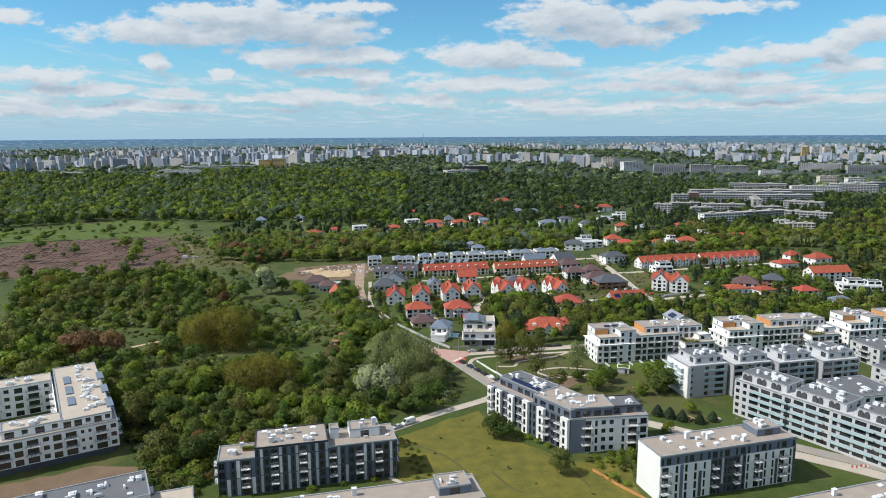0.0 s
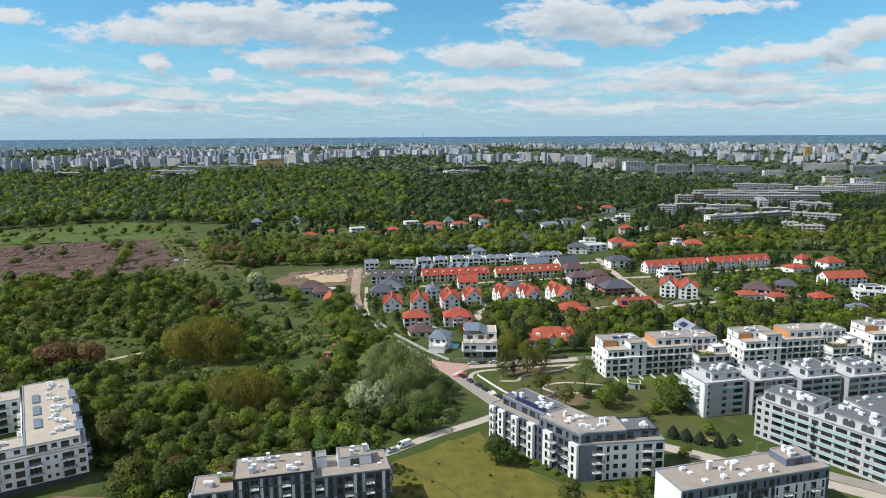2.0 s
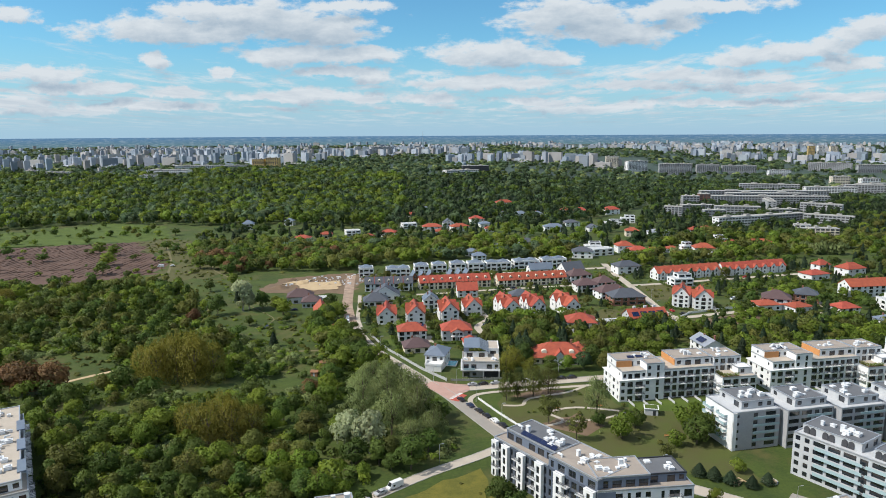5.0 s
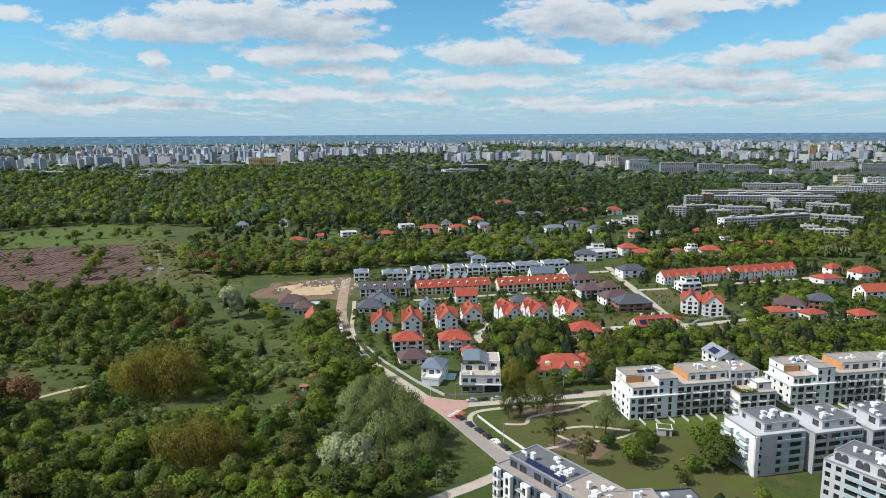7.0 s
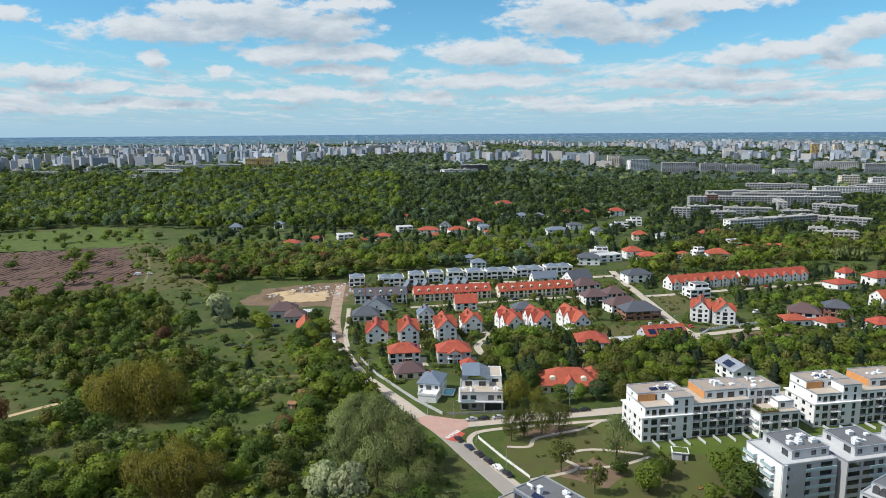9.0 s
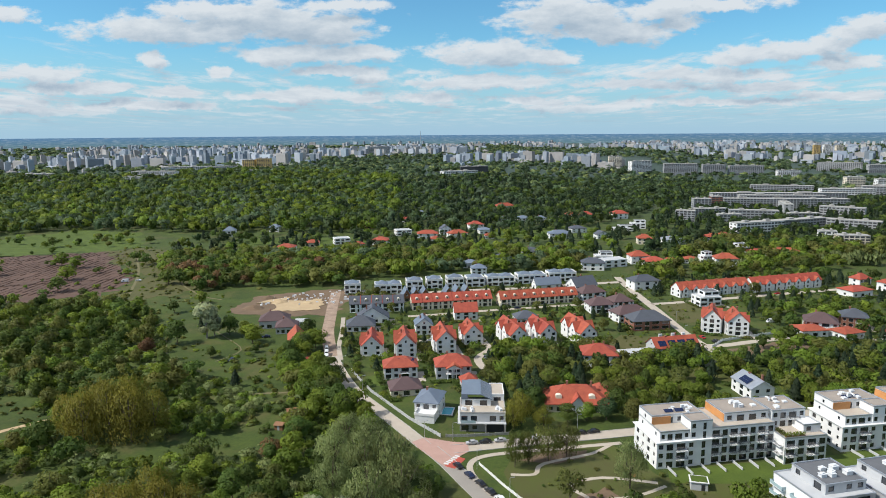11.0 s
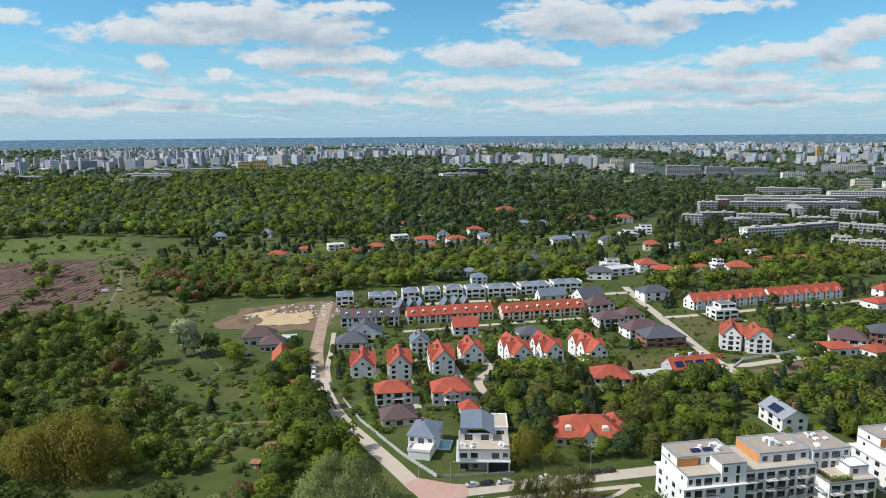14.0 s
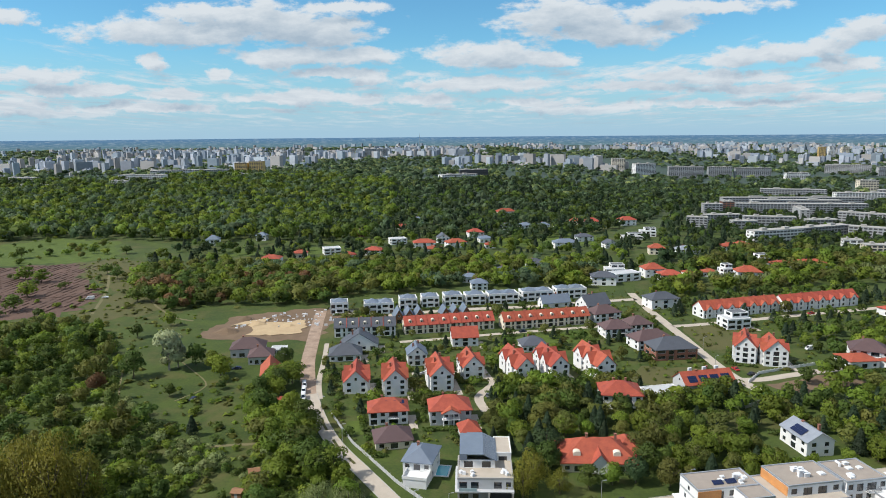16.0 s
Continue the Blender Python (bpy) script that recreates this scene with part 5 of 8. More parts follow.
def house_body(t, w, d, floors, fh, wall, pats, z0=0.0, pale=True, style="bars", base=None):
    g = Geo()
    base = base or pose(0, 0, 0)
    for s in "FRBL":
        m, length = SIDES[s](w, d)
        if s in "RL":
            m, length = m @ pose(0.35, 0, 0), length - 0.7
        facade(g, t, base @ m, length, z0, floors, fh, pats.get(s, ""), style, pale, deep=1.2)
    return g


def gable_house(x, y, turn, w, d, floors, fh, ridge, label, roof=None, wall=None, along="y", pats=None, chim=True, name="house", group="detached houses", solar=False, cross=False):
    t = thing(name, x, y, turn, label, "house", group)
    keep(x, y, turn, w, d, 1.5)
    roof, wall, eave = roof or REDTILE, wall or WHITE, round(floors * fh, 2)
    g = house_body(t, w, d, floors, fh, wall, pats or {"F": "wFw", "R": "w.ww", "L": "ww.w"})
    if along == "y":
        gable_end(g, pose(0, 0, 0), w, eave, ridge)
        gable_end(g, pose(w, d, 0, 0, 0, 180), w, eave, ridge)
        window(t, pose(w / 2, -0.08, eave + 0.5), 1.2, 1.4, True)
    else:
        gable_end(g, pose(0, d, 0, 0, 0, -90), d, eave, ridge)
        gable_end(g, pose(w, 0, 0, 0, 0, 90), d, eave, ridge)
        window(t, pose(-0.08, d / 2, eave + 0.4, 0, 0, -90), 1.2, 1.2, True)
    part("wall", g.mesh("wall", wall), t)
    r = part("roof", gable_roof(w, d, eave, ridge, along, roof), t)
    if cross:   # smaller gables on both long sides
        cw, cd = round(d * 0.30, 1), w / 2 + 0.9
        for side, at, out_by, top in ((-1, 0.34, 0.9, 0.5), (1, 0.34, 0.9, 0.5), (-1, 0.76, 0.5, 1.1), (1, 0.76, 0.5, 1.1)):
            cr = round(min(ridge - top, eave + cw * 0.62), 2)
            m = pose(-out_by, d * at + cw / 2, 0, 0, 0, -90) if side < 0 else pose(w + out_by, d * at - cw / 2, 0, 0, 0, 90)
            gg = Geo()
            gg.hexa([m @ Vector(p) for p in ((0, 0, 0), (cw, 0, 0), (cw, out_by - 0.05, 0), (0, out_by - 0.05, 0), (0, 0, eave), (cw, 0, eave), (cw, out_by - 0.05, eave), (0, out_by - 0.05, eave))])
            gable_end(gg, m, cw, eave, cr)
            part("gable_wall", gg.mesh("gable_wall", wall), t)
            window(t, m @ pose(cw / 2, -0.08, eave - 1.2), 1.2, 1.4, True)
            window(t, m @ pose(cw / 2, -0.08, eave - 4.0), 1.4, 1.6, True)
            part("gable_roof", gable_roof(cw, round(cd, 1), eave, cr, "y", roof, 0.35, "gable_roof"), t, m)
    if chim:
        chimney(t, w * 0.32, d * 0.5, ridge - 1.2)
        chimney(t, w * 0.62, d * 0.8, ridge - 1.0)
    if solar:
        k = math.degrees(math.atan2(ridge - eave, w / 2 if along == "y" else d / 2))
        if along == "y":
            solar_panel(r, pose(w / 2 + 0.5, d * 0.15, ridge - 0.1, 0, k, 0), 3, 3)
        else:
            solar_panel(r, pose(w * 0.3, 0.4, eave + 0.75, k, 0, 0), 6, 2)
    return t


def hip_house(x, y, turn, w, d, floors, fh, ridge, label, roof=None, wall=None, pats=None, solar=0, porch=False, chim=1, group="detached houses", style="bars"):
    t = thing("house", x, y, turn, label, "house", group)
    keep(x, y, turn, w, d, 1.5)
    eave = round(floors * fh, 2)
    g = house_body(t, w, d, floors, fh, wall or WHITE, pats or {"F": "wFbw", "R": "www", "L": "w.w"}, style=style)
    part("wall", g.mesh("wall", wall or WHITE), t)
    r = part("roof", hip_roof(w, d, eave, ridge, roof or REDTILE), t)
    for i in range(chim):
        chimney(t, w * (0.35 + 0.3 * i), d * 0.6, ridge - 1.2)
    k = math.degrees(math.atan2(ridge - eave, min(w, d) / 2 + 0.6))
    for i in range(solar):
        solar_panel(r, pose(w * 0.28 + i * 1.1, 0.9 + (i % 3) * 0.9, eave + 0.35 + (0.9 + (i % 3) * 0.9) * math.tan(radians(k)), k, 0, 0), 1, 1)
    if porch:
        for i in range(4):
            part("column", cached("column", lambda: Geo().tube((0, 0, 0), (0, 0, 5.2), 0.25, 0.22, 8).mesh("column", WHITE)), t, pose(w / 2 - 3 + 2 * i, -2.0, 0))
        part("porch_slab", Geo().box(w / 2 - 3.6, -2.4, 2.9, w / 2 + 3.6, -0.02, 3.1).mesh("porch_slab", WHITE), t)
        part("porch_roof", gable_roof(7.4, 3.5, 5.5, 7.4, "y", roof or REDTILE, 0.2, "porch_roof"), t, pose(w / 2 - 3.7, -2.4, 0))
        gp = Geo()
        gable_end(gp, pose(w / 2 - 3.5, -2.3, 0), 7.0, 5.3, 7.2)
        part("pediment", gp.mesh("pediment", WHITE), t)
    return t


def flat_house(x, y, turn, w, d, floors, label, wall=None, upper=True, pats=None, surface=None):
    t = thing("house", x, y, turn, label, "house", "detached houses")
    keep(x, y, turn, w, d, 1.5)
    block(t, 0, 0, w, d, 0, floors, 3.0, wall or WHITE, pats or {"F": "oFo", "L": "w.o", "R": "ow"}, surface=surface or PALE, rim=WHITE, high=0.35)
    if upper:
        block(t, w * 0.3, d * 0.25, w, d, floors * 3.0 + 0.2, 1, 2.8, wall or WHITE, {"F": "oo", "L": "o", "R": "w"}, surface=surface or BITUMEN, rim=WHITE, high=0.3)
    return t


def white_cube(x, y, turn, w, label, twin=False):
    """Newly built white house with a low pyramid of slate-grey roof behind a parapet."""
    t = thing("house", x, y, turn, label, "house", "new white houses")
    keep(x, y, turn, w, 11, 1)
    g = house_body(t, w, 11, 2, 3.3, WHITE, {"F": ("Fo" * (2 if twin else 1)) + "F", "L": "wow", "R": "w.w"}, pale=False)
    part("wall", g.mesh("wall", WHITE), t)
    p = Geo()
    for x0, y0, x1, y1 in ((0, 0, w, 0.3), (0, 10.7, w, 11), (0, 0.3, 0.3, 10.7), (w - 0.3, 0.3, w, 10.7)):
        p.box(x0, y0, 6.6, x1, y1, 7.3)
    part("parapet", p.mesh("parapet", WHITE), t)
    n = 2 if twin else 1
    for i in range(n):
        a = (w - 1.4) / n
        part("roof", hip_roof(round(a - 0.2, 1), 9.4, 6.8, 9.2, BLUETILE, 0.1), t, pose(0.7 + i * a, 0.8, 0))


def dormer_meshes(roof):
    def wall():
        g = Geo()
        g.box(-0.9, 0, -0.6, 0.9, 2.2, 1.0)
        pts = [(0.9 * math.cos(radians(a)), 1.0 + 0.7 * math.sin(radians(a))) for a in range(0, 181, 30)]
        n = len(g.v)
        g.v += [(px, 0, pz) for px, pz in pts] + [(px, 2.2, pz) for px, pz in pts]
        k = len(pts)
        g.f += [tuple(n + i for i in range(k))[::-1], tuple(n + k + i for i in range(k))] + [(n + i, n + i + 1, n + k + i + 1, n + k + i) for i in range(k - 1)]
        g.m += [0] * (k + 1)
        return g.mesh("dormer", CREAM)
    return cached(("dormer",), wall)


def terrace(x, y, turn, units, uw, d, floors, fh, ridge, label, wall, gables=False, roof=None):
    """A row of joined houses under one long roof."""
    t = thing("terraced_houses", x, y, turn, label, "terraced houses", "terraces")
    w, eave = units * uw, round(floors * fh, 2)
    keep(x, y, turn, w, d, 1.5)
    g = house_body(t, w, d, floors, fh, wall, {"F": "Ff" * units, "L": "w.w", "R": "w.w"})
    gable_end(g, pose(0, d, 0, 0, 0, -90), d, eave, ridge)
    gable_end(g, pose(w, 0, 0, 0, 0, 90), d, eave, ridge)
    part("wall", g.mesh("wall", wall), t)
    part("roof", gable_roof(w, d, eave, ridge, "x", roof or REDTILE, 0.4), t)
    slope = (ridge - eave) / (d / 2)
    for i in range(units):
        if gables:
            m = pose(i * uw + uw * 0.22, -0.5, 0)
            gw = uw * 0.56
            gg = Geo()
            gg.hexa([m @ Vector(p) for p in ((0, 0, 0), (gw, 0, 0), (gw, 0.45, 0), (0, 0.45, 0), (0, 0, eave), (gw, 0, eave), (gw, 0.45, eave), (0, 0.45, eave))])
            gable_end(gg, m, gw, eave, eave + gw * 0.55)
            part("gable_wall", gg.mesh("gable_wall", wall), t)
            part("gable_roof", gable_roof(round(gw, 1), 4.5, eave, round(eave + gw * 0.55, 2), "y", roof or REDTILE, 0.3, "gable_roof"), t, m)
            part("arched_window", arch_mesh(), t, m @ pose(gw / 2, -0.06, eave - 1.6) @ Matrix.Diagonal((0.8, 0.3, 0.8, 1)))
            window(t, m @ pose(gw / 2, -0.08, 1.0), 1.4, 1.6, True)
        else:
            ob = part("dormer", dormer_meshes(roof), t, pose((i + 0.5) * uw, 1.4, eave + 1.4 * slope + 0.1))
            window(ob, pose(0, -0.08, 0.0), 0.8, 1.0, False)
        if i:
            part("party_wall", cached(("party", d, eave, ridge, wall.name), lambda: party_mesh(d, eave, ridge)), t, pose(i * uw, 0, 0))
        chimney(t, i * uw + 1.2, d * 0.55, ridge - 0.6, 1.0)


def party_mesh(d, eave, ridge):
    g = Geo()
    s = 0.16
    g.hexa([(-s, -0.3, eave - 0.1), (s, -0.3, eave - 0.1), (s, d / 2, ridge), (-s, d / 2, ridge), (-s, -0.3, eave + 0.4), (s, -0.3, eave + 0.4), (s, d / 2, ridge + 0.45), (-s, d / 2, ridge + 0.45)])
    return g.mesh("party_wall", REDTILE)


RGL = "white-walled house with steep red tiled gables"
RPAT = {"F": "w.w", "R": "w.ww", "L": "ww.w"}
gable_house(-31.0, 445, 4, 10.2, 17, 2, 2.8, 10.6, RGL, pats=RPAT, cross=True, group="red-gabled houses")
gable_house(-13.0, 441, 6, 9.6, 18, 3, 2.5, 12.2, RGL, pats=RPAT, cross=True, group="red-gabled houses")
gable_house(7.2, 446, 8, 10.0, 19, 3, 2.5, 12.4, RGL, pats=RPAT, cross=True, group="red-gabled houses")
gable_house(22.5, 462, 10, 9.8, 15, 2, 2.9, 10.8, RGL, pats=RPAT, cross=True, group="red-gabled houses")
gable_house(46.4, 454, 14, 9.0, 24, 3, 2.5, 12.0, RGL + " and solar panels", pats=RPAT, cross=True, group="red-gabled houses", solar=True)
gable_house(62.6, 457, 14, 9.0, 22, 3, 2.5, 12.0, RGL + " and solar panels", pats=RPAT, cross=True, group="red-gabled houses", solar=True)
gable_house(83.6, 456, 14, 9.4, 25, 3, 2.5, 12.2, RGL + " and solar panels", pats=RPAT, cross=True, group="red-gabled houses", solar=True)
hip_house(-17.2, 411.5, 6, 15.4, 11, 2, 2.75, 9.4, "white villa with a red hipped roof and scattered solar panels", solar=9, pats={"F": "Fwbw", "R": "ww", "L": "w.w"})
hip_house(6.9, 410.8, 4, 16.2, 12, 2, 3.0, 10.4, "pale villa with a columned porch and red hipped roof", wall=PALE, porch=True, pats={"F": "w.FF.w", "R": "ww", "L": "w.w"})
hip_house(18.6, 397.6, 8, 7.2, 8, 1, 3.0, 6.4, "small garage wing with a red pyramid roof", wall=PALE, chim=0, pats={"F": "w", "R": "w"})
hip_house(-12.8, 389.8, 10, 13.5, 11, 1, 3.0, 7.0, "low house with a brown hipped roof", roof=MAROON, wall=CREAM, pats={"F": "wFw", "R": "w", "L": "w"})


def slate_villa():
    t = hip_house(-2.2, 369.6, -14, 9.6, 13, 2, 3.1, 9.4, "white villa with a blue-grey hipped roof and a front terrace", roof=BLUETILE, pats={"F": "wFw", "R": "w.w", "L": "ww"})
    part("terrace", Geo().box(1.5, -5.5, 0, 9.4, -0.02, 3.0).mesh("terrace", WHITE), t)
    part("terrace_wall", Geo().box(1.3, -5.7, 3.0, 9.6, -5.5, 4.0).box(1.3, -5.5, 3.0, 1.5, -0.02, 4.0).box(9.4, -5.5, 3.0, 9.6, -0.02, 4.0).mesh("terrace_wall", WHITE), t)


slate_villa()


def concrete_villa():
    """Unfinished modern villa: two broad storeys, a set-back loft under a steep zinc roof."""
    t = thing("house", 15.4, 355, -3, "modern pale concrete villa with a standing-seam zinc roof and roof terrace", "house", "detached houses")
    keep(15.4, 355, -3, 18, 24, 2)
    block(t, 0, 0, 17.4, 15, 0, 1, 3.6, CONCRETE, {"F": "Fw.FF", "L": "w.w", "R": "w.w"}, roof=False)
    part("canopy", Geo().box(-0.8, -1.6, 3.6, 17.6, 15, 3.9).mesh("canopy", PALE), t)
    r = block(t, 0, 0, 17.4, 15, 3.9, 1, 3.4, PALE, {"F": "FF..Fw", "L": "w.w", "R": "w.w"}, surface=PAVING, rim=CONCRETE)
    part("balcony", Geo().box(0.5, -1.5, 3.92, 6.0, -0.05, 4.0).box(0.5, -1.5, 4.0, 6.0, -1.42, 5.0).mesh("balcony", AQUA), t)
    for x in (9.6, 16.9):
        part("garage_pier", Geo().box(x, -1.9, 0, x + 0.5, -0.02, 3.6).mesh("garage_pier", CONCRETE), t)
    part("garage_door", Geo().box(10.3, -0.3, 0.05, 16.7, -0.05, 3.0).mesh("garage_door", DARK), t)
    block(t, 0.6, 7, 12, 22, 7.3, 1, 2.9, WHITE, {"F": "FF", "L": "w.F", "R": "F"}, roof=False)
    block(t, 12, 12, 17.4, 24, 0, 3, 3.3, WHITE, {"F": "F", "R": "w.w"}, surface=PAVING, rim=WHITE)
    g = Geo()
    sloped(g, (3.0, 6.2, 12.2), (8.2, 6.2, 12.2), (8.2, 22.6, 12.2), (3.0, 22.6, 12.2))
    sloped(g, (8.2, 6.2, 12.2), (12.6, 6.2, 10.0), (12.6, 22.6, 10.0), (8.2, 22.6, 12.2))
    g.box(0.6, 6.6, 10.2, 3.0, 22.3, 12.3)
    part("roof", g.mesh("roof", BLUETILE), t)
    s = Geo()
    for i in range(24):
        y = 6.4 + i * 0.68
        s.hexa([(8.3, y, 12.38), (12.5, y, 10.26), (12.5, y + 0.08, 10.26), (8.3, y + 0.08, 12.38), (8.3, y, 12.5), (12.5, y, 10.38), (12.5, y + 0.08, 10.38), (8.3, y + 0.08, 12.5)])
    part("roof_seams", s.mesh("roof_seams", STEEL), t)
    rnd = random.Random(2)
    for i in range(9):
        part("building_bag", cached("bag", lambda: Geo().hexa([(-0.6, -0.6, 0), (0.6, -0.6, 0), (0.6, 0.6, 0), (-0.6, 0.6, 0), (-0.45, -0.5, 0.9), (0.5, -0.45, 0.8), (0.45, 0.5, 0.95), (-0.5, 0.45, 0.85)]).mesh("building_bag", VENT)), t,
             pose(rnd.choice((rnd.uniform(1, 5), rnd.uniform(12, 16.5))), rnd.uniform(1.2, 5.5), 7.5, 0, 0, rnd.uniform(0, 90)))
    p = thing("swimming_pool", 8.6, 371, -10, "small bright blue swimming pool with a pale edge", "pool")
    part("pool_edge", Geo().box(-0.5, -0.5, 0, 4.5, 0, 0.25).box(-0.5, 7, 0, 4.5, 7.5, 0.25).box(-0.5, 0, 0, 0, 7, 0.25).box(4, 0, 0, 4.5, 7, 0.25).mesh("pool_edge", WHITE), p)
    part("water", Geo().box(0.01, 0.01, 0, 3.99, 6.99, 0.15).mesh("water", WATER), p)
    keep(8.6, 371, -10, 5, 8, 1)


concrete_villa()
WC = "new white cube house with a slate-grey pyramid roof"
for x, y, w, twin in ((-57, 583, 11.4, False), (-35, 580, 18.8, True), (-13, 592, 11.5, False), (1.4, 596, 11.5, False), (16.4, 600, 12.2, False), (30.8, 600, 13.2, False),
                      (46, 602, 20.5, True), (69.5, 608, 21.5, True), (94, 615, 21.5, True)):
    white_cube(x, y, 8, w, WC.replace("cube", "semi-detached") if twin else WC, twin)
terrace(-47.3, 531, 5, 5, 6.9, 11, 2, 2.8, 9.6, "long white terrace with a graphite roof and dormers", WHITE, roof=GREYTILE)
terrace(-7.6, 535, 10.5, 8, 6.6, 11, 2, 2.6, 9.4, "cream terrace with a long red tiled roof and dormers", CREAM)
terrace(50.0, 541, 12.5, 8, 6.7, 11, 2, 2.6, 9.4, "cream terrace with a long red tiled roof and dormers", CREAM)
terrace(174.3, 560.5, 15, 7, 8.0, 11, 2, 2.7, 9.8, "white terrace with arched gables and a red tiled roof", WHITE, gables=True)
terrace(231, 574, 15, 7, 8.4, 11, 2, 2.7, 9.8, "white terrace with arched gables and a red tiled roof", WHITE, gables=True)
for x, y in ((-15, 558), (-8.7, 559), (-2.4, 560), (13.5, 562.5), (19.8, 563.4), (26.1, 564.3)):
    gable_house(x, y, 8, 6.1, 12, 1, 3.6, 8.4, "timber-fronted house with a blue-grey gable roof" , roof=BLUETILE, wall=TIMBER, chim=False, pats={"F": "F"}, group="timber houses")
gable_house(-40.5, 505.5, 4, 19.5, 11, 1, 3.4, 9.6, "white house with a broad graphite gable roof", roof=GREYTILE, along="y", pats={"F": "FFwF", "R": "ww", "L": "ww"})
hip_house(-44, 489, 6, 16, 12, 1, 3.2, 8.0, "low house with a dark graphite hipped roof", roof=GREYTILE)
gable_house(-4.2, 481, 6, 9.6, 11, 2, 2.9, 9.6, "small white house with a blue-grey gable roof", roof=BLUETILE)
gable_house(18.8, 511, 5, 14.0, 10, 2, 2.6, 9.8, "white house with a steep red cross-gabled roof", along="x", pats={"F": "wFw", "L": "w", "R": "w"}, cross=False)
hip_house(55.2, 500.5, 6, 13, 11, 1, 3.4, 7.2, "low house with a graphite hipped roof", roof=GREYTILE)
gable_house(80.4, 590, 14, 19.5, 9, 1, 3.4, 7.8, "house with a grey metal gable roof", roof=BLUETILE, along="x", pats={"F": "wFw", "L": "w", "R": "w"})
gable_house(106, 574, 24, 18, 13, 2, 2.7, 11.0, "white house with a large graphite roof", roof=GREYTILE, along="x", pats={"F": "wFFw", "L": "w.w", "R": "w.w"})
for x, y, a, w in ((106, 554, 18, 18), (104.4, 522.5, 8, 15.5), (121, 530, 12, 13.5), (116, 500, 16, 21)):
    hip_house(x, y, a, w, 12, 2, 2.6, 9.4, "white house with a brown hipped roof", roof=MAROON)
hip_house(119.8, 483.5, 7, 22, 14, 2, 2.8, 10.4, "unplastered brick house shell with a graphite hipped roof", roof=GREYTILE, wall=BRICK, pats={"F": "oFoo", "R": "oo", "L": "oo"})


def solar_house():
    t = gable_house(118.4, 439, 11, 24, 11, 1, 4.2, 8.4, "low house with a red roof covered in solar panels", along="x", pats={"F": "FwFF", "L": "w", "R": "w"}, wall=PALE)
    k = math.degrees(math.atan2(4.2, 5.5))
    for i in range(4):
        solar_panel(t, pose(2.0 + i * 5.4, 0.6, 4.95, k, 0, 0), 4, 2)
    for x, y, z in ((5, 6, 8.8), (12, 6, 8.8), (18, 6, 8.8)):
        part("vent_stack", cached("vs", lambda: Geo().box(-0.8, -0.5, -1.2, 0.8, 0.5, 1.0).mesh("vent_stack", VENT)), t, pose(x, y, z))
    flat_house(100, 432, 11, 16, 9, 1, "flat-roofed grey annexe with a pale roof", wall=PALE, upper=False)


solar_house()
hip_house(78, 425, -6, 16.5, 14, 2, 3.0, 10.2, "villa with a red hipped roof among trees", chim=2)


def mansion():
    t = thing("house", 51.5, 372, -4, "wide villa with a sprawling red hipped tile roof", "house", "detached houses")
    keep(51.5, 368, -4, 26, 24, 3)
    g = house_body(t, 25, 16, 1, 3.6, CREAM, {"F": "wFwFwFw", "R": "wFw", "L": "wFw"})
    part("wall", g.mesh("wall", CREAM), t)
    r = part("roof", hip_roof(25, 16, 3.6, 9.2, REDTILE, 0.9), t)
    part("wing_roof", hip_roof(9, 12, 3.6, 7.6, REDTILE, 0.8), t, pose(19, 7, 0))
    part("gable_roof", gable_roof(6.0, 7.0, 3.8, 7.2, "y", REDTILE, 0.4, "gable_roof"), t, pose(9.5, -1.4, 0))
    gg = Geo()
    gg.box(9.7, -1.2, 0, 15.3, 0, 3.8)
    gable_end(gg, pose(9.7, -1.2, 0), 5.6, 3.8, 7.0)
    part("gable_wall", gg.mesh("gable_wall", WHITE), t)
    for x in (5.0, 18.5):
        part("dormer", dormer_meshes(None), t, pose(x, 1.6, 5.4) @ Matrix.Diagonal((1.4, 1, 0.8, 1)))
    chimney(t, 9, 8, 8.4, 2.0)
    chimney(t, 19, 8.5, 8.2, 2.0)


mansion()
gable_house(158, 480.5, -22, 9.6, 17, 3, 2.8, 13.4, "white house with steep red gables and dark solar panels", solar=True, cross=True)
gable_house(169.5, 474, -12, 11, 15, 3, 2.6, 13.0, "white house with a bright red steep gable roof", cross=True)
keep(130, 396, -83, 22, 18, 3)
gable_house(137, 394.5, -83, 15, 10.5, 2, 2.8, 8.6, "white barn-like house with a pale grey metal roof and solar panels", roof=STEEL, along="x", solar=True, pats={"F": "wFw", "R": "ww"})
flat_house(178.3, 535.5, 10, 15, 11, 2, "white modern house with dark upper storey", wall=WHITE)
hip_house(217, 482, -25, 17, 14, 2, 2.6, 10.0, "white house with a dark brown many-sided roof", roof=MAROON)
hip_house(242, 488, -22, 14, 13, 2, 3.0, 10.2, "brick house with a navy hipped roof", roof=GREYTILE, wall=BRICK)
gable_house(286, 500, 8, 32, 12, 3, 2.6, 12.0, "long white house with steep red cross gables", along="x", pats={"F": "wFwFwFw", "L": "w.w", "R": "w.w"})
# by the building site
hip_house(-96, 497, 8, 17, 12, 1, 4.6, 9.2, "unfinished house with a dark brown cross roof", roof=MAROON, wall=PALE)
hip_house(-84, 486, 8, 12, 11, 1, 4.0, 8.0, "unfinished house with a dark brown roof", roof=MAROON, wall=PALE)
gable_house(-71, 458, 12, 9, 16, 1, 4.2, 8.8, "house with an orange tiled roof and white garden frames", chim=False, wall=WHITE)
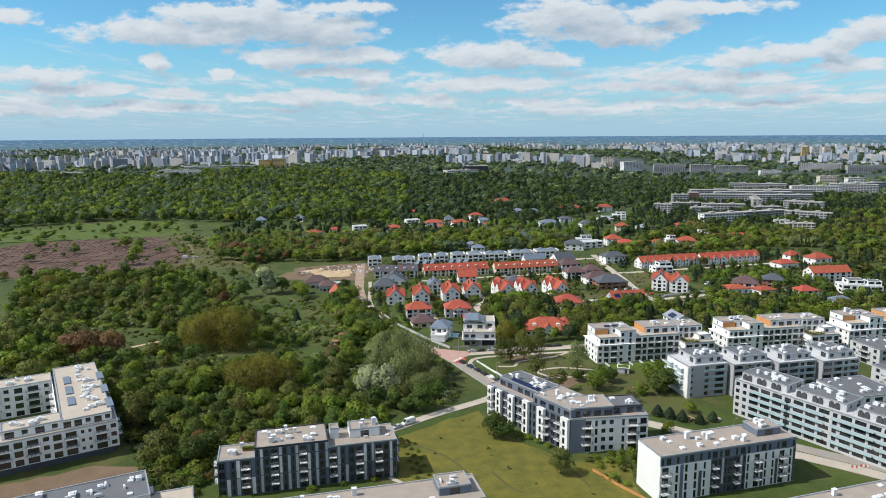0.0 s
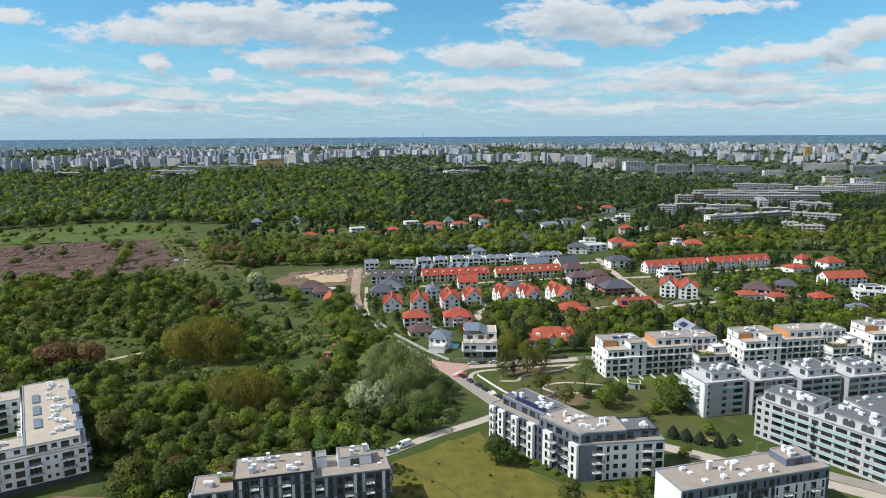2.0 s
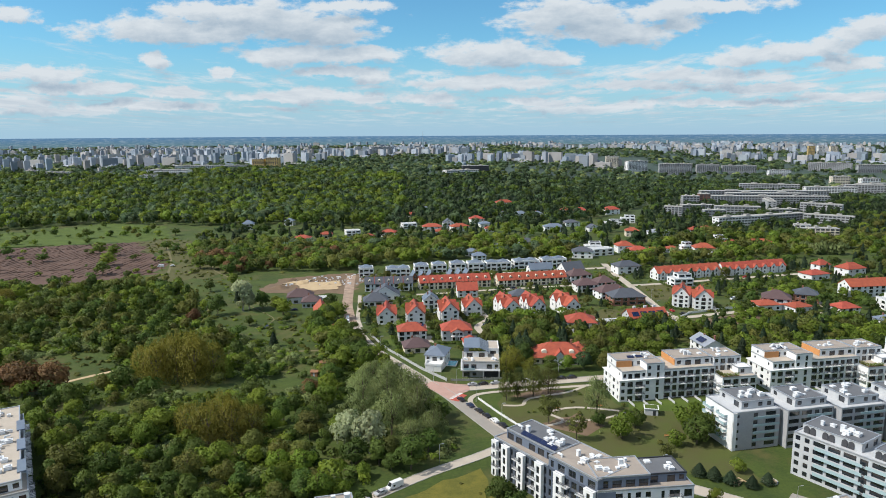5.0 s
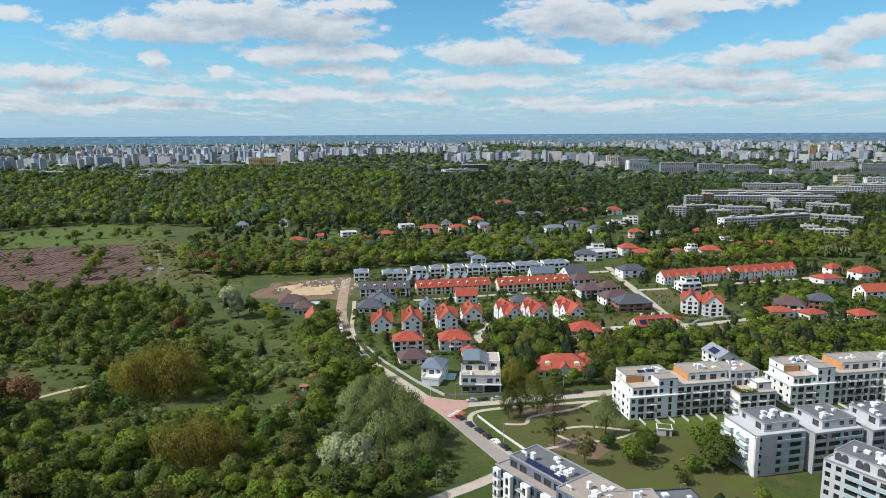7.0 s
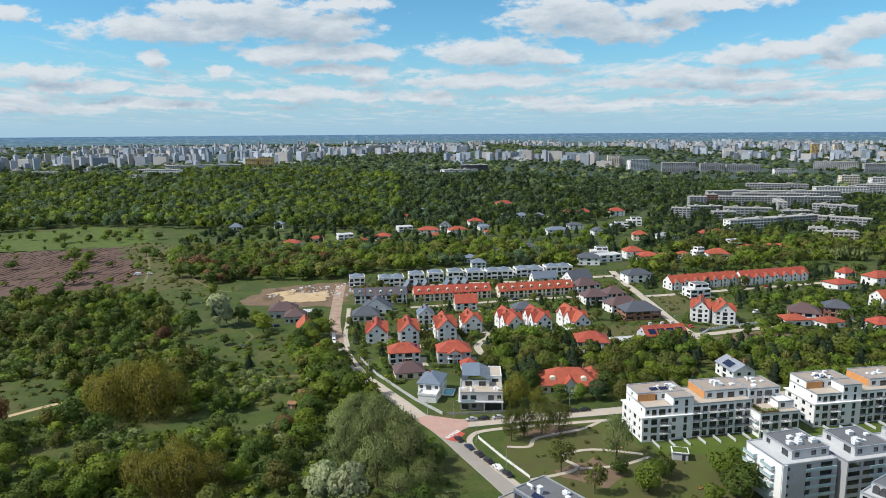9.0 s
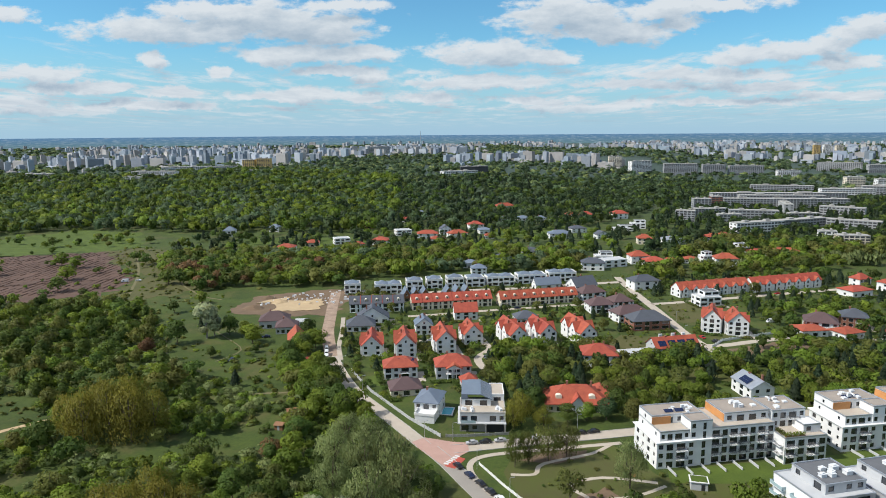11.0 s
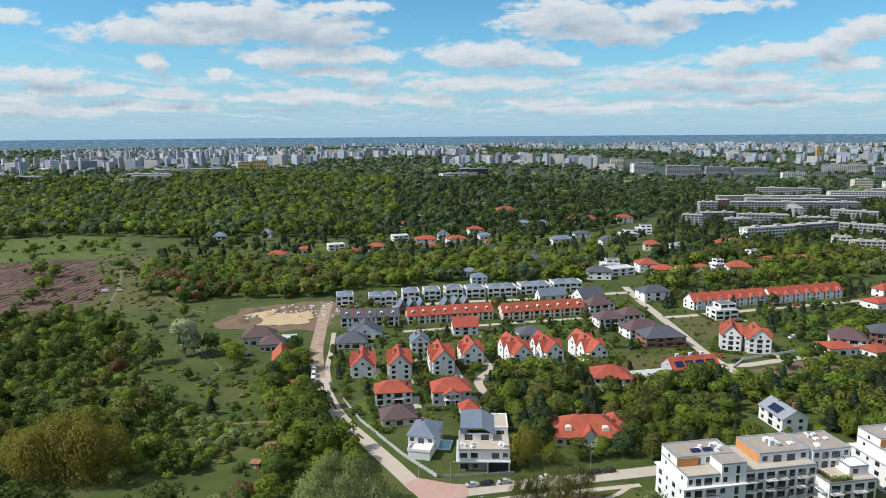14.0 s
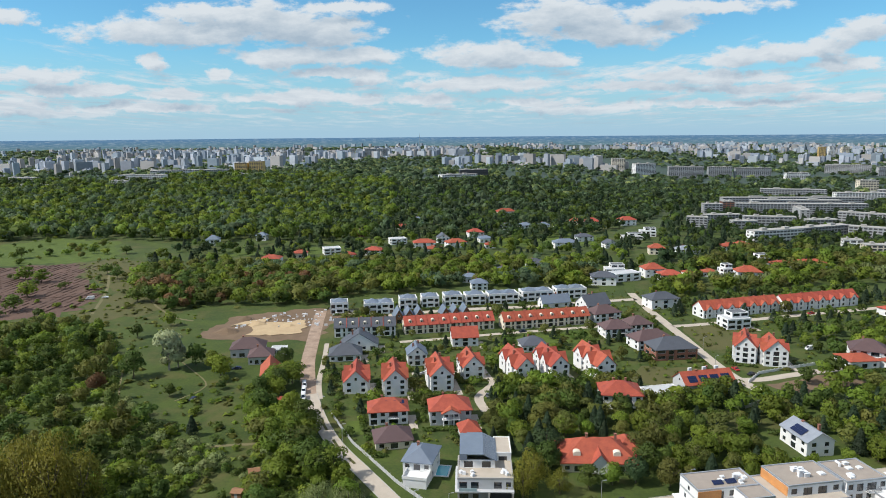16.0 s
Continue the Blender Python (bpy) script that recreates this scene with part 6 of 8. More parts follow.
flat_house(-76, 500, 6, 8, 7, 1, "small grey site cabin with a flat roof", wall=PALE, upper=False)
gable_house(-63, 430.5, 12, 8, 5, 1, 2.2, 3.6, "open shed with a bright red roof", along="x", pats={"F": "F"}, chim=False, name="shed")

STYLES = {"red": (REDTILE, WHITE, "white house with a red tiled roof"), "orange": (REDTILE, CREAM, "cream house with an orange tiled roof"), "grey": (BLUETILE, WHITE, "white house with a grey roof"),
          "dark": (GREYTILE, WHITE, "white house with a graphite roof"), "brown": (MAROON, BRICK, "brown brick house with a dark roof"), "white": (STEEL, WHITE, "pale house with a light metal roof")}


def far_house(x, y, w, h, style):
    k = int(abs(x * 7 + y * 3)) % 5
    turn, d = (-8, 4, 12, 18, -3)[k], max(9, min(13, w * 0.8))
    h = max(6.0, min(11.0, h))
    if style == "flat":
        flat_house(x - w / 2, y, turn, w, d, 2 if h > 7 else 1, "white flat-roofed modern house", upper=k % 2 == 0)
    elif style == "gable":
        gable_house(x - w / 2, y, turn, w, d, 2, h * 0.3, h, "white house with a steep grey gable roof", roof=GREYTILE, group="village houses", chim=False)
    else:
        roof, wall, label = STYLES[style]
        fl = 2 if h > 7.5 else 1
        hip_house(x - w / 2, y, turn, w, d, fl, round(h * 0.62 / fl, 2), h, label, roof=roof, wall=wall, group="village houses", pats={"F": "wFw", "L": "w"})


far_house(-220, 862, 13, 11, "grey")
far_house(-178, 897, 11, 9, "grey")
far_house(-136, 757, 17, 8, "red")
far_house(-115, 787, 13, 7, "orange")
far_house(-86, 800, 16, 8, "flat")
far_house(-68, 778, 13, 6, "red")
far_house(-48, 797, 16, 8, "red")
far_house(-25, 856, 17, 12, "flat")
far_house(1, 833, 22, 9, "red")
far_house(11, 803, 16, 7, "red")
far_house(21, 860, 12, 11, "gable")
far_house(35, 831, 20, 9, "red")
far_house(-29, 976, 15, 6, "red")
far_house(-8, 1021, 13, 9, "grey")
far_house(-70, 914, 10, 9, "brown")
far_house(113, 1089, 26, 11, "red")
far_house(95, 938, 13, 12, "grey")
far_house(121, 955, 15, 9, "grey")
far_house(144, 963, 12, 8, "grey")
far_house(162, 961, 11, 7, "flat")
far_house(185, 990, 12, 10, "red")
far_house(203, 978, 18, 11, "red")
far_house(58, 897, 17, 10, "red")
far_house(66, 865, 14, 7, "grey")
far_house(67, 829, 10, 6, "red")
far_house(142, 824, 23, 9, "grey")
far_house(171, 865, 18, 8, "dark")
far_house(224, 877, 23, 7, "flat")
far_house(246, 896, 17, 11, "flat")
far_house(219, 784, 14, 10, "orange")
far_house(187, 821, 13, 8, "gable")
far_house(95, 718, 15, 9, "dark")
far_house(68, 692, 13, 8, "dark")
far_house(37, 672, 11, 7, "grey")
far_house(43, 645, 12, 8, "grey")
far_house(137, 657, 18, 10, "dark")
far_house(154, 687, 15, 11, "flat")
far_house(160, 666, 22, 8, "flat")
far_house(184, 681, 16, 11, "red")
far_house(191, 664, 17, 9, "red")
far_house(251, 985, 21, 13, "red")
far_house(250, 779, 23, 8, "white")
far_house(294, 797, 14, 8, "red")
far_house(312, 803, 14, 8, "red")
far_house(215, 679, 12, 5, "red")
far_house(228, 683, 11, 6, "red")
far_house(243, 682, 9, 9, "flat")
far_house(252, 667, 18, 12, "red")
far_house(300, 739, 15, 7, "flat")
far_house(302, 706, 18, 7, "red")
far_house(323, 705, 26, 8, "red")
far_house(160, 584, 20, 10, "dark")
far_house(318, 584, 11, 10, "red")
far_house(332, 563, 18, 15, "red")
far_house(299, 555, 18, 7, "red")
far_house(216, 468, 15, 4, "red")
far_house(235, 461, 14, 5, "red")
far_house(259, 453, 14, 8, "red")
far_house(296, 466, 16, 11, "flat")
far_house(307, 462, 13, 8, "flat")
far_house(268, 427, 12, 7, "grey")


# paved drives and yards beside the houses
for px, py, c, s, a, b, g in [k for k in KEEP if 7 < k[4] < 20 and 8 < k[5] < 30 and 395 < k[1] < 600 and -60 < k[0] < 330]:
    ring = [(px + c * u - s * v, py + s * u + c * v) for u, v in ((a + 0.3, -5), (a + 3.6, -5), (a + 3.6, b * 0.75), (a + 0.3, b * 0.75))]
    if not any(inside(*p, [(q[0] + q[2] * u - q[3] * v, q[1] + q[3] * u + q[2] * v) for u, v in ((0, 0), (q[4], 0), (q[4], q[5]), (0, q[5]))]) for p in ring for q in KEEP if q[4] < 40):
        patch("driveway", ring, PAVING, "pale paved drive beside a house", 0.05, "drive")


# ---- the distance ----
def slab_block(x, y, x2, y2, h, d, label, wall=None, group="slab blocks", bands=None):
    """A slab of flats: walls, window bands storey by storey, flat roof."""
    turn, w = math.degrees(math.atan2(y2 - y, x2 - x)), math.hypot(x2 - x, y2 - y)
    t = thing("apartment_block", x, y, turn, label, "apartment block", group, z=land((x + x2) / 2, (y + y2) / 2) - 0.5)
    keep(x, y, turn, w, d, 3)
    n = max(2, round(h / 3.0))
    fh = h / n
    g = Geo().box(0, 0, -3, w, d, h)
    # the default wall is pale render greyed to stand in for cloud shade
    part("wall", g.mesh("wall", wall or SHADED_WORN_GREY), t)
    part("roof", Geo().box(-0.2, -0.2, h, w + 0.2, d + 0.2, h + 0.5).box(w * 0.2, d * 0.3, h + 0.5, w * 0.3, d * 0.7, h + 2.4).box(w * 0.65, d * 0.3, h + 0.5, w * 0.75, d * 0.7, h + 2.4).mesh("roof", CONCRETE), t)
    cols = max(3, int(w / 4.5))
    b = Geo()
    for i in range(n):
        for c in range(cols):
            x0 = w * (c + 0.2) / cols
            b.box(x0, -0.12, i * fh + 0.7, x0 + w / cols * 0.74, -0.02, i * fh + 2.4)
        for c in range(2):
            y0 = d * (c + 0.25) / 2
            b.box(-0.12, y0, i * fh + 1.0, -0.02, y0 + d * 0.22, i * fh + 2.3)
    tagged(part("glazing", b.mesh("glazing", bands or FRAME), t), kind="stuff")


SB = "pale slab of flats with rows of dark windows"
slab_block(386, 1093, 411, 1090, 15, 14, SB)
slab_block(416, 1104, 432, 1102, 17, 14, "dark red brick block of flats among pale slabs", BRICK)
slab_block(432, 1098, 540, 1081, 14.5, 14, "long pale terraced slab of flats")
slab_block(541, 1081, 604, 1074, 14.5, 14, "long pale terraced slab of flats")
slab_block(312, 960, 333, 950, 14, 12, SB)
slab_block(352, 1000, 397, 1000, 11, 12, SB)
slab_block(362, 946, 390, 944, 10, 12, SB)
slab_block(384, 966, 440, 952, 13, 12, SB)
slab_block(337, 840, 398, 858, 13, 12, SB, WHITE)
slab_block(400, 866, 466, 890, 12, 12, SB)
slab_block(408, 806, 424, 800, 9, 11, SB, WHITE)
slab_block(402, 762, 430, 756, 11, 12, "white and cream block of flats", CREAM)
slab_block(458, 880, 500, 846, 12, 12, SB)
slab_block(458, 958, 494, 956, 9, 12, SB)
slab_block(520, 1004, 560, 970, 13, 12, SB)
slab_block(500, 1030, 520, 1090, 12, 12, SB)
slab_block(470, 1130, 590, 1112, 16, 14, "long pale terraced slab of flats")
slab_block(440, 1160, 640, 1140, 17, 14, "long pale terraced slab of flats")
slab_block(581, 1334, 678, 1300, 15, 14, "long pale terraced slab of flats")
slab_block(640, 1210, 720, 1196, 18, 16, "pale slab of flats in bright light", WHITE)
slab_block(720, 1230, 790, 1200, 20, 16, SB)
slab_block(830, 1728, 882, 1722, 18, 16, SB, WHITE)
slab_block(1070, 1990, 1159, 1929, 24, 16, SB)
slab_block(807, 1418, 841, 1414, 22, 16, "cream and grey block of flats", CREAM)
slab_block(846, 1384, 880, 1380, 20, 16, SB, WHITE)
slab_block(776, 1260, 850, 1269, 19, 16, SB)
slab_block(1141, 1872, 1240, 1860, 22, 16, SB)
slab_block(-507, 1640, -430, 1668, 14, 16, "low grey hospital slab", PALE)
slab_block(-428, 1690, -400, 1688, 27, 18, "ochre and grey tower of flats", OCHRE)
slab_block(-396, 1690, -365, 1688, 30, 18, "ochre and grey tower of flats", OCHRE)
slab_block(-397, 1560, -330, 1580, 11, 16, "pale hospital wing among the trees", WHITE)
slab_block(-600, 1500, -510, 1490, 17, 20, "white office block with bands of dark glass", WHITE)
slab_block(-570, 1580, -480, 1610, 17, 20, "white office block with bands of dark glass", WHITE)
slab_block(-590, 1440, -560, 1436, 13, 16, "white stepped office block among trees", WHITE)
slab_block(30, 1480, 100, 1510, 13, 20, "white modern block with black glass", WHITE)
slab_block(66, 1512, 122, 1520, 20, 18, "modern block of black glass", DARK)
slab_block(-235, 2700, -158, 2740, 34, 20, "grey tower slab on the plateau", PALE)
slab_block(1500, 2780, 1524, 2774, 47, 20, "tall ochre tower of flats", OCHRE)
slab_block(1546, 2790, 1570, 2786, 47, 20, "tall pale tower of flats", WHITE)
slab_block(1590, 2780, 1616, 2776, 45, 20, "tall ochre tower of flats", CREAM)
slab_block(510, 1830, 566, 1850, 30, 16, "white tower of flats with set-backs", WHITE)
slab_block(590, 1826, 672, 1815, 30, 16, SB)
slab_block(700, 1856, 756, 1848, 27, 16, SB)
slab_block(766, 1850, 850, 1838, 24, 16, SB)
slab_block(464, 1880, 496, 1876, 33, 16, "cream tower of flats", CREAM)
slab_block(-820, 1500, -760, 1490, 14, 18, "grey school block with a flat roof", PALE)
slab_block(-760, 1420, -690, 1416, 9, 18, "long low block with a green roof", AQUA)


def city():
    """The housing estates and town out to the horizon, too many to count."""
    rnd = random.Random(77)
    # haze blue is mixed into the pale and grey wall colours
    CITY = [mat("far_pale_haze_flats", (0.44, 0.48, 0.53), 0.85, (0.28, 0.31, 0.36), 0.03, 0.4, 0.8, stretch=(1, 1, 2.2), island=0.3),
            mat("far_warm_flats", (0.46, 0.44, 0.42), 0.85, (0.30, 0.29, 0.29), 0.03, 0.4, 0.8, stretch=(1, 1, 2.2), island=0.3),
            mat("far_grey_haze_flats", (0.30, 0.35, 0.41), 0.85, (0.19, 0.23, 0.28), 0.03, 0.4, 0.8, stretch=(1, 1, 2.2), island=0.3)]
    for k, m in enumerate(CITY):
        g = Geo()
        for _ in range(1900):
            az = rnd.uniform(-0.62, 0.62)
            r = 1880 + 2750 * rnd.random() ** 0.8
            x, y = r * math.sin(az), r * math.cos(az)
            if az < -0.05 and r > 3700 and rnd.random() < 0.8:
                continue
            if -0.16 < az < 0.02 and r < 2500 or (az > 0.33 and 1700 < r < 2700):
                continue
            if noise.noise((x * 0.002, y * 0.002, 5.5)) < -0.12:
                continue
            z, turn = land(x, y) - 2, rnd.choice((-0.75, -0.9, -0.6, 0.72, -0.3))
            tall = rnd.choice((9, 12, 14, 26, 30, 33)) * rnd.uniform(0.85, 1.15) * (0.8 if r > 3000 else 0.95)
            w, d = (rnd.uniform(22, 44), 11) if rnd.random() < 0.28 else (rnd.uniform(10, 15), 12)
            c, s = math.cos(turn), math.sin(turn)
            ring = [(x + c * a - s * b, y + s * a + c * b) for a, b in ((0, 0), (w, 0), (w, d), (0, d))]
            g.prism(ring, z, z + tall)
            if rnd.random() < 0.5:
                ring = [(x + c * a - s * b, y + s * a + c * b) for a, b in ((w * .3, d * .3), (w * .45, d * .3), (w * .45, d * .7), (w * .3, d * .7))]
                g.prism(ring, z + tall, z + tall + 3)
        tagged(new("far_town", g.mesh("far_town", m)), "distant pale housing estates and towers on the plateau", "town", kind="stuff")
    mast = thing("radio_mast", -60, 4300, 0, "thin lattice radio mast on the horizon", "mast", z=land(-60, 4300))
    part("mast", Geo().tube((0, 0, -2), (0, 0, 90), 2.2, 1.0, 6).mesh("mast", STEEL), mast)


city()


# ---- trees and scrub ----
def crown_points(seed, shape, n, leaf_size):
    """Corners of n leaf clumps, three each, of a crown about one unit wide and high, standing on z = 0."""
    r = np.random.RandomState(seed)
    if shape == "cone":
        t = r.rand(n) ** 0.75
        z = 0.10 + 0.9 * t
        ring = 0.30 * (1 - t) ** 0.85 + 0.02
        tier = 0.75 + 0.35 * np.abs(np.sin(z * 17 + r.rand(n)))
        a = r.rand(n) * 6.2832
        rad = ring * tier * (0.6 + 0.45 * r.rand(n))
        c = np.stack([rad * np.cos(a), rad * np.sin(a), z], 1)
        nrm = np.stack([np.cos(a), np.sin(a), np.full(n, 0.6)], 1)
        soft = nrm.copy()
    elif shape == "dome":
        u = r.randn(n, 3)
        u /= np.linalg.norm(u, axis=1, keepdims=True)
        a = np.arctan2(u[:, 1], u[:, 0])
        lobes = 1 + 0.13 * np.sin(3 * a + seed) + 0.10 * np.sin(7 * a + 2 * seed) * np.abs(u[:, 2])
        k = (0.72 + 0.30 * r.rand(n)) * lobes
        z = np.where(u[:, 2] > 0, u[:, 2], -0.9 * r.rand(n))
        c = np.stack([0.36 * u[:, 0] * k, 0.36 * u[:, 1] * k, np.clip(0.46 + 0.50 * z * k, 0.02, 1.0)], 1)
        nrm = u
        soft = np.stack([u[:, 0], u[:, 1], np.abs(u[:, 2]) + 0.35], 1)
    else:
        wide, base, tall, lumps, lump_r = {"round": (0.36, 0.09, 0.86, 15, 0.20), "tall": (0.22, 0.08, 0.90, 16, 0.15), "bush": (0.48, 0.02, 0.66, 10, 0.24),
                                           "thin": (0.30, 0.14, 0.82, 22, 0.13), "weep": (0.40, 0.04, 0.90, 34, 0.14)}[shape]
        u = r.randn(lumps, 3)
        u /= np.linalg.norm(u, axis=1, keepdims=True)
        k = (0.45 + 0.55 * r.rand(lumps)) ** 0.6
        mid = base + tall * 0.52
        cen = np.stack([u[:, 0] * k * wide * (0.8 + 0.35 * r.rand(lumps)), u[:, 1] * k * wide * (0.8 + 0.35 * r.rand(lumps)), mid + u[:, 2] * k * tall * 0.40], 1)
        lr = lump_r * (0.7 + 0.6 * r.rand(lumps))
        which = r.randint(0, lumps, n)
        d = r.randn(n, 3)
        d[:, 2] = np.abs(d[:, 2]) * 0.75 - 0.25 * r.rand(n)
        d /= np.linalg.norm(d, axis=1, keepdims=True)
        c = cen[which] + d * lr[which][:, None] * (0.82 + 0.25 * r.rand(n))[:, None]
        if shape == "weep":
            c[:, 2] -= 0.10 * r.rand(n)
        c[:, 2] = np.maximum(c[:, 2], base * 0.5 + 0.01)
        nrm = d
        ball = (c - (0, 0, mid - 0.12)) / (wide, wide, tall * 0.55)
        if n < 300:
            d = d * 0.4
        soft = 0.75 * ball / (np.linalg.norm(ball, axis=1, keepdims=True) + 1e-6) + 0.5 * d
    nrm = nrm + 0.28 * r.randn(n, 3)
    nrm /= np.linalg.norm(nrm, axis=1, keepdims=True)
    t1 = np.cross(nrm, r.randn(n, 3))
    t1 /= np.linalg.norm(t1, axis=1, keepdims=True)
    t2 = np.cross(nrm, t1)
    if shape in ("dome", "weep"):   # upright shoots and hanging twigs
        t2 = t2 * 0.5 + np.array((0, 0, 1.3))
    s = leaf_size * (0.6 + 0.8 * r.rand(n))[:, None]
    q = 0.55 + 0.35 * r.rand(n)[:, None]
    soft = soft + (0.30 if n >= 300 else 0.10) * r.randn(n, 3)
    soft /= np.linalg.norm(soft, axis=1, keepdims=True)
    corners = np.stack([c - t1 * s - t2 * s * q, c + t1 * s - t2 * s * q, c + t2 * s * q * 1.5], 1).reshape(-1, 3)
    return corners, np.repeat(soft, 3, axis=0)


def trunk_mesh(seed, shape, bark):
    """Tapered trunk with limbs, for a tree of height one."""
    rnd, g = random.Random(seed), Geo()
    if shape == "cone":
        g.tube((0, 0, -0.01), (0, 0, 0.95), 0.02, 0.004, 6)
    else:
        fork = 0.32 if shape != "tall" else 0.4
        g.tube((0, 0, -0.01), (0.01, 0.01, fork), 0.022, 0.015, 7)
        for i in range(5):
            a = i * 1.257 + rnd.uniform(-0.4, 0.4)
            k = rnd.uniform(0.12, 0.24) * (0.6 if shape == "tall" else 1)
            p = (k * math.cos(a), k * math.sin(a), rnd.uniform(0.5, 0.72))
            g.tube((0.01, 0.01, fork * rnd.uniform(0.75, 1.0)), p, 0.011, 0.005, 5)
            g.tube(p, (p[0] * 1.5, p[1] * 1.5, p[2] + 0.13), 0.005, 0.002, 4)
        g.tube((0.01, 0.01, fork), (0, 0.02, 0.85), 0.013, 0.003, 5)
    return g.mesh("trunk", bark)


KINDS = {  # shape, leaves, bark, label, category
    "broad": ("round", "green", BARK, "broadleaf tree in full green leaf", "tree"),
    "lime": ("round", "fresh", BARK, "broadleaf tree in fresh light green leaf", "tree"),
    "dark": ("round", "deep", BARK, "broadleaf tree in deep dark green leaf", "tree"),
    "olive": ("round", "olive", BARK, "tree with thin olive green spring leaf", "tree"),
    "poplar": ("tall", "green", BARK, "tall narrow tree in green leaf", "tree"),
    "willow": ("weep", "willow", BARK, "big willow with soft grey-green leaves", "willow"),
    "weeping": ("weep", "olive", BARK, "weeping willow with yellowish green curtains", "willow"),
    "silver": ("tall", "silver", SILVERBARK, "tall silvery poplar in pale leaf", "tree"),
    "pale": ("round", "silver", SILVERBARK, "round tree in pale silvery leaf", "tree"),
    "thin": ("thin", "olive", BARK, "slender tree with sparse olive spring leaf", "tree"),
    "golden": ("weep", "yellow", BARK, "weeping willow with golden green curtains", "willow"),
    "catkin": ("dome", "brown", BARK, "wide domed willow thicket brown with catkins", "willow"),
    "rust": ("round", "rust", BARK, "tree with rusty brown spring leaf", "tree"),
    "pine": ("cone", "pine", BARK, "dark green conifer with dense needles", "conifer"),
    "bush": ("bush", "green", BARK, "round shrub in green leaf", "shrub"),
    # tree of the far woods, haze put into its leaf colour
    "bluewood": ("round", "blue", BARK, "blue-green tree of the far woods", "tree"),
    "darkbush": ("bush", "deep", BARK, "round shrub in deep green leaf", "shrub"),
    "limebush": ("bush", "fresh", BARK, "round shrub in fresh green leaf", "shrub"),
    "olivebush": ("bush", "olive", BARK, "round shrub in olive spring leaf", "shrub"),
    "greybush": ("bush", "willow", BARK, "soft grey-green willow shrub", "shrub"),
    "redbush": ("bush", "rust", BARK, "low shrub with dark reddish leaves", "shrub"),
}
GRAIN = {"near": (2000, 0.031), "mid": (480, 0.053), "mid2": (270, 0.072), "far": (96, 0.105), "dist": (30, 0.21)}


def tree(kind, x, y, h, wide=1.0, detail="near", seed=None):
    """One tree: its trunk with limbs, and its crown under it."""
    shape, leaves, bark, label, category = KINDS[kind]
    v = (int(abs(x) * 13 + abs(y) * 7) if seed is None else seed) % 4
    n, size = GRAIN[detail]
    if shape == "dome":
        n, size = int(n * 2.2), size * 0.36
    if shape == "weep":
        n, size = int(n * 2.6), size * 0.36
    if shape == "thin":
        n, size = int(n * 0.55), size * 0.8
    if shape == "bush":
        n, size = int(n * 0.5), size * 1.35
    crown = cached(("crown", shape, leaves, v, detail), lambda: quads_mesh("crown", *crown_points(v * 31 + len(kind), shape, n, size), LEAF[leaves]))
    trunk = cached(("trunk", shape, v, bark.name), lambda: trunk_mesh(v, shape, bark))
    ob = new("shrub" if category == "shrub" else "tree", trunk)
    spin = (x * 37 + y * 91) % 360
    ob.matrix_basis = pose(x, y, land(x, y), 0, 0, spin) @ Matrix.Diagonal((h * wide, h * wide, h, 1))
    part("crown", crown, ob)
    r = h * wide * 0.3
    keep(x - r, y - r, 0, 2 * r, 2 * r, 0.0)
    tagged(ob, label, category, {"shrub": "shrubs", "conifer": "conifers"}.get(category, "trees"))
    return ob


STUFF = {}


def stuff_tree(kind, x, y, h, wide=1.0, detail="far"):
    """A plant of a thicket or wood that nobody could count."""
    shape, leaves, *_ = KINDS[kind]
    v = int(abs(x) * 13 + abs(y) * 7) % 5
    n, size = GRAIN[detail]
    if shape == "bush":
        n, size = int(n * 0.4), size * 1.5
    pts, nrm = cached(("pts", shape, v, detail), lambda: crown_points(v * 17 + 3, shape, n, size))
    a = (x * 37 + y * 91) % 6.28
    c, s = math.cos(a), math.sin(a)
    q = pts * (h * wide, h * wide, h)
    q = np.stack([q[:, 0] * c - q[:, 1] * s + x, q[:, 0] * s + q[:, 1] * c + y, q[:, 2] + land(x, y) - 0.02 * h], 1)
    m = np.stack([nrm[:, 0] * c - nrm[:, 1] * s, nrm[:, 0] * s + nrm[:, 1] * c, nrm[:, 2]], 1)
    STUFF.setdefault((leaves, detail), []).append((q, m))


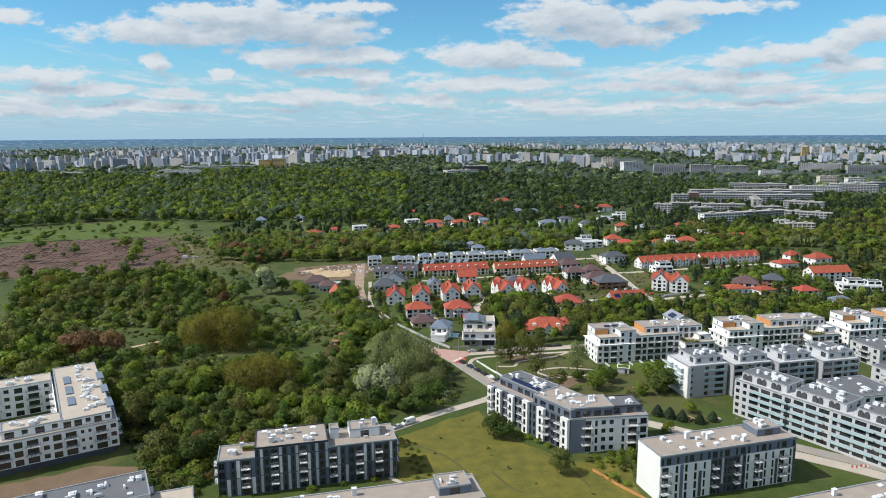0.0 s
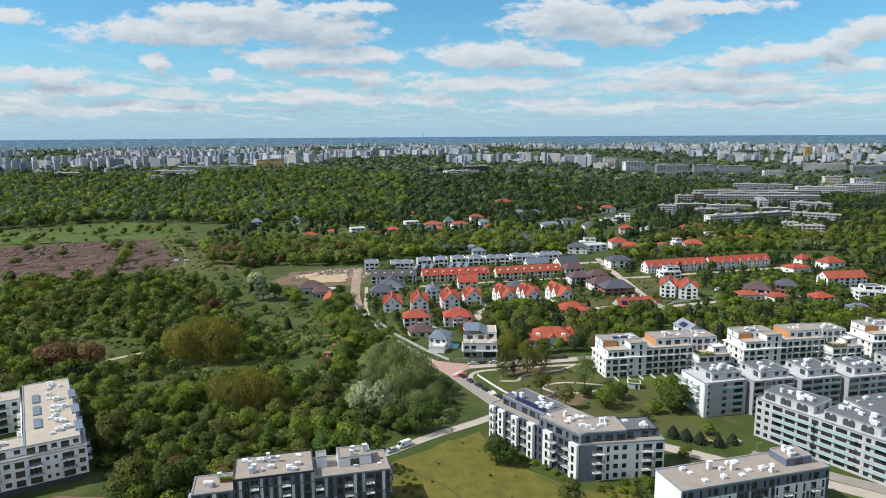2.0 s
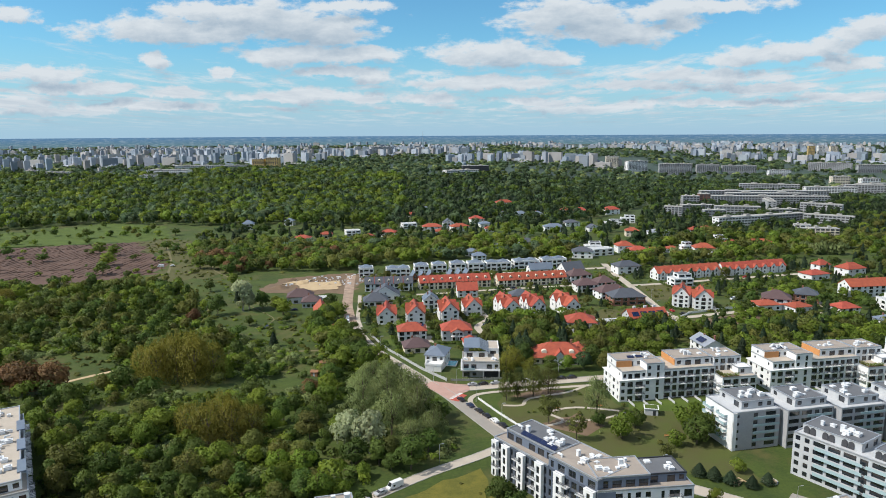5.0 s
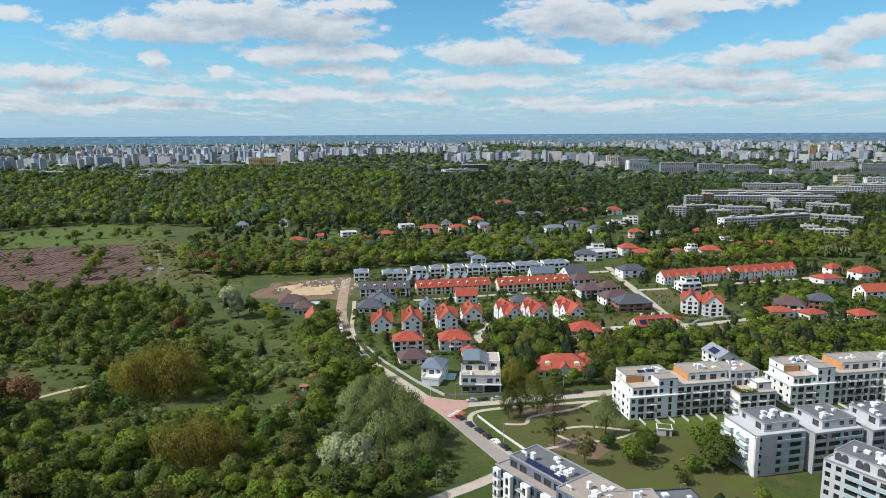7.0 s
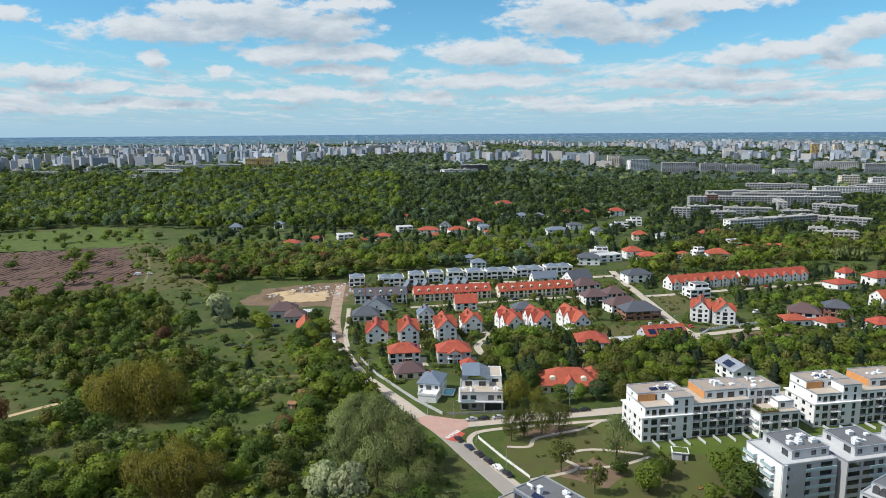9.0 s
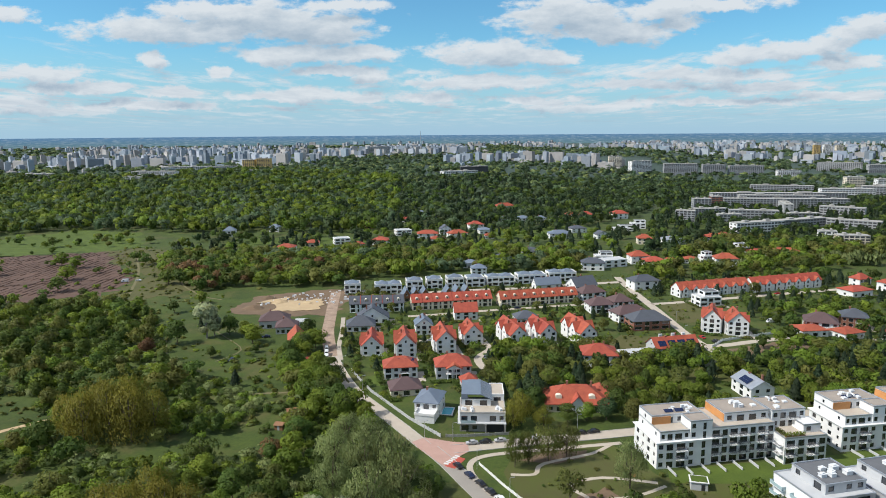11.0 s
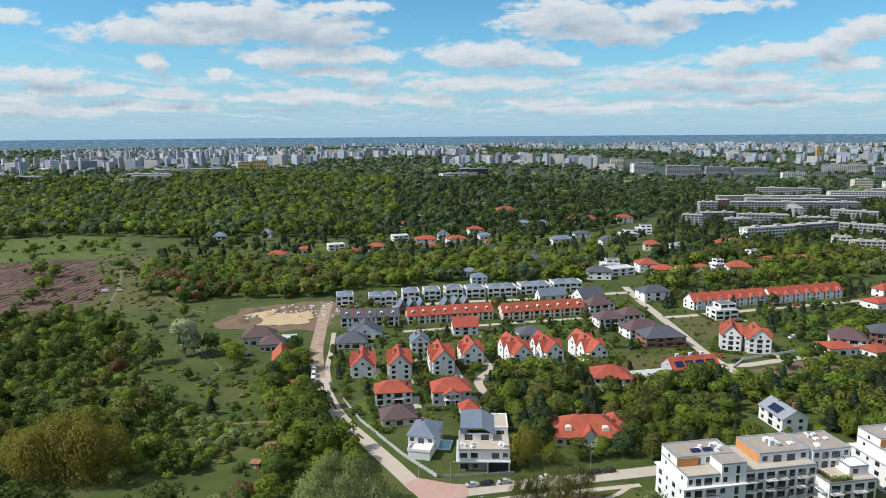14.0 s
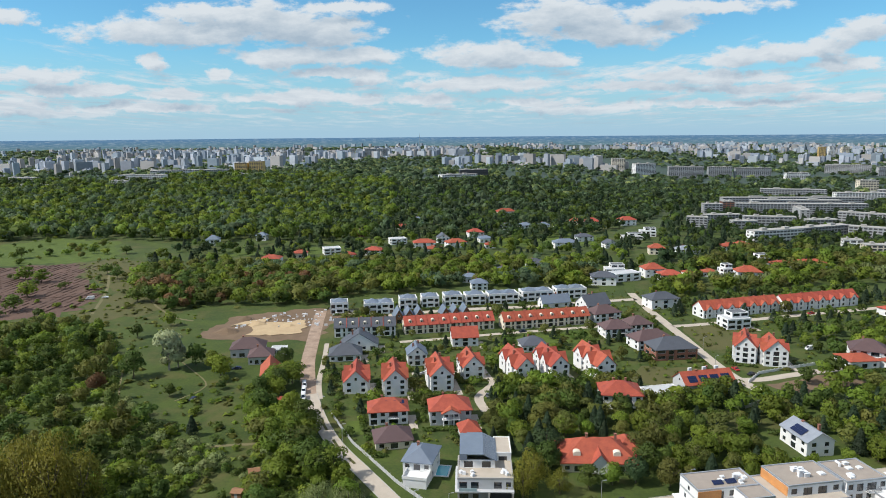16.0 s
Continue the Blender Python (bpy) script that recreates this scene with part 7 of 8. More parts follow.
def fill(ring, step, kinds, low, high, seed, chance=1.0, detail="mid", margin=1.5, solid=True, holes=(), wide=(0.85, 1.2), limit=10 ** 6):
    """Plants over a piece of land; those past the limit join the uncounted thicket."""
    rnd = random.Random(seed)
    xs, ys = [p[0] for p in ring], [p[1] for p in ring]
    spots = []
    y = min(ys)
    while y < max(ys):
        x = min(xs) + (step / 2 if int(y / step) % 2 else 0)
        while x < max(xs):
            px, py = x + rnd.uniform(-0.42, 0.42) * step, y + rnd.uniform(-0.42, 0.42) * step
            keepit, hh, kk, ww = rnd.random() < chance, rnd.uniform(low, high), rnd.random(), rnd.uniform(*wide)
            if keepit and inside(px, py, ring) and not any(inside(px, py, h) for h in holes) and not taken(px, py, margin):
                spots.append((px, py, hh, kk, ww))
            x += step
        y += step * 0.87
    spots.sort(key=lambda s: s[1] + 0.3 * abs(s[0]))
    for i, (px, py, hh, kk, ww) in enumerate(spots):
        drift = noise.noise((px * 0.015, py * 0.015, seed * 1.7)) * 0.9 + 0.5
        kind = kinds[int(min(0.999, max(0.0, 0.45 * kk + 0.55 * drift)) * len(kinds))]
        if solid and i < limit:
            tree(kind, px, py, hh, ww, detail)
        else:
            stuff_tree(kind, px, py, hh, ww, "mid" if detail == "near" else detail)


CLEAR = ([(-204, 386), (-178, 402), (-151, 372), (-156, 344), (-179, 340)], [(-102, 440), (-76, 450), (-56, 392), (-50, 366), (-70, 356), (-88, 362), (-100, 400)],
         [(-204, 565), (-173, 534), (-147, 486), (-134, 448), (-108, 422), (-83, 396), (-59, 400), (-75, 452), (-92, 475), (-131, 532), (-148, 582), (-182, 613)])
WOOD = [(-158, 302), (-112, 240), (-98, 224), (-78, 220), (-30, 230), (-22, 254), (0, 270), (12, 283), (8, 314), (-2, 332), (-14, 350), (-30, 378), (-46, 418), (-56, 440), (-60, 400), (-83, 396),
        (-108, 422), (-134, 448), (-147, 486), (-173, 534), (-204, 565), (-232, 575), (-330, 545), (-270, 420), (-215, 310)]
GLADES = ([(-108, 334), (-94, 349), (-78, 354), (-58, 380), (-46, 340), (-66, 332), (-84, 336)], [(-140, 320), (-129, 330), (-112, 322), (-115, 311), (-135, 312)])
# single trees that stand out
for x, y, h, w in ((-14, 294, 20, 0.85), (-4, 300, 20, 0.85), (-8, 312, 23, 0.75), (-17, 318, 21, 0.8), (-26, 306, 16, 0.9), (-16, 334, 18, 0.85), (-28, 326, 16, 0.95), (-26, 344, 14, 0.9), (-6, 280, 14, 0.9), (2, 290, 13, 0.9)):
    tree("willow", x, y, h, w)
tree("pale", -21, 279, 17, 0.85)
tree("pale", -29, 283, 15, 0.85)
for x, y, h, w in ((-132, 354, 18, 0.95), (-124, 349, 21, 0.9), (-116, 353, 24, 0.85), (-107, 350, 23, 0.9), (-100, 355, 19, 0.95), (-112, 362, 23, 0.9), (-124, 362, 20, 0.9),
                   (-89, 292, 15, 1.1), (-81, 288, 17, 1.05), (-73, 290, 17, 1.1), (-66, 293, 14, 1.1), (-78, 298, 17, 1.1), (-284, 500, 12, 1.4), (-292, 506, 11, 1.4)):
    tree("catkin", x, y, h, w)
tree("rust", -52, 336, 7, 1.2)
tree("redbush", -70, 236, 5, 1.3)
tree("rust", -86, 236, 7, 1.3)
tree("rust", -176, 336, 17, 1.0)
tree("rust", -166, 340, 15, 1.05)
tree("rust", -186, 341, 14, 1.1)
tree("rust", -143, 452, 9, 1.0)
tree("silver", -121, 480, 20, 1.15)
tree("silver", -118, 484, 17, 1.1)
tree("broad", -134, 470, 13, 1.0)
tree("broad", -110, 486, 11, 1.0)
tree("lime", -93, 470, 11, 1.2)
tree("lime", -99, 480, 10, 1.1)
tree("pine", -84, 405, 8, 1.1)
tree("pine", -130, 500, 11, 0.7)
for x, y, h, w in ((-185, 618, 13, 1.2), (-196, 622, 13, 1.2), (-178, 628, 12, 1.2), (-205, 690, 11, 1), (-245, 700, 10, 1.1), (-262, 720, 11, 1.1), (-300, 690, 11, 1.3), (-318, 700, 12, 1.3), (-282, 640, 12, 1.3), (-268, 600, 11, 1.3),
                   (-150, 560, 9, 1), (-160, 536, 8, 1), (-250, 780, 10, 1), (-290, 820, 10, 1.1), (-330, 840, 9, 1.2), (-380, 800, 11, 1.2), (-350, 660, 10, 1.2), (-370, 620, 9, 1.3), (-400, 690, 11, 1.2)):
    tree("broad" if int(x) % 3 else "lime", x, y, h, w, "mid")
# park and gardens
for kind, x, y, h, w in (("golden", 40, 362, 14, 0.9), ("weeping", 33, 326, 15, 0.55), ("weeping", 38, 328, 14, 0.6), ("weeping", 45, 330, 15, 0.8), ("weeping", 52, 333, 14, 0.85), ("willow", 68, 311, 17, 0.72), ("thin", 47, 302, 13, 0.9),
                         ("thin", 55, 288, 11, 0.9), ("lime", 72, 288, 11, 1.0), ("broad", 80, 298, 8, 1.1), ("broad", 66, 300, 6, 1.1), ("lime", 100, 296, 11, 1.1), ("broad", 98, 283, 11, 1.2), ("broad", 103, 287, 10, 1.1),
                         ("broad", 22, 242, 9.5, 1.1), ("broad", 26, 240, 9, 1.0), ("olive", 42, 213, 9, 0.95), ("lime", 88, 243, 5, 1.1), ("pine", 90, 260, 4.5, 2.0), ("pine", 94, 257.5, 4.5, 2.0), ("pine", 98, 254.5, 4.5, 2.0),
                         ("pine", 104, 252, 4, 2.0), ("pine", 110, 254, 4, 2.0), ("lime", 90, 282, 6, 1.1), ("olive", 84, 274, 5, 1.0), ("lime", 104, 262, 5, 1.1), ("golden", 36, 356, 11, 1.0), ("golden", 48, 358, 9, 1.1)):
    tree(kind, x, y, h, w)
for kind, x, y, h in (("broad", 58, 361, 8), ("lime", 66, 363, 7.5), ("dark", 74, 364, 9), ("broad", 80, 372, 9.5), ("olive", 79, 382, 9), ("broad", 47, 374, 10), ("dark", 48, 384, 11)):
    tree(kind, x, y, h, 1.05)
for x, y, h in ((31.5, 243, 2.2), (34.5, 240, 2.4), (38, 236.5, 2.2), (41, 233, 2.2), (29, 246, 2), (46, 226, 2.2), (56, 224, 2), (62, 226, 2.2), (70, 228, 2.4), (118, 224, 4), (121, 220, 4), (114, 219, 3), (-66, 198, 2.4), (-40, 204, 2.4), (-30, 207, 2), (-20, 210, 2)):
    tree("redbush" if x > 110 else "limebush", x, y, h, 1.2)
for i in range(22):
    tree("limebush", -13 + (i % 3) * 2.6 + (i // 3) * 1.3, 240 - i * 1.9, 1.3, 1.3)

fill(WOOD, 8.4, ["broad", "lime", "broad", "olive", "poplar", "lime", "broad", "olive"], 5.0, 11.5, 11, 0.6, "near", holes=CLEAR + GLADES, limit=120)
fill(WOOD, 4.7, ["bush", "limebush", "bush", "limebush", "greybush", "limebush", "bush"], 2.0, 5.0, 12, 0.86, "mid", 0.8, solid=False, holes=CLEAR[:1] + GLADES, wide=(1.0, 1.35))
fill([(-108, 440), (-78, 455), (-56, 392), (-48, 362), (-70, 352), (-92, 362)], 7.5, ["bush", "limebush"], 1.5, 4.0, 13, 0.55, "mid", solid=False)
fill([(-78, 470), (-62, 402), (-40, 376), (-16, 352), (-32, 392), (-50, 428), (-58, 470), (-66, 484)], 6.5, ["broad", "lime", "broad"], 8, 12.5, 14, 0.85, "near")
fill([(-150, 490), (-134, 450), (-108, 424), (-84, 398), (-62, 402), (-76, 452), (-94, 475), (-131, 530)], 15, ["bush", "broad", "limebush"], 2.5, 6, 15, 0.3, "near")
fill([(-235, 690), (-75, 690), (-64, 606), (-150, 604), (-160, 590), (-200, 640)], 8.5, ["broad", "lime", "olive", "broad", "rust", "lime"], 8, 13, 16, 0.95, "mid2", solid=False)
fill([(-240, 742), (150, 742), (128, 645), (40, 655), (-67, 622), (-80, 690), (-230, 692)], 9.5, ["lime", "bluewood", "lime", "olive", "lime", "broad"], 8, 13, 17, 0.9, "mid2", solid=False)
fill([(-250, 880), (260, 880), (230, 700), (160, 690), (150, 745), (-240, 745)], 13, ["broad", "lime", "pine", "dark", "broad"], 6, 12, 18, 0.5, "mid2", solid=False, margin=3)
fill([(26, 450), (44, 452), (98, 452), (112, 436), (104, 405), (84, 362), (36, 356), (34, 372), (28, 398), (30, 418)], 6.6, ["lime", "broad", "pine", "olive", "lime", "poplar", "thin", "lime"], 6, 10.5, 19, 0.95, "near", limit=45)
fill([(98, 440), (138, 438), (162, 428), (215, 446), (290, 420), (262, 392), (130, 366), (82, 360), (104, 405)], 6.8, ["lime", "broad", "lime", "olive", "pine", "lime", "poplar", "lime"], 5.5, 10, 20, 0.95, "near", limit=40)
fill([(160, 440), (215, 448), (300, 425), (360, 520), (350, 600), (300, 640), (155, 610), (155, 560), (200, 560), (200, 470)], 9, ["broad", "lime", "broad", "pine", "olive"], 4, 9.5, 21, 0.85, "mid2", margin=2, limit=0)
fill([(160, 612), (300, 642), (380, 660), (460, 780), (300, 790), (180, 690)], 10, ["lime", "broad", "olive", "lime", "willow"], 7, 13, 22, 0.85, "mid2", margin=3, solid=False)
# extra dark-leaved trees stand in for cloud shade over this estate
fill([(200, 700), (470, 780), (700, 1000), (760, 1250), (560, 1280), (330, 1080), (260, 900)], 13, ["dark", "broad", "pine", "dark", "broad"], 7, 13, 23, 0.85, "far", margin=3, solid=False)
for ring, step, ch, sd in (([(-44, 400), (-10, 384), (60, 500), (120, 470), (150, 560), (100, 600), (-50, 575), (-44, 480)], 8, 0.62, 24), ([(-60, 470), (-44, 440), (-30, 470), (-30, 560), (-45, 570)], 9, 0.4, 25)):
    fill(ring, step, ["broad", "lime", "bush", "pine", "olive", "limebush", "bush"], 2.5, 7.5, sd, ch, "mid", margin=1.6, limit=30)
# light and blue-tinted kinds stand in for haze over the west wood
fill([(-620, 790), (-430, 930), (-330, 905), (-250, 890), (-60, 886), (-40, 1000), (-60, 1460), (-250, 1620), (-420, 1640), (-640, 1480), (-1000, 1560), (-1300, 1060)], 13.5, ["lime", "bluewood", "broad", "lime", "poplar", "bluewood", "dark", "lime"], 11, 18, 26, 0.97, "far", margin=4, solid=False)
# dark kinds stand in for cloud shade, blue-tinted ones for haze
fill([(-60, 886), (150, 885), (260, 985), (330, 1090), (560, 1290), (760, 1500), (500, 1560), (-60, 1460), (-40, 1000)], 13.5, ["dark", "bluewood", "dark", "pine", "broad", "dark", "bluewood", "broad"], 8, 14, 29, 0.97, "far", margin=4, solid=False)
fill([(-560, 640), (-420, 560), (-330, 545), (-500, 400), (-700, 600)], 10, ["broad", "lime", "bush", "olive"], 5, 10, 27, 0.7, "mid", solid=False)
fill([(-700, 700), (-520, 780), (-640, 900), (-900, 900)], 14, ["broad", "lime", "broad"], 8, 13, 28, 0.8, "far", solid=False)

NEAR_SCRUB = [(-128, 262), (-113, 240), (-99, 218), (-93, 200), (-76, 200), (-72, 222), (-18, 232), (-26, 252), (-60, 300), (-120, 300)]
fill(NEAR_SCRUB, 3.6, ["bush", "limebush", "bush", "olivebush", "darkbush", "limebush", "greybush"], 2.2, 5.0, 47, 0.8, "mid", 0.4, solid=False, wide=(1.0, 1.4))
fill(NEAR_SCRUB, 9, ["broad", "lime", "olive"], 6, 9.5, 48, 0.5, "mid", 0.4, solid=False)
# greenery by the field, the right-hand estate edge and behind
fill([(-620, 780), (-469, 858), (-416, 927), (-332, 900), (-290, 800), (-318, 778), (-431, 738), (-520, 700)], 17, ["bush", "broad", "limebush", "olive", "lime"], 3, 9, 31, 0.45, "mid2", solid=False)
fill([(-440, 735), (-318, 774), (-280, 765), (-278, 712), (-232, 650), (-228, 590), (-300, 562)], 19, ["broad", "bush", "limebush", "broad"], 2.5, 7.5, 32, 0.22, "mid", solid=False)
fill([(340, 520), (470, 560), (600, 800), (700, 1000), (560, 900), (470, 790), (385, 662), (350, 605)], 11, ["broad", "lime", "olive", "pine", "broad"], 6, 12, 33, 0.8, "mid2", margin=3, solid=False)
fill([(-312, 770), (-285, 800), (-230, 757), (-170, 640), (-166, 612), (-178, 583), (-204, 571), (-225, 590), (-222, 650), (-276, 712)], 15, ["bush", "olivebush", "lime", "bush"], 1.5, 6, 34, 0.3, "mid2", solid=False)
# tufts of rank grass and weeds on the meadows
GRAIN["tuft"] = (26, 0.34)
fill([(-190, 620), (-230, 560), (-160, 500), (-110, 410), (-60, 396), (-75, 452), (-110, 500), (-120, 530), (-140, 590)], 3.6, ["limebush", "olivebush"], 0.5, 1.5, 35, 0.14, "tuft", 0.2, solid=False, wide=(1.2, 2.4))
fill(CLEAR[1], 3.4, ["limebush", "olivebush"], 0.5, 1.6, 36, 0.18, "tuft", 0.2, solid=False, wide=(1.2, 2.4))
fill(CLEAR[0], 3.4, ["limebush", "olivebush"], 0.5, 1.6, 37, 0.25, "tuft", 0.2, solid=False, wide=(1.2, 2.4))
fill([(-310, 770), (-285, 800), (-150, 700), (-120, 600), (-166, 600), (-225, 590), (-276, 712)], 6, ["limebush", "olivebush"], 0.6, 1.8, 38, 0.3, "tuft", 0.3, solid=False, wide=(1.2, 2.6))
for ring in GLADES:
    fill(ring, 6.5, ["limebush", "bush", "greybush"], 0.8, 2.6, 41, 0.4, "mid", 0.2, solid=False, wide=(1.1, 1.6))
# planted beds round the nearest blocks and in the park
fill([(52, 225), (70, 232), (84, 226), (72, 212), (70, 200), (58, 204)], 3.2, ["bush", "limebush", "olivebush", "bush"], 1.0, 3.0, 42, 0.7, "mid", -0.6, solid=False)
fill([(60, 222), (84, 226), (72, 212), (66, 214)], 7, ["lime", "broad"], 4, 6, 43, 0.7, "mid", -0.6, solid=False)
fill([(84, 320), (90, 312), (128, 316), (126, 292), (106, 276), (80, 284), (64, 292), (60, 318)], 6.5, ["bush", "limebush", "olivebush", "greybush"], 0.7, 2.4, 44, 0.45, "mid", 0.3, solid=False)
fill([(28, 322), (36, 340), (70, 345), (80, 318), (60, 290), (48, 284), (34, 300)], 5.5, ["limebush", "olivebush", "bush"], 0.5, 1.7, 45, 0.3, "mid2", 0.3, solid=False)
fill([(-14, 236), (16, 262), (20, 248), (44, 222), (62, 220), (62, 194), (14, 194), (-8, 202)], 5, ["olivebush"], 0.25, 0.5, 46, 0.12, "tuft", 0.3, solid=False, wide=(1.5, 3.0))
# gardens: hedges round the plots and shrubs
for px, py, c, s, a, b, g in [k for k in KEEP if 7 < k[4] < 34 and 6 < k[5] < 30 and 380 < k[1] < 620 and -60 < k[0] < 330]:
    line = [(-2.2, -4 + 1.3 * i) for i in range(int((b + 8) / 1.3))] + [(-2.2 + 1.3 * i, -4.6) for i in range(int((a + 4) / 1.3))]
    for u, v in line:
        x, y = px + c * u - s * v, py + s * u + c * v
        if noise.noise((x * 0.11, y * 0.11, 3.0)) > -0.12 and not taken(x, y, -1.2):
            stuff_tree("bush" if noise.noise((x * 0.03, y * 0.03, 7.0)) > 0 else "olivebush", x, y, 1.3 + 0.7 * abs(math.sin(x * 3.1)), 1.5, "far")
fill([(-40, 400), (-10, 384), (110, 440), (150, 470), (340, 500), (340, 600), (150, 640), (-50, 610), (-46, 480)], 4.6, ["bush", "olivebush", "limebush", "bush"], 0.8, 2.6, 39, 0.5, "far", 0.3, solid=False)


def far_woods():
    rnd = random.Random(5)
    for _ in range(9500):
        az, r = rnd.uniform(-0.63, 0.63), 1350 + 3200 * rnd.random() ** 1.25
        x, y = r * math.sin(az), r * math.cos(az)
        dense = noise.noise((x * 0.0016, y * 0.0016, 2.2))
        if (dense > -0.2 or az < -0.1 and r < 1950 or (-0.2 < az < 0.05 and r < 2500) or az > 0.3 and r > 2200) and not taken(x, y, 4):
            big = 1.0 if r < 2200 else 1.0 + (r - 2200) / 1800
            # blue-tinted and grey-green kinds give the distant crowns their haze
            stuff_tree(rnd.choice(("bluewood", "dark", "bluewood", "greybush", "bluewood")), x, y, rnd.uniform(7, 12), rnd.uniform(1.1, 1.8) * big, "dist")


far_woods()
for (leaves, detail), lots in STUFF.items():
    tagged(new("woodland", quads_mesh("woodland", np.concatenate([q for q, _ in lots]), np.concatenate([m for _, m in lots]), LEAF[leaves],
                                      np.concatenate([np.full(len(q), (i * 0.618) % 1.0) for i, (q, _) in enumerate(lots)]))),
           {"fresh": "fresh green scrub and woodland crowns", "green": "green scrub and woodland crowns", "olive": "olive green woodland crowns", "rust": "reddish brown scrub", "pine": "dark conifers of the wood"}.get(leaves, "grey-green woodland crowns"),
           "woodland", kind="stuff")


# ---- vehicles and small things ----
CAR_PAINT = {n: paint(n + "_car_paint", c) for n, c in {"black": (0.02, 0.02, 0.024), "navy": (0.02, 0.03, 0.07), "silver": (0.42, 0.43, 0.45), "white": (0.75, 0.75, 0.75), "red": (0.4, 0.03, 0.03), "grey": (0.13, 0.135, 0.145)}.items()}


def car_body(length, width, height, van):
    """Side outline pushed out across the width and drawn in towards the roof."""
    L, h = length / 2, height
    if van:
        side = [(-L, 0.35), (-L, 0.95), (-L + 0.55, 1.15), (-L + 1.25, h), (L - 0.1, h), (L, h - 0.15), (L, 0.35)]
    else:
        side = [(-L, 0.3), (-L, 0.75), (-L + 0.95, 0.92), (-L + 1.7, h - 0.04), (L - 1.5, h), (L - 0.35, 0.98), (L, 0.9), (L, 0.3)]
    g, n = Geo(), len(side)
    for s in (-1, 1):
        for x, z in side:
            k = 1 - 0.16 * max(0.0, (z - 0.95) / (h - 0.95))
            g.v.append((x, s * width / 2 * k, z))
    g.f = [tuple(range(n)), tuple(reversed(range(n, 2 * n)))] + [(i, n + i, n + (i + 1) % n, (i + 1) % n) for i in range(n)]
    g.m = [0] * len(g.f)
    return g


def vehicle(x, y, turn, colour, van=False, label=""):
    length, width, height = (5.6, 2.0, 2.35) if van else (4.4, 1.8, 1.5)
    t = thing("van" if van else "car", x, y, turn, label or f"{colour} parked {'delivery van' if van else 'car'} on the street", "van" if van else "car", "parked vehicles", 0.08)
    part("body", cached(("body", van, colour), lambda: car_body(length, width, height, van).mesh("body", CAR_PAINT[colour])), t)
    L, h = length / 2, height
    wz = cached(("windscreen", van), lambda: Geo().hexa([(-L + (0.62 if van else 1.0), -0.78, 1.2 if van else 0.97), (-L + (0.62 if van else 1.0), 0.78, 1.2 if van else 0.97), (-L + (1.2 if van else 1.66), 0.7, h - 0.08), (-L + (1.2 if van else 1.66), -0.7, h - 0.08),
                                                         (-L + (0.56 if van else 0.94), -0.78, 1.22 if van else 1.0), (-L + (0.56 if van else 0.94), 0.78, 1.22 if van else 1.0), (-L + (1.14 if van else 1.6), 0.7, h - 0.04), (-L + (1.14 if van else 1.6), -0.7, h - 0.04)]).mesh("windscreen", GLASS))
    part("windscreen", wz, t)
    side = cached(("sidewin", van), lambda: Geo().box(-L + 1.6, -width / 2 * 0.97, 1.02, (-L + 2.4 if van else L - 1.4), width / 2 * 0.97, 1.32 if not van else 1.6).mesh("side_glass", GLASS))
    part("side_glass", side, t)
    wheel = cached("wheel", lambda: Geo().tube((0, -0.11, 0), (0, 0.11, 0), 0.33, 0.33, 12).mesh("wheel", TYRE))
    rim = cached("rim", lambda: Geo().tube((0, -0.125, 0), (0, 0.125, 0), 0.19, 0.19, 8).mesh("rim", STEEL))
    for sx in (-L + 0.85, L - 0.9):
        for sy in (-width / 2 + 0.1, width / 2 - 0.1):
            w = part("wheel", wheel, t, pose(sx, sy, 0.33))
            part("rim", rim, w)


for x, y, turn, c in ((13.6, 326.6, -62, "black"), (17.2, 320.2, -62, "navy"), (20.4, 314.6, -62, "black"), (23.2, 309.4, -62, "black"), (26.0, 304.8, -62, "white"), (28.8, 300.2, -62, "black"),
                      (19.4, 343.9, 8, "silver"), (24.4, 344.7, 8, "black"), (30.0, 345.6, 8, "silver"), (61, 351, 9, "black"), (66, 352, 9, "black"), (44, 348, 9, "white"), (-14.8, 250.8, 38, "silver"),
                      (153.5, 469, 100, "red"), (158, 462, 20, "black"), (60, 537, 12, "navy"), (134, 248, 0, "white"), (-88, 480, 8, "navy"), (-96, 441, 80, "navy"), (245, 568, 15, "red"), (32, 440, 80, "grey"), (4, 469, 0, "silver"), (17, 421, 15, "white")):
    vehicle(x, y, turn, c)
vehicle(-10.6, 254.6, 38, "white", True, "white delivery van parked on the concrete lane")
vehicle(-48.5, 441, 100, "white", True, "white delivery van beside the dirt road")
vehicle(-49.5, 448, 100, "white", True, "white delivery van beside the dirt road")
vehicle(-50.5, 455, 100, "white", True, "white delivery van beside the dirt road")
vehicle(-233, 631, 10, "white", True, "white van parked on the open meadow")
vehicle(-224, 634, 10, "white", False, "white car parked on the open meadow")
vehicle(206, 498, 10, "white", True, "white caravan in a garden")


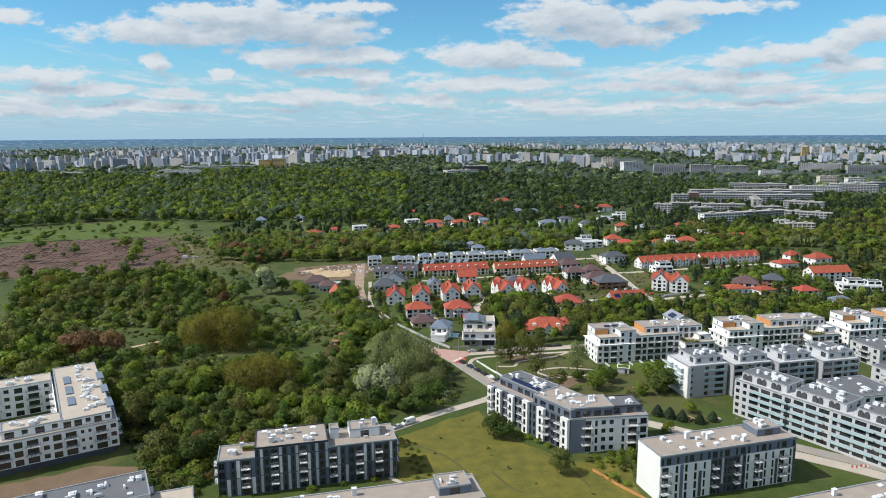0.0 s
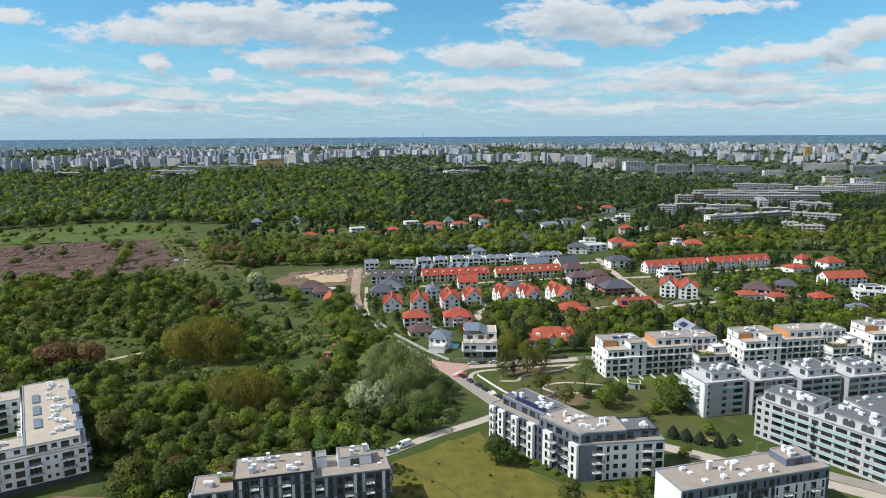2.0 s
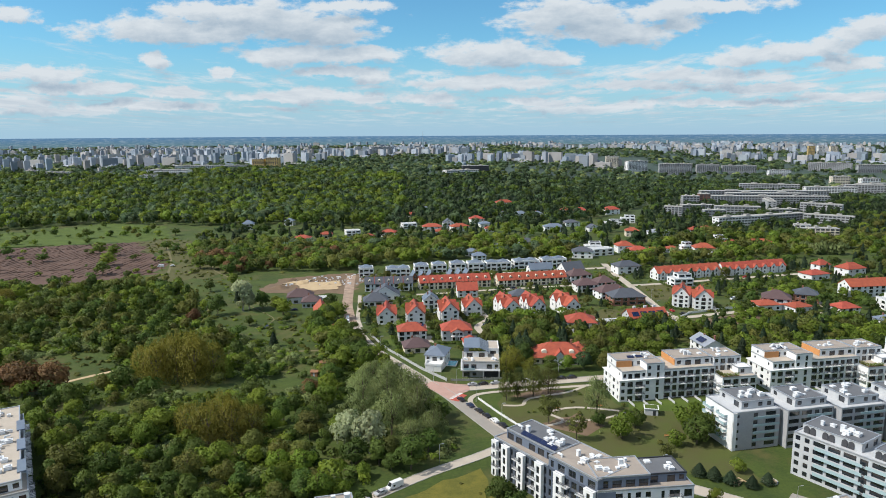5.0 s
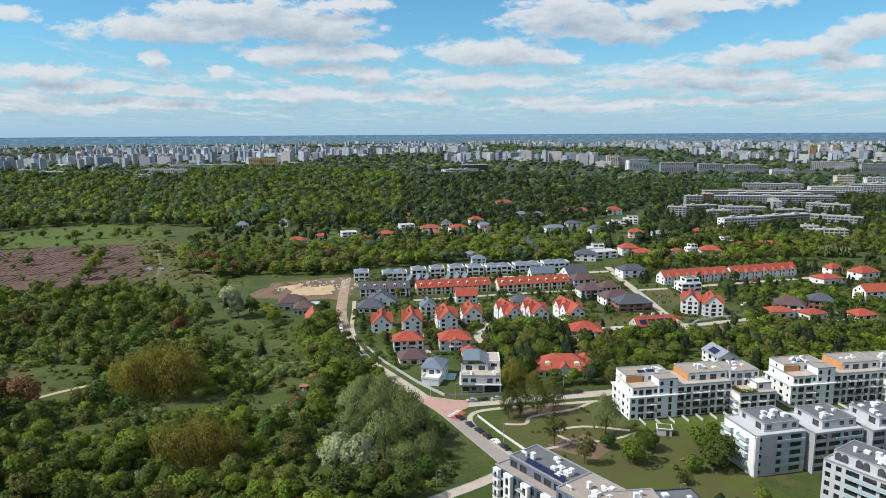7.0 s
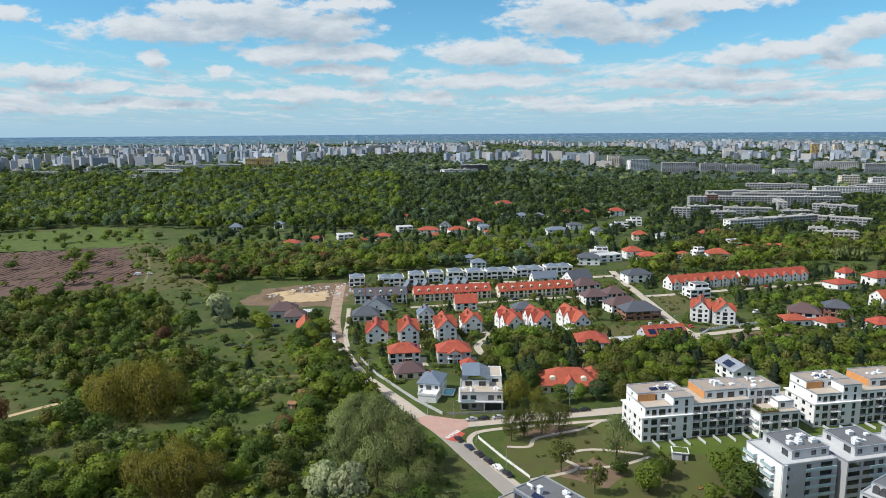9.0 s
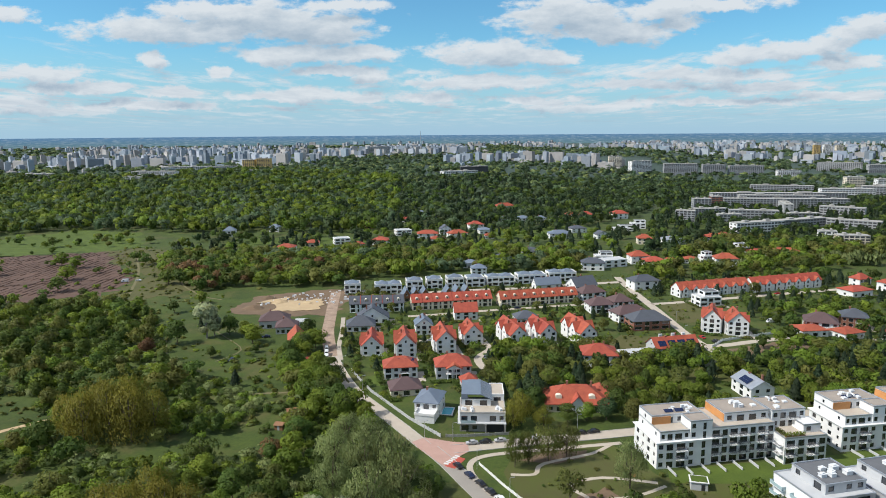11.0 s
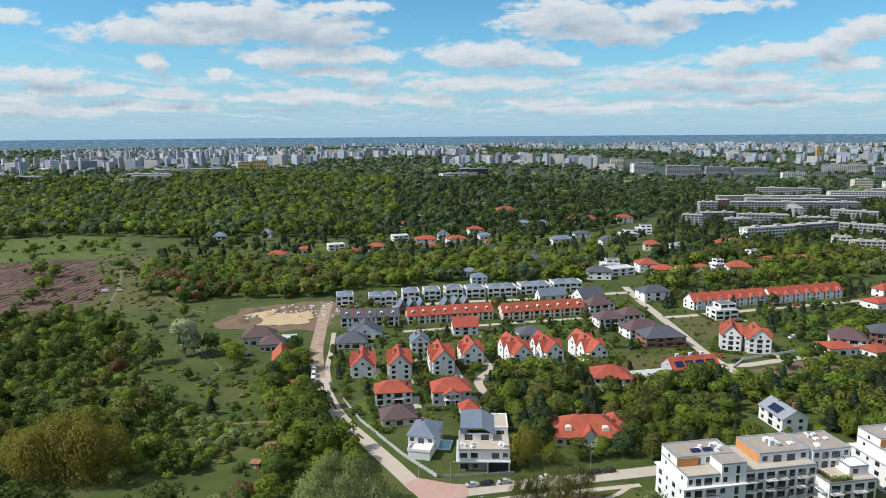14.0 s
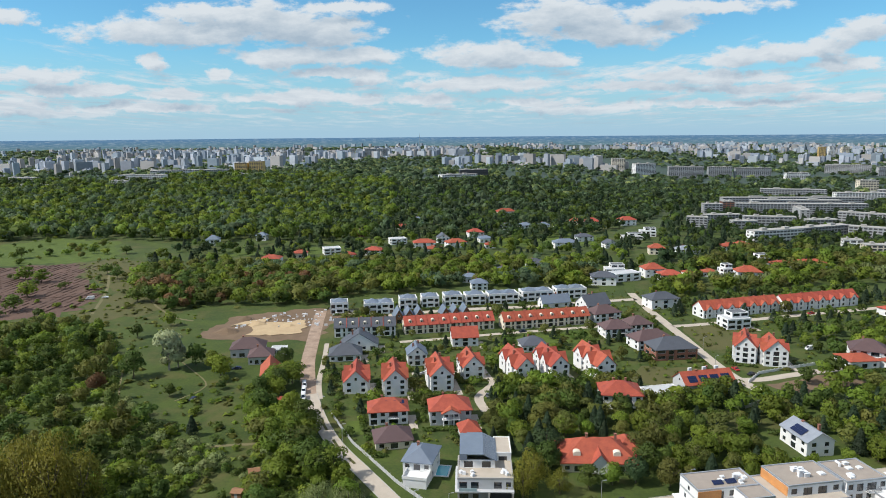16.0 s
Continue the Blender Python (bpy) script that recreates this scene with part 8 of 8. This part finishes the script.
def kiosk():
    t = thing("garden_kiosk", 87, 309.5, -14, "small pale kiosk with a flat grassed roof", "kiosk")
    keep(87, 309.5, -14, 6, 5, 1)
    part("wall", Geo().box(0, 0, 0, 5.2, 4.2, 2.7).mesh("wall", PALE), t)
    part("roof", Geo().box(-0.3, -0.3, 2.7, 5.5, 4.5, 2.95).mesh("roof", WHITE), t)
    part("roof_grass", Geo().box(0.1, 0.1, 2.95, 5.1, 4.1, 3.02).mesh("roof_grass", GREENLAWN), t)
    part("door", Geo().box(3.2, -0.06, 0, 4.3, 0, 2.1).mesh("door", DARK), t)


kiosk()


def street_lamp(x, y, h=7.0):
    ob = thing("street_lamp", x, y, 0, "slim grey street lamp post", "street lamp", "street lamps")
    part("post", cached(("post", h), lambda: Geo().tube((0, 0, 0), (0, 0, h), 0.1, 0.06, 8).tube((0, 0, h - 0.05), (1.1, 0, h + 0.15), 0.05, 0.04, 6).mesh("post", STEEL)), ob)
    part("lamp_head", cached("lamp_head", lambda: Geo().box(0.8, -0.15, 0, 1.5, 0.15, 0.12).mesh("lamp_head", STEEL)), ob, pose(0, 0, h + 0.1))


for x, y in ((12.5, 347), (20, 325), (29, 306), (2, 349), (-26, 398), (-38, 425), (60, 353), (90, 359), (4, 271), (78, 261), (112, 240), (150, 500), (144, 470), (60, 548), (20, 540), (200, 561), (250, 574)):
    street_lamp(x, y)


def fence(pts, h, material, label, gap=2.4, rail=True):
    t = thing("fence", 0, 0, 0, label, "fence", "fences")
    g = Geo()
    for (ax, ay), (bx, by) in zip(pts, pts[1:]):
        n = max(1, int(math.hypot(bx - ax, by - ay) / gap))
        for i in range(n):
            x, y = ax + (bx - ax) * i / n, ay + (by - ay) * i / n
            part("post", cached(("fp", h, material.name), lambda: Geo().box(-0.14, -0.14, 0, 0.14, 0.14, h).mesh("post", material)), t, pose(x, y, 0))
        d = Vector((bx - ax, by - ay)).normalized()
        p = Vector((-d.y, d.x)) * 0.05
        for z0, z1 in ((0.05, h * 0.45), (h * 0.5, h * 0.85)):
            part("panel", Geo().hexa([(ax - p.x, ay - p.y, z0), (bx - p.x, by - p.y, z0), (bx + p.x, by + p.y, z0), (ax + p.x, ay + p.y, z0),
                                      (ax - p.x, ay - p.y, z1), (bx - p.x, by - p.y, z1), (bx + p.x, by + p.y, z1), (ax + p.x, ay + p.y, z1)]).mesh("panel", material), t)


fence([(8, 350), (2, 358), (-4, 366), (-13, 381), (-22, 396), (-29, 412), (-34, 424)], 1.6, PALE, "pale garden wall with posts along the street")
fence([(10, 350), (18, 350), (34, 351.5)], 1.3, CONCRETE, "low concrete garden wall before the villa")
fence([(21, 328), (28, 313), (36, 298)], 1.2, WHITE, "white metal railing beside the park")
fence([(152, 452), (162, 463), (178, 469), (196, 475)], 1.6, WHITE, "pale garden wall before the white houses")
fence([(134, 421), (152, 432), (165, 428)], 1.8, STEEL, "long grey garden fence among trees")


def site_litter():
    g, rnd = Geo(), random.Random(8)
    for _ in range(110):
        x, y = rnd.uniform(-112, -46), rnd.uniform(545, 596)
        if inside(x, y, [(-112, 552), (-104, 580), (-60, 596), (-46, 588), (-54, 552)]):
            a, b, c = rnd.uniform(0.4, 2.2), rnd.uniform(0.4, 1.4), rnd.uniform(0.3, 1.3)
            g.hexa([(x, y, 0), (x + a, y, 0), (x + a, y + b, 0), (x, y + b, 0), (x + .1, y + .1, c), (x + a * .9, y + .1, c * .8), (x + a * .9, y + b * .9, c), (x + .1, y + b * .9, c * .9)])
    tagged(new("building_material", g.mesh("building_material", VENT)), "pallets, slabs and bags of pale building material", "building material", kind="stuff")
    for x, y, r, h, m in ((-98, 560, 7, 2.6, SAND), (-112, 545, 8, 2.6, DIRT), (-86, 574, 6, 2.2, DIRT), (-108, 572, 6, 2.4, DIRT), (-78, 556, 5, 1.5, SAND)):
        q = Geo()
        rr = random.Random(int(r * h * 10))
        rings = [[(r * k * rr.uniform(0.85, 1.1) * math.cos(i * 0.628), r * 0.7 * k * rr.uniform(0.85, 1.1) * math.sin(i * 0.628), h * (1 - k ** 1.3) * rr.uniform(0.85, 1.1)) for i in range(10)] for k in (1.0, 0.66, 0.33)]
        q.v = [p for ring in rings for p in ring] + [(0, 0, h)]
        for k in range(2):
            q.f += [(k * 10 + i, k * 10 + (i + 1) % 10, (k + 1) * 10 + (i + 1) % 10, (k + 1) * 10 + i) for i in range(10)]
        q.f += [(20 + i, 20 + (i + 1) % 10, 30) for i in range(10)]
        q.m = [0] * len(q.f)
        ob = new("mound", q.mesh("mound", m))
        ob.matrix_basis = pose(x, y, 0.02)
        tagged(ob, "heap of loose earth and sand on the building site", "heap", "earth heaps")


site_litter()


def hut(x, y, turn):
    """A tumbledown garden hut in the scrub."""
    t = thing("garden_hut", x, y, turn, "tumbledown grey wooden garden hut among the scrub", "hut", "garden huts")
    g = Geo()
    for x0, y0, x1, y1 in ((0, 0, 3.4, 0.12), (0, 2.68, 3.4, 2.8), (0, 0.12, 0.12, 2.68), (3.28, 0.12, 3.4, 2.68)):
        g.box(x0, y0, 0, x1, y1, 2.1)
    part("wall", g.mesh("wall", TIMBER), t)
    r = Geo()
    sloped(r, (-0.3, -0.4, 1.9), (3.7, -0.3, 2.1), (3.7, 1.5, 2.75), (-0.3, 1.4, 2.7), 0.1)
    sloped(r, (-0.3, 1.4, 2.7), (3.7, 1.5, 2.75), (3.6, 3.2, 2.0), (-0.4, 3.1, 2.15), 0.1)
    part("roof", r.mesh("roof", TIMBER), t)
    part("door", Geo().box(1.2, -0.06, 0.02, 2.1, -0.005, 1.9).mesh("door", SHADED_WORN_GREY), t)


hut(-53.5, 371.0, 20)
hut(-56.0, 358.5, -15)


def play_logs():
    """Peeled logs and a sand ring for play in the park."""
    t = thing("play_logs", 100.8, 254.6, 10, "pale peeled timber climbing logs in the park", "play logs")
    rnd = random.Random(14)
    for i in range(7):
        a, b = (rnd.uniform(-3, 3), rnd.uniform(-2, 2), 0.25), (rnd.uniform(-3, 3), rnd.uniform(-2, 2), rnd.uniform(0.4, 1.7))
        part("log", Geo().tube(a, b, 0.24, 0.2, 8).mesh("log", SAND), t)
    for x, y in ((-2.6, -1.4), (2.6, -1.2), (0, 1.9)):
        part("post", cached("log_post", lambda: Geo().tube((0, 0, 0), (0, 0, 2.0), 0.16, 0.14, 8).mesh("post", SAND)), t, pose(x, y, 0))
    ring = Geo()
    for i in range(18):
        a, b = 6.2832 * i / 18, 6.2832 * (i + 1) / 18
        ring.hexa([(2.2 * math.cos(a), 2.2 * math.sin(a), 0), (2.5 * math.cos(a), 2.5 * math.sin(a), 0), (2.5 * math.cos(b), 2.5 * math.sin(b), 0), (2.2 * math.cos(b), 2.2 * math.sin(b), 0),
                   (2.2 * math.cos(a), 2.2 * math.sin(a), 0.3), (2.5 * math.cos(a), 2.5 * math.sin(a), 0.3), (2.5 * math.cos(b), 2.5 * math.sin(b), 0.3), (2.2 * math.cos(b), 2.2 * math.sin(b), 0.3)])
    pit = thing("sandpit", 111.5, 255.6, 0, "round sandpit with a pale rim on the lawn", "sandpit")
    part("rim", ring.mesh("rim", KERB), pit)
    part("sand", Geo().prism([(2.19 * math.cos(6.2832 * i / 18), 2.19 * math.sin(6.2832 * i / 18)) for i in range(18)], 0, 0.12).mesh("sand", SAND), pit)


play_logs()


def park_bench(x, y, turn):
    t = thing("park_bench", x, y, turn, "orange-brown slatted wooden park bench", "bench", "park benches")
    slat = cached("bench_slat", lambda: Geo().box(0, 0, 0, 2.0, 0.12, 0.05).mesh("slat", ORANGE))
    for i in range(3):
        part("slat", slat, t, pose(0, i * 0.16, 0.45))
    for i in range(2):
        part("backrest_slat", slat, t, pose(0, 0.5, 0.62 + i * 0.18, 75, 0, 0))
    for i in (0.2, 1.7):
        part("leg", cached("bench_leg", lambda: Geo().box(0, 0, 0, 0.08, 0.5, 0.45).mesh("leg", DARK)), t, pose(i, 0, 0))


for x, y, turn in ((88.4, 289.0, 20), (93.0, 286.4, 30), (70, 318, -10), (52, 316, 15)):
    park_bench(x, y, turn)


def safety_fence(pts):
    """Orange plastic net on posts round a planting strip."""
    t = thing("safety_fence", 0, 0, 0, "orange plastic safety fence along the edge of the lawn", "fence", "fences")
    for (ax, ay), (bx, by) in zip(pts, pts[1:]):
        part("post", cached("net_post", lambda: Geo().box(-0.05, -0.05, 0, 0.05, 0.05, 1.15).mesh("post", TIMBER)), t, pose(ax, ay, 0))
        d = Vector((by - ay, ax - bx)).normalized() * 0.03
        for z in (0.12, 0.48, 0.84):
            part("net_band", Geo().hexa([(ax - d.x, ay - d.y, z), (bx - d.x, by - d.y, z), (bx + d.x, by + d.y, z), (ax + d.x, ay + d.y, z),
                                         (ax - d.x, ay - d.y, z + 0.26), (bx - d.x, by - d.y, z + 0.26), (bx + d.x, by + d.y, z + 0.26), (ax + d.x, ay + d.y, z + 0.26)]).mesh("net_band", ORANGE), t)


safety_fence([(53.0, 214.5), (54.9, 211.4), (57.0, 207.6), (59.1, 203.9), (61.4, 200.6), (63.6, 197.5), (66.0, 194.0)])


def road_barrier(x, y, turn):
    t = thing("road_barrier", x, y, turn, "red and white plastic road barrier on the parking lane", "barrier", "road barriers")
    for i in range(4):
        part("block", cached(("barrier", i % 2), lambda: Geo().hexa([(0, -0.22, 0), (0.62, -0.22, 0), (0.62, 0.22, 0), (0, 0.22, 0), (0, -0.1, 0.8), (0.62, -0.1, 0.8), (0.62, 0.1, 0.8), (0, 0.1, 0.8)]).mesh("block", ROADPAINT if i % 2 else CRIMSON)), t, pose(i * 0.63, 0, 0))


for x, y in ((141.5, 214.8), (145.0, 215.4)):
    road_barrier(x, y, -20)
# narrow planted beds in the paved street
for pts in ([(-36.6, 418.5), (-35.3, 413.3), (-33.2, 408.0)], [(-29.6, 399.5), (-27.4, 394.2), (-25.0, 390.0)], [(-22.0, 384.5), (-19.4, 380.2)]):
    ribbon("planting_bed", pts, 1.0, SCRUB, "narrow bed of dry grass in the paved street", 0.2, category="bed", clear=False)
tree("redbush", -75.9, 211.8, 3.2, 1.3)
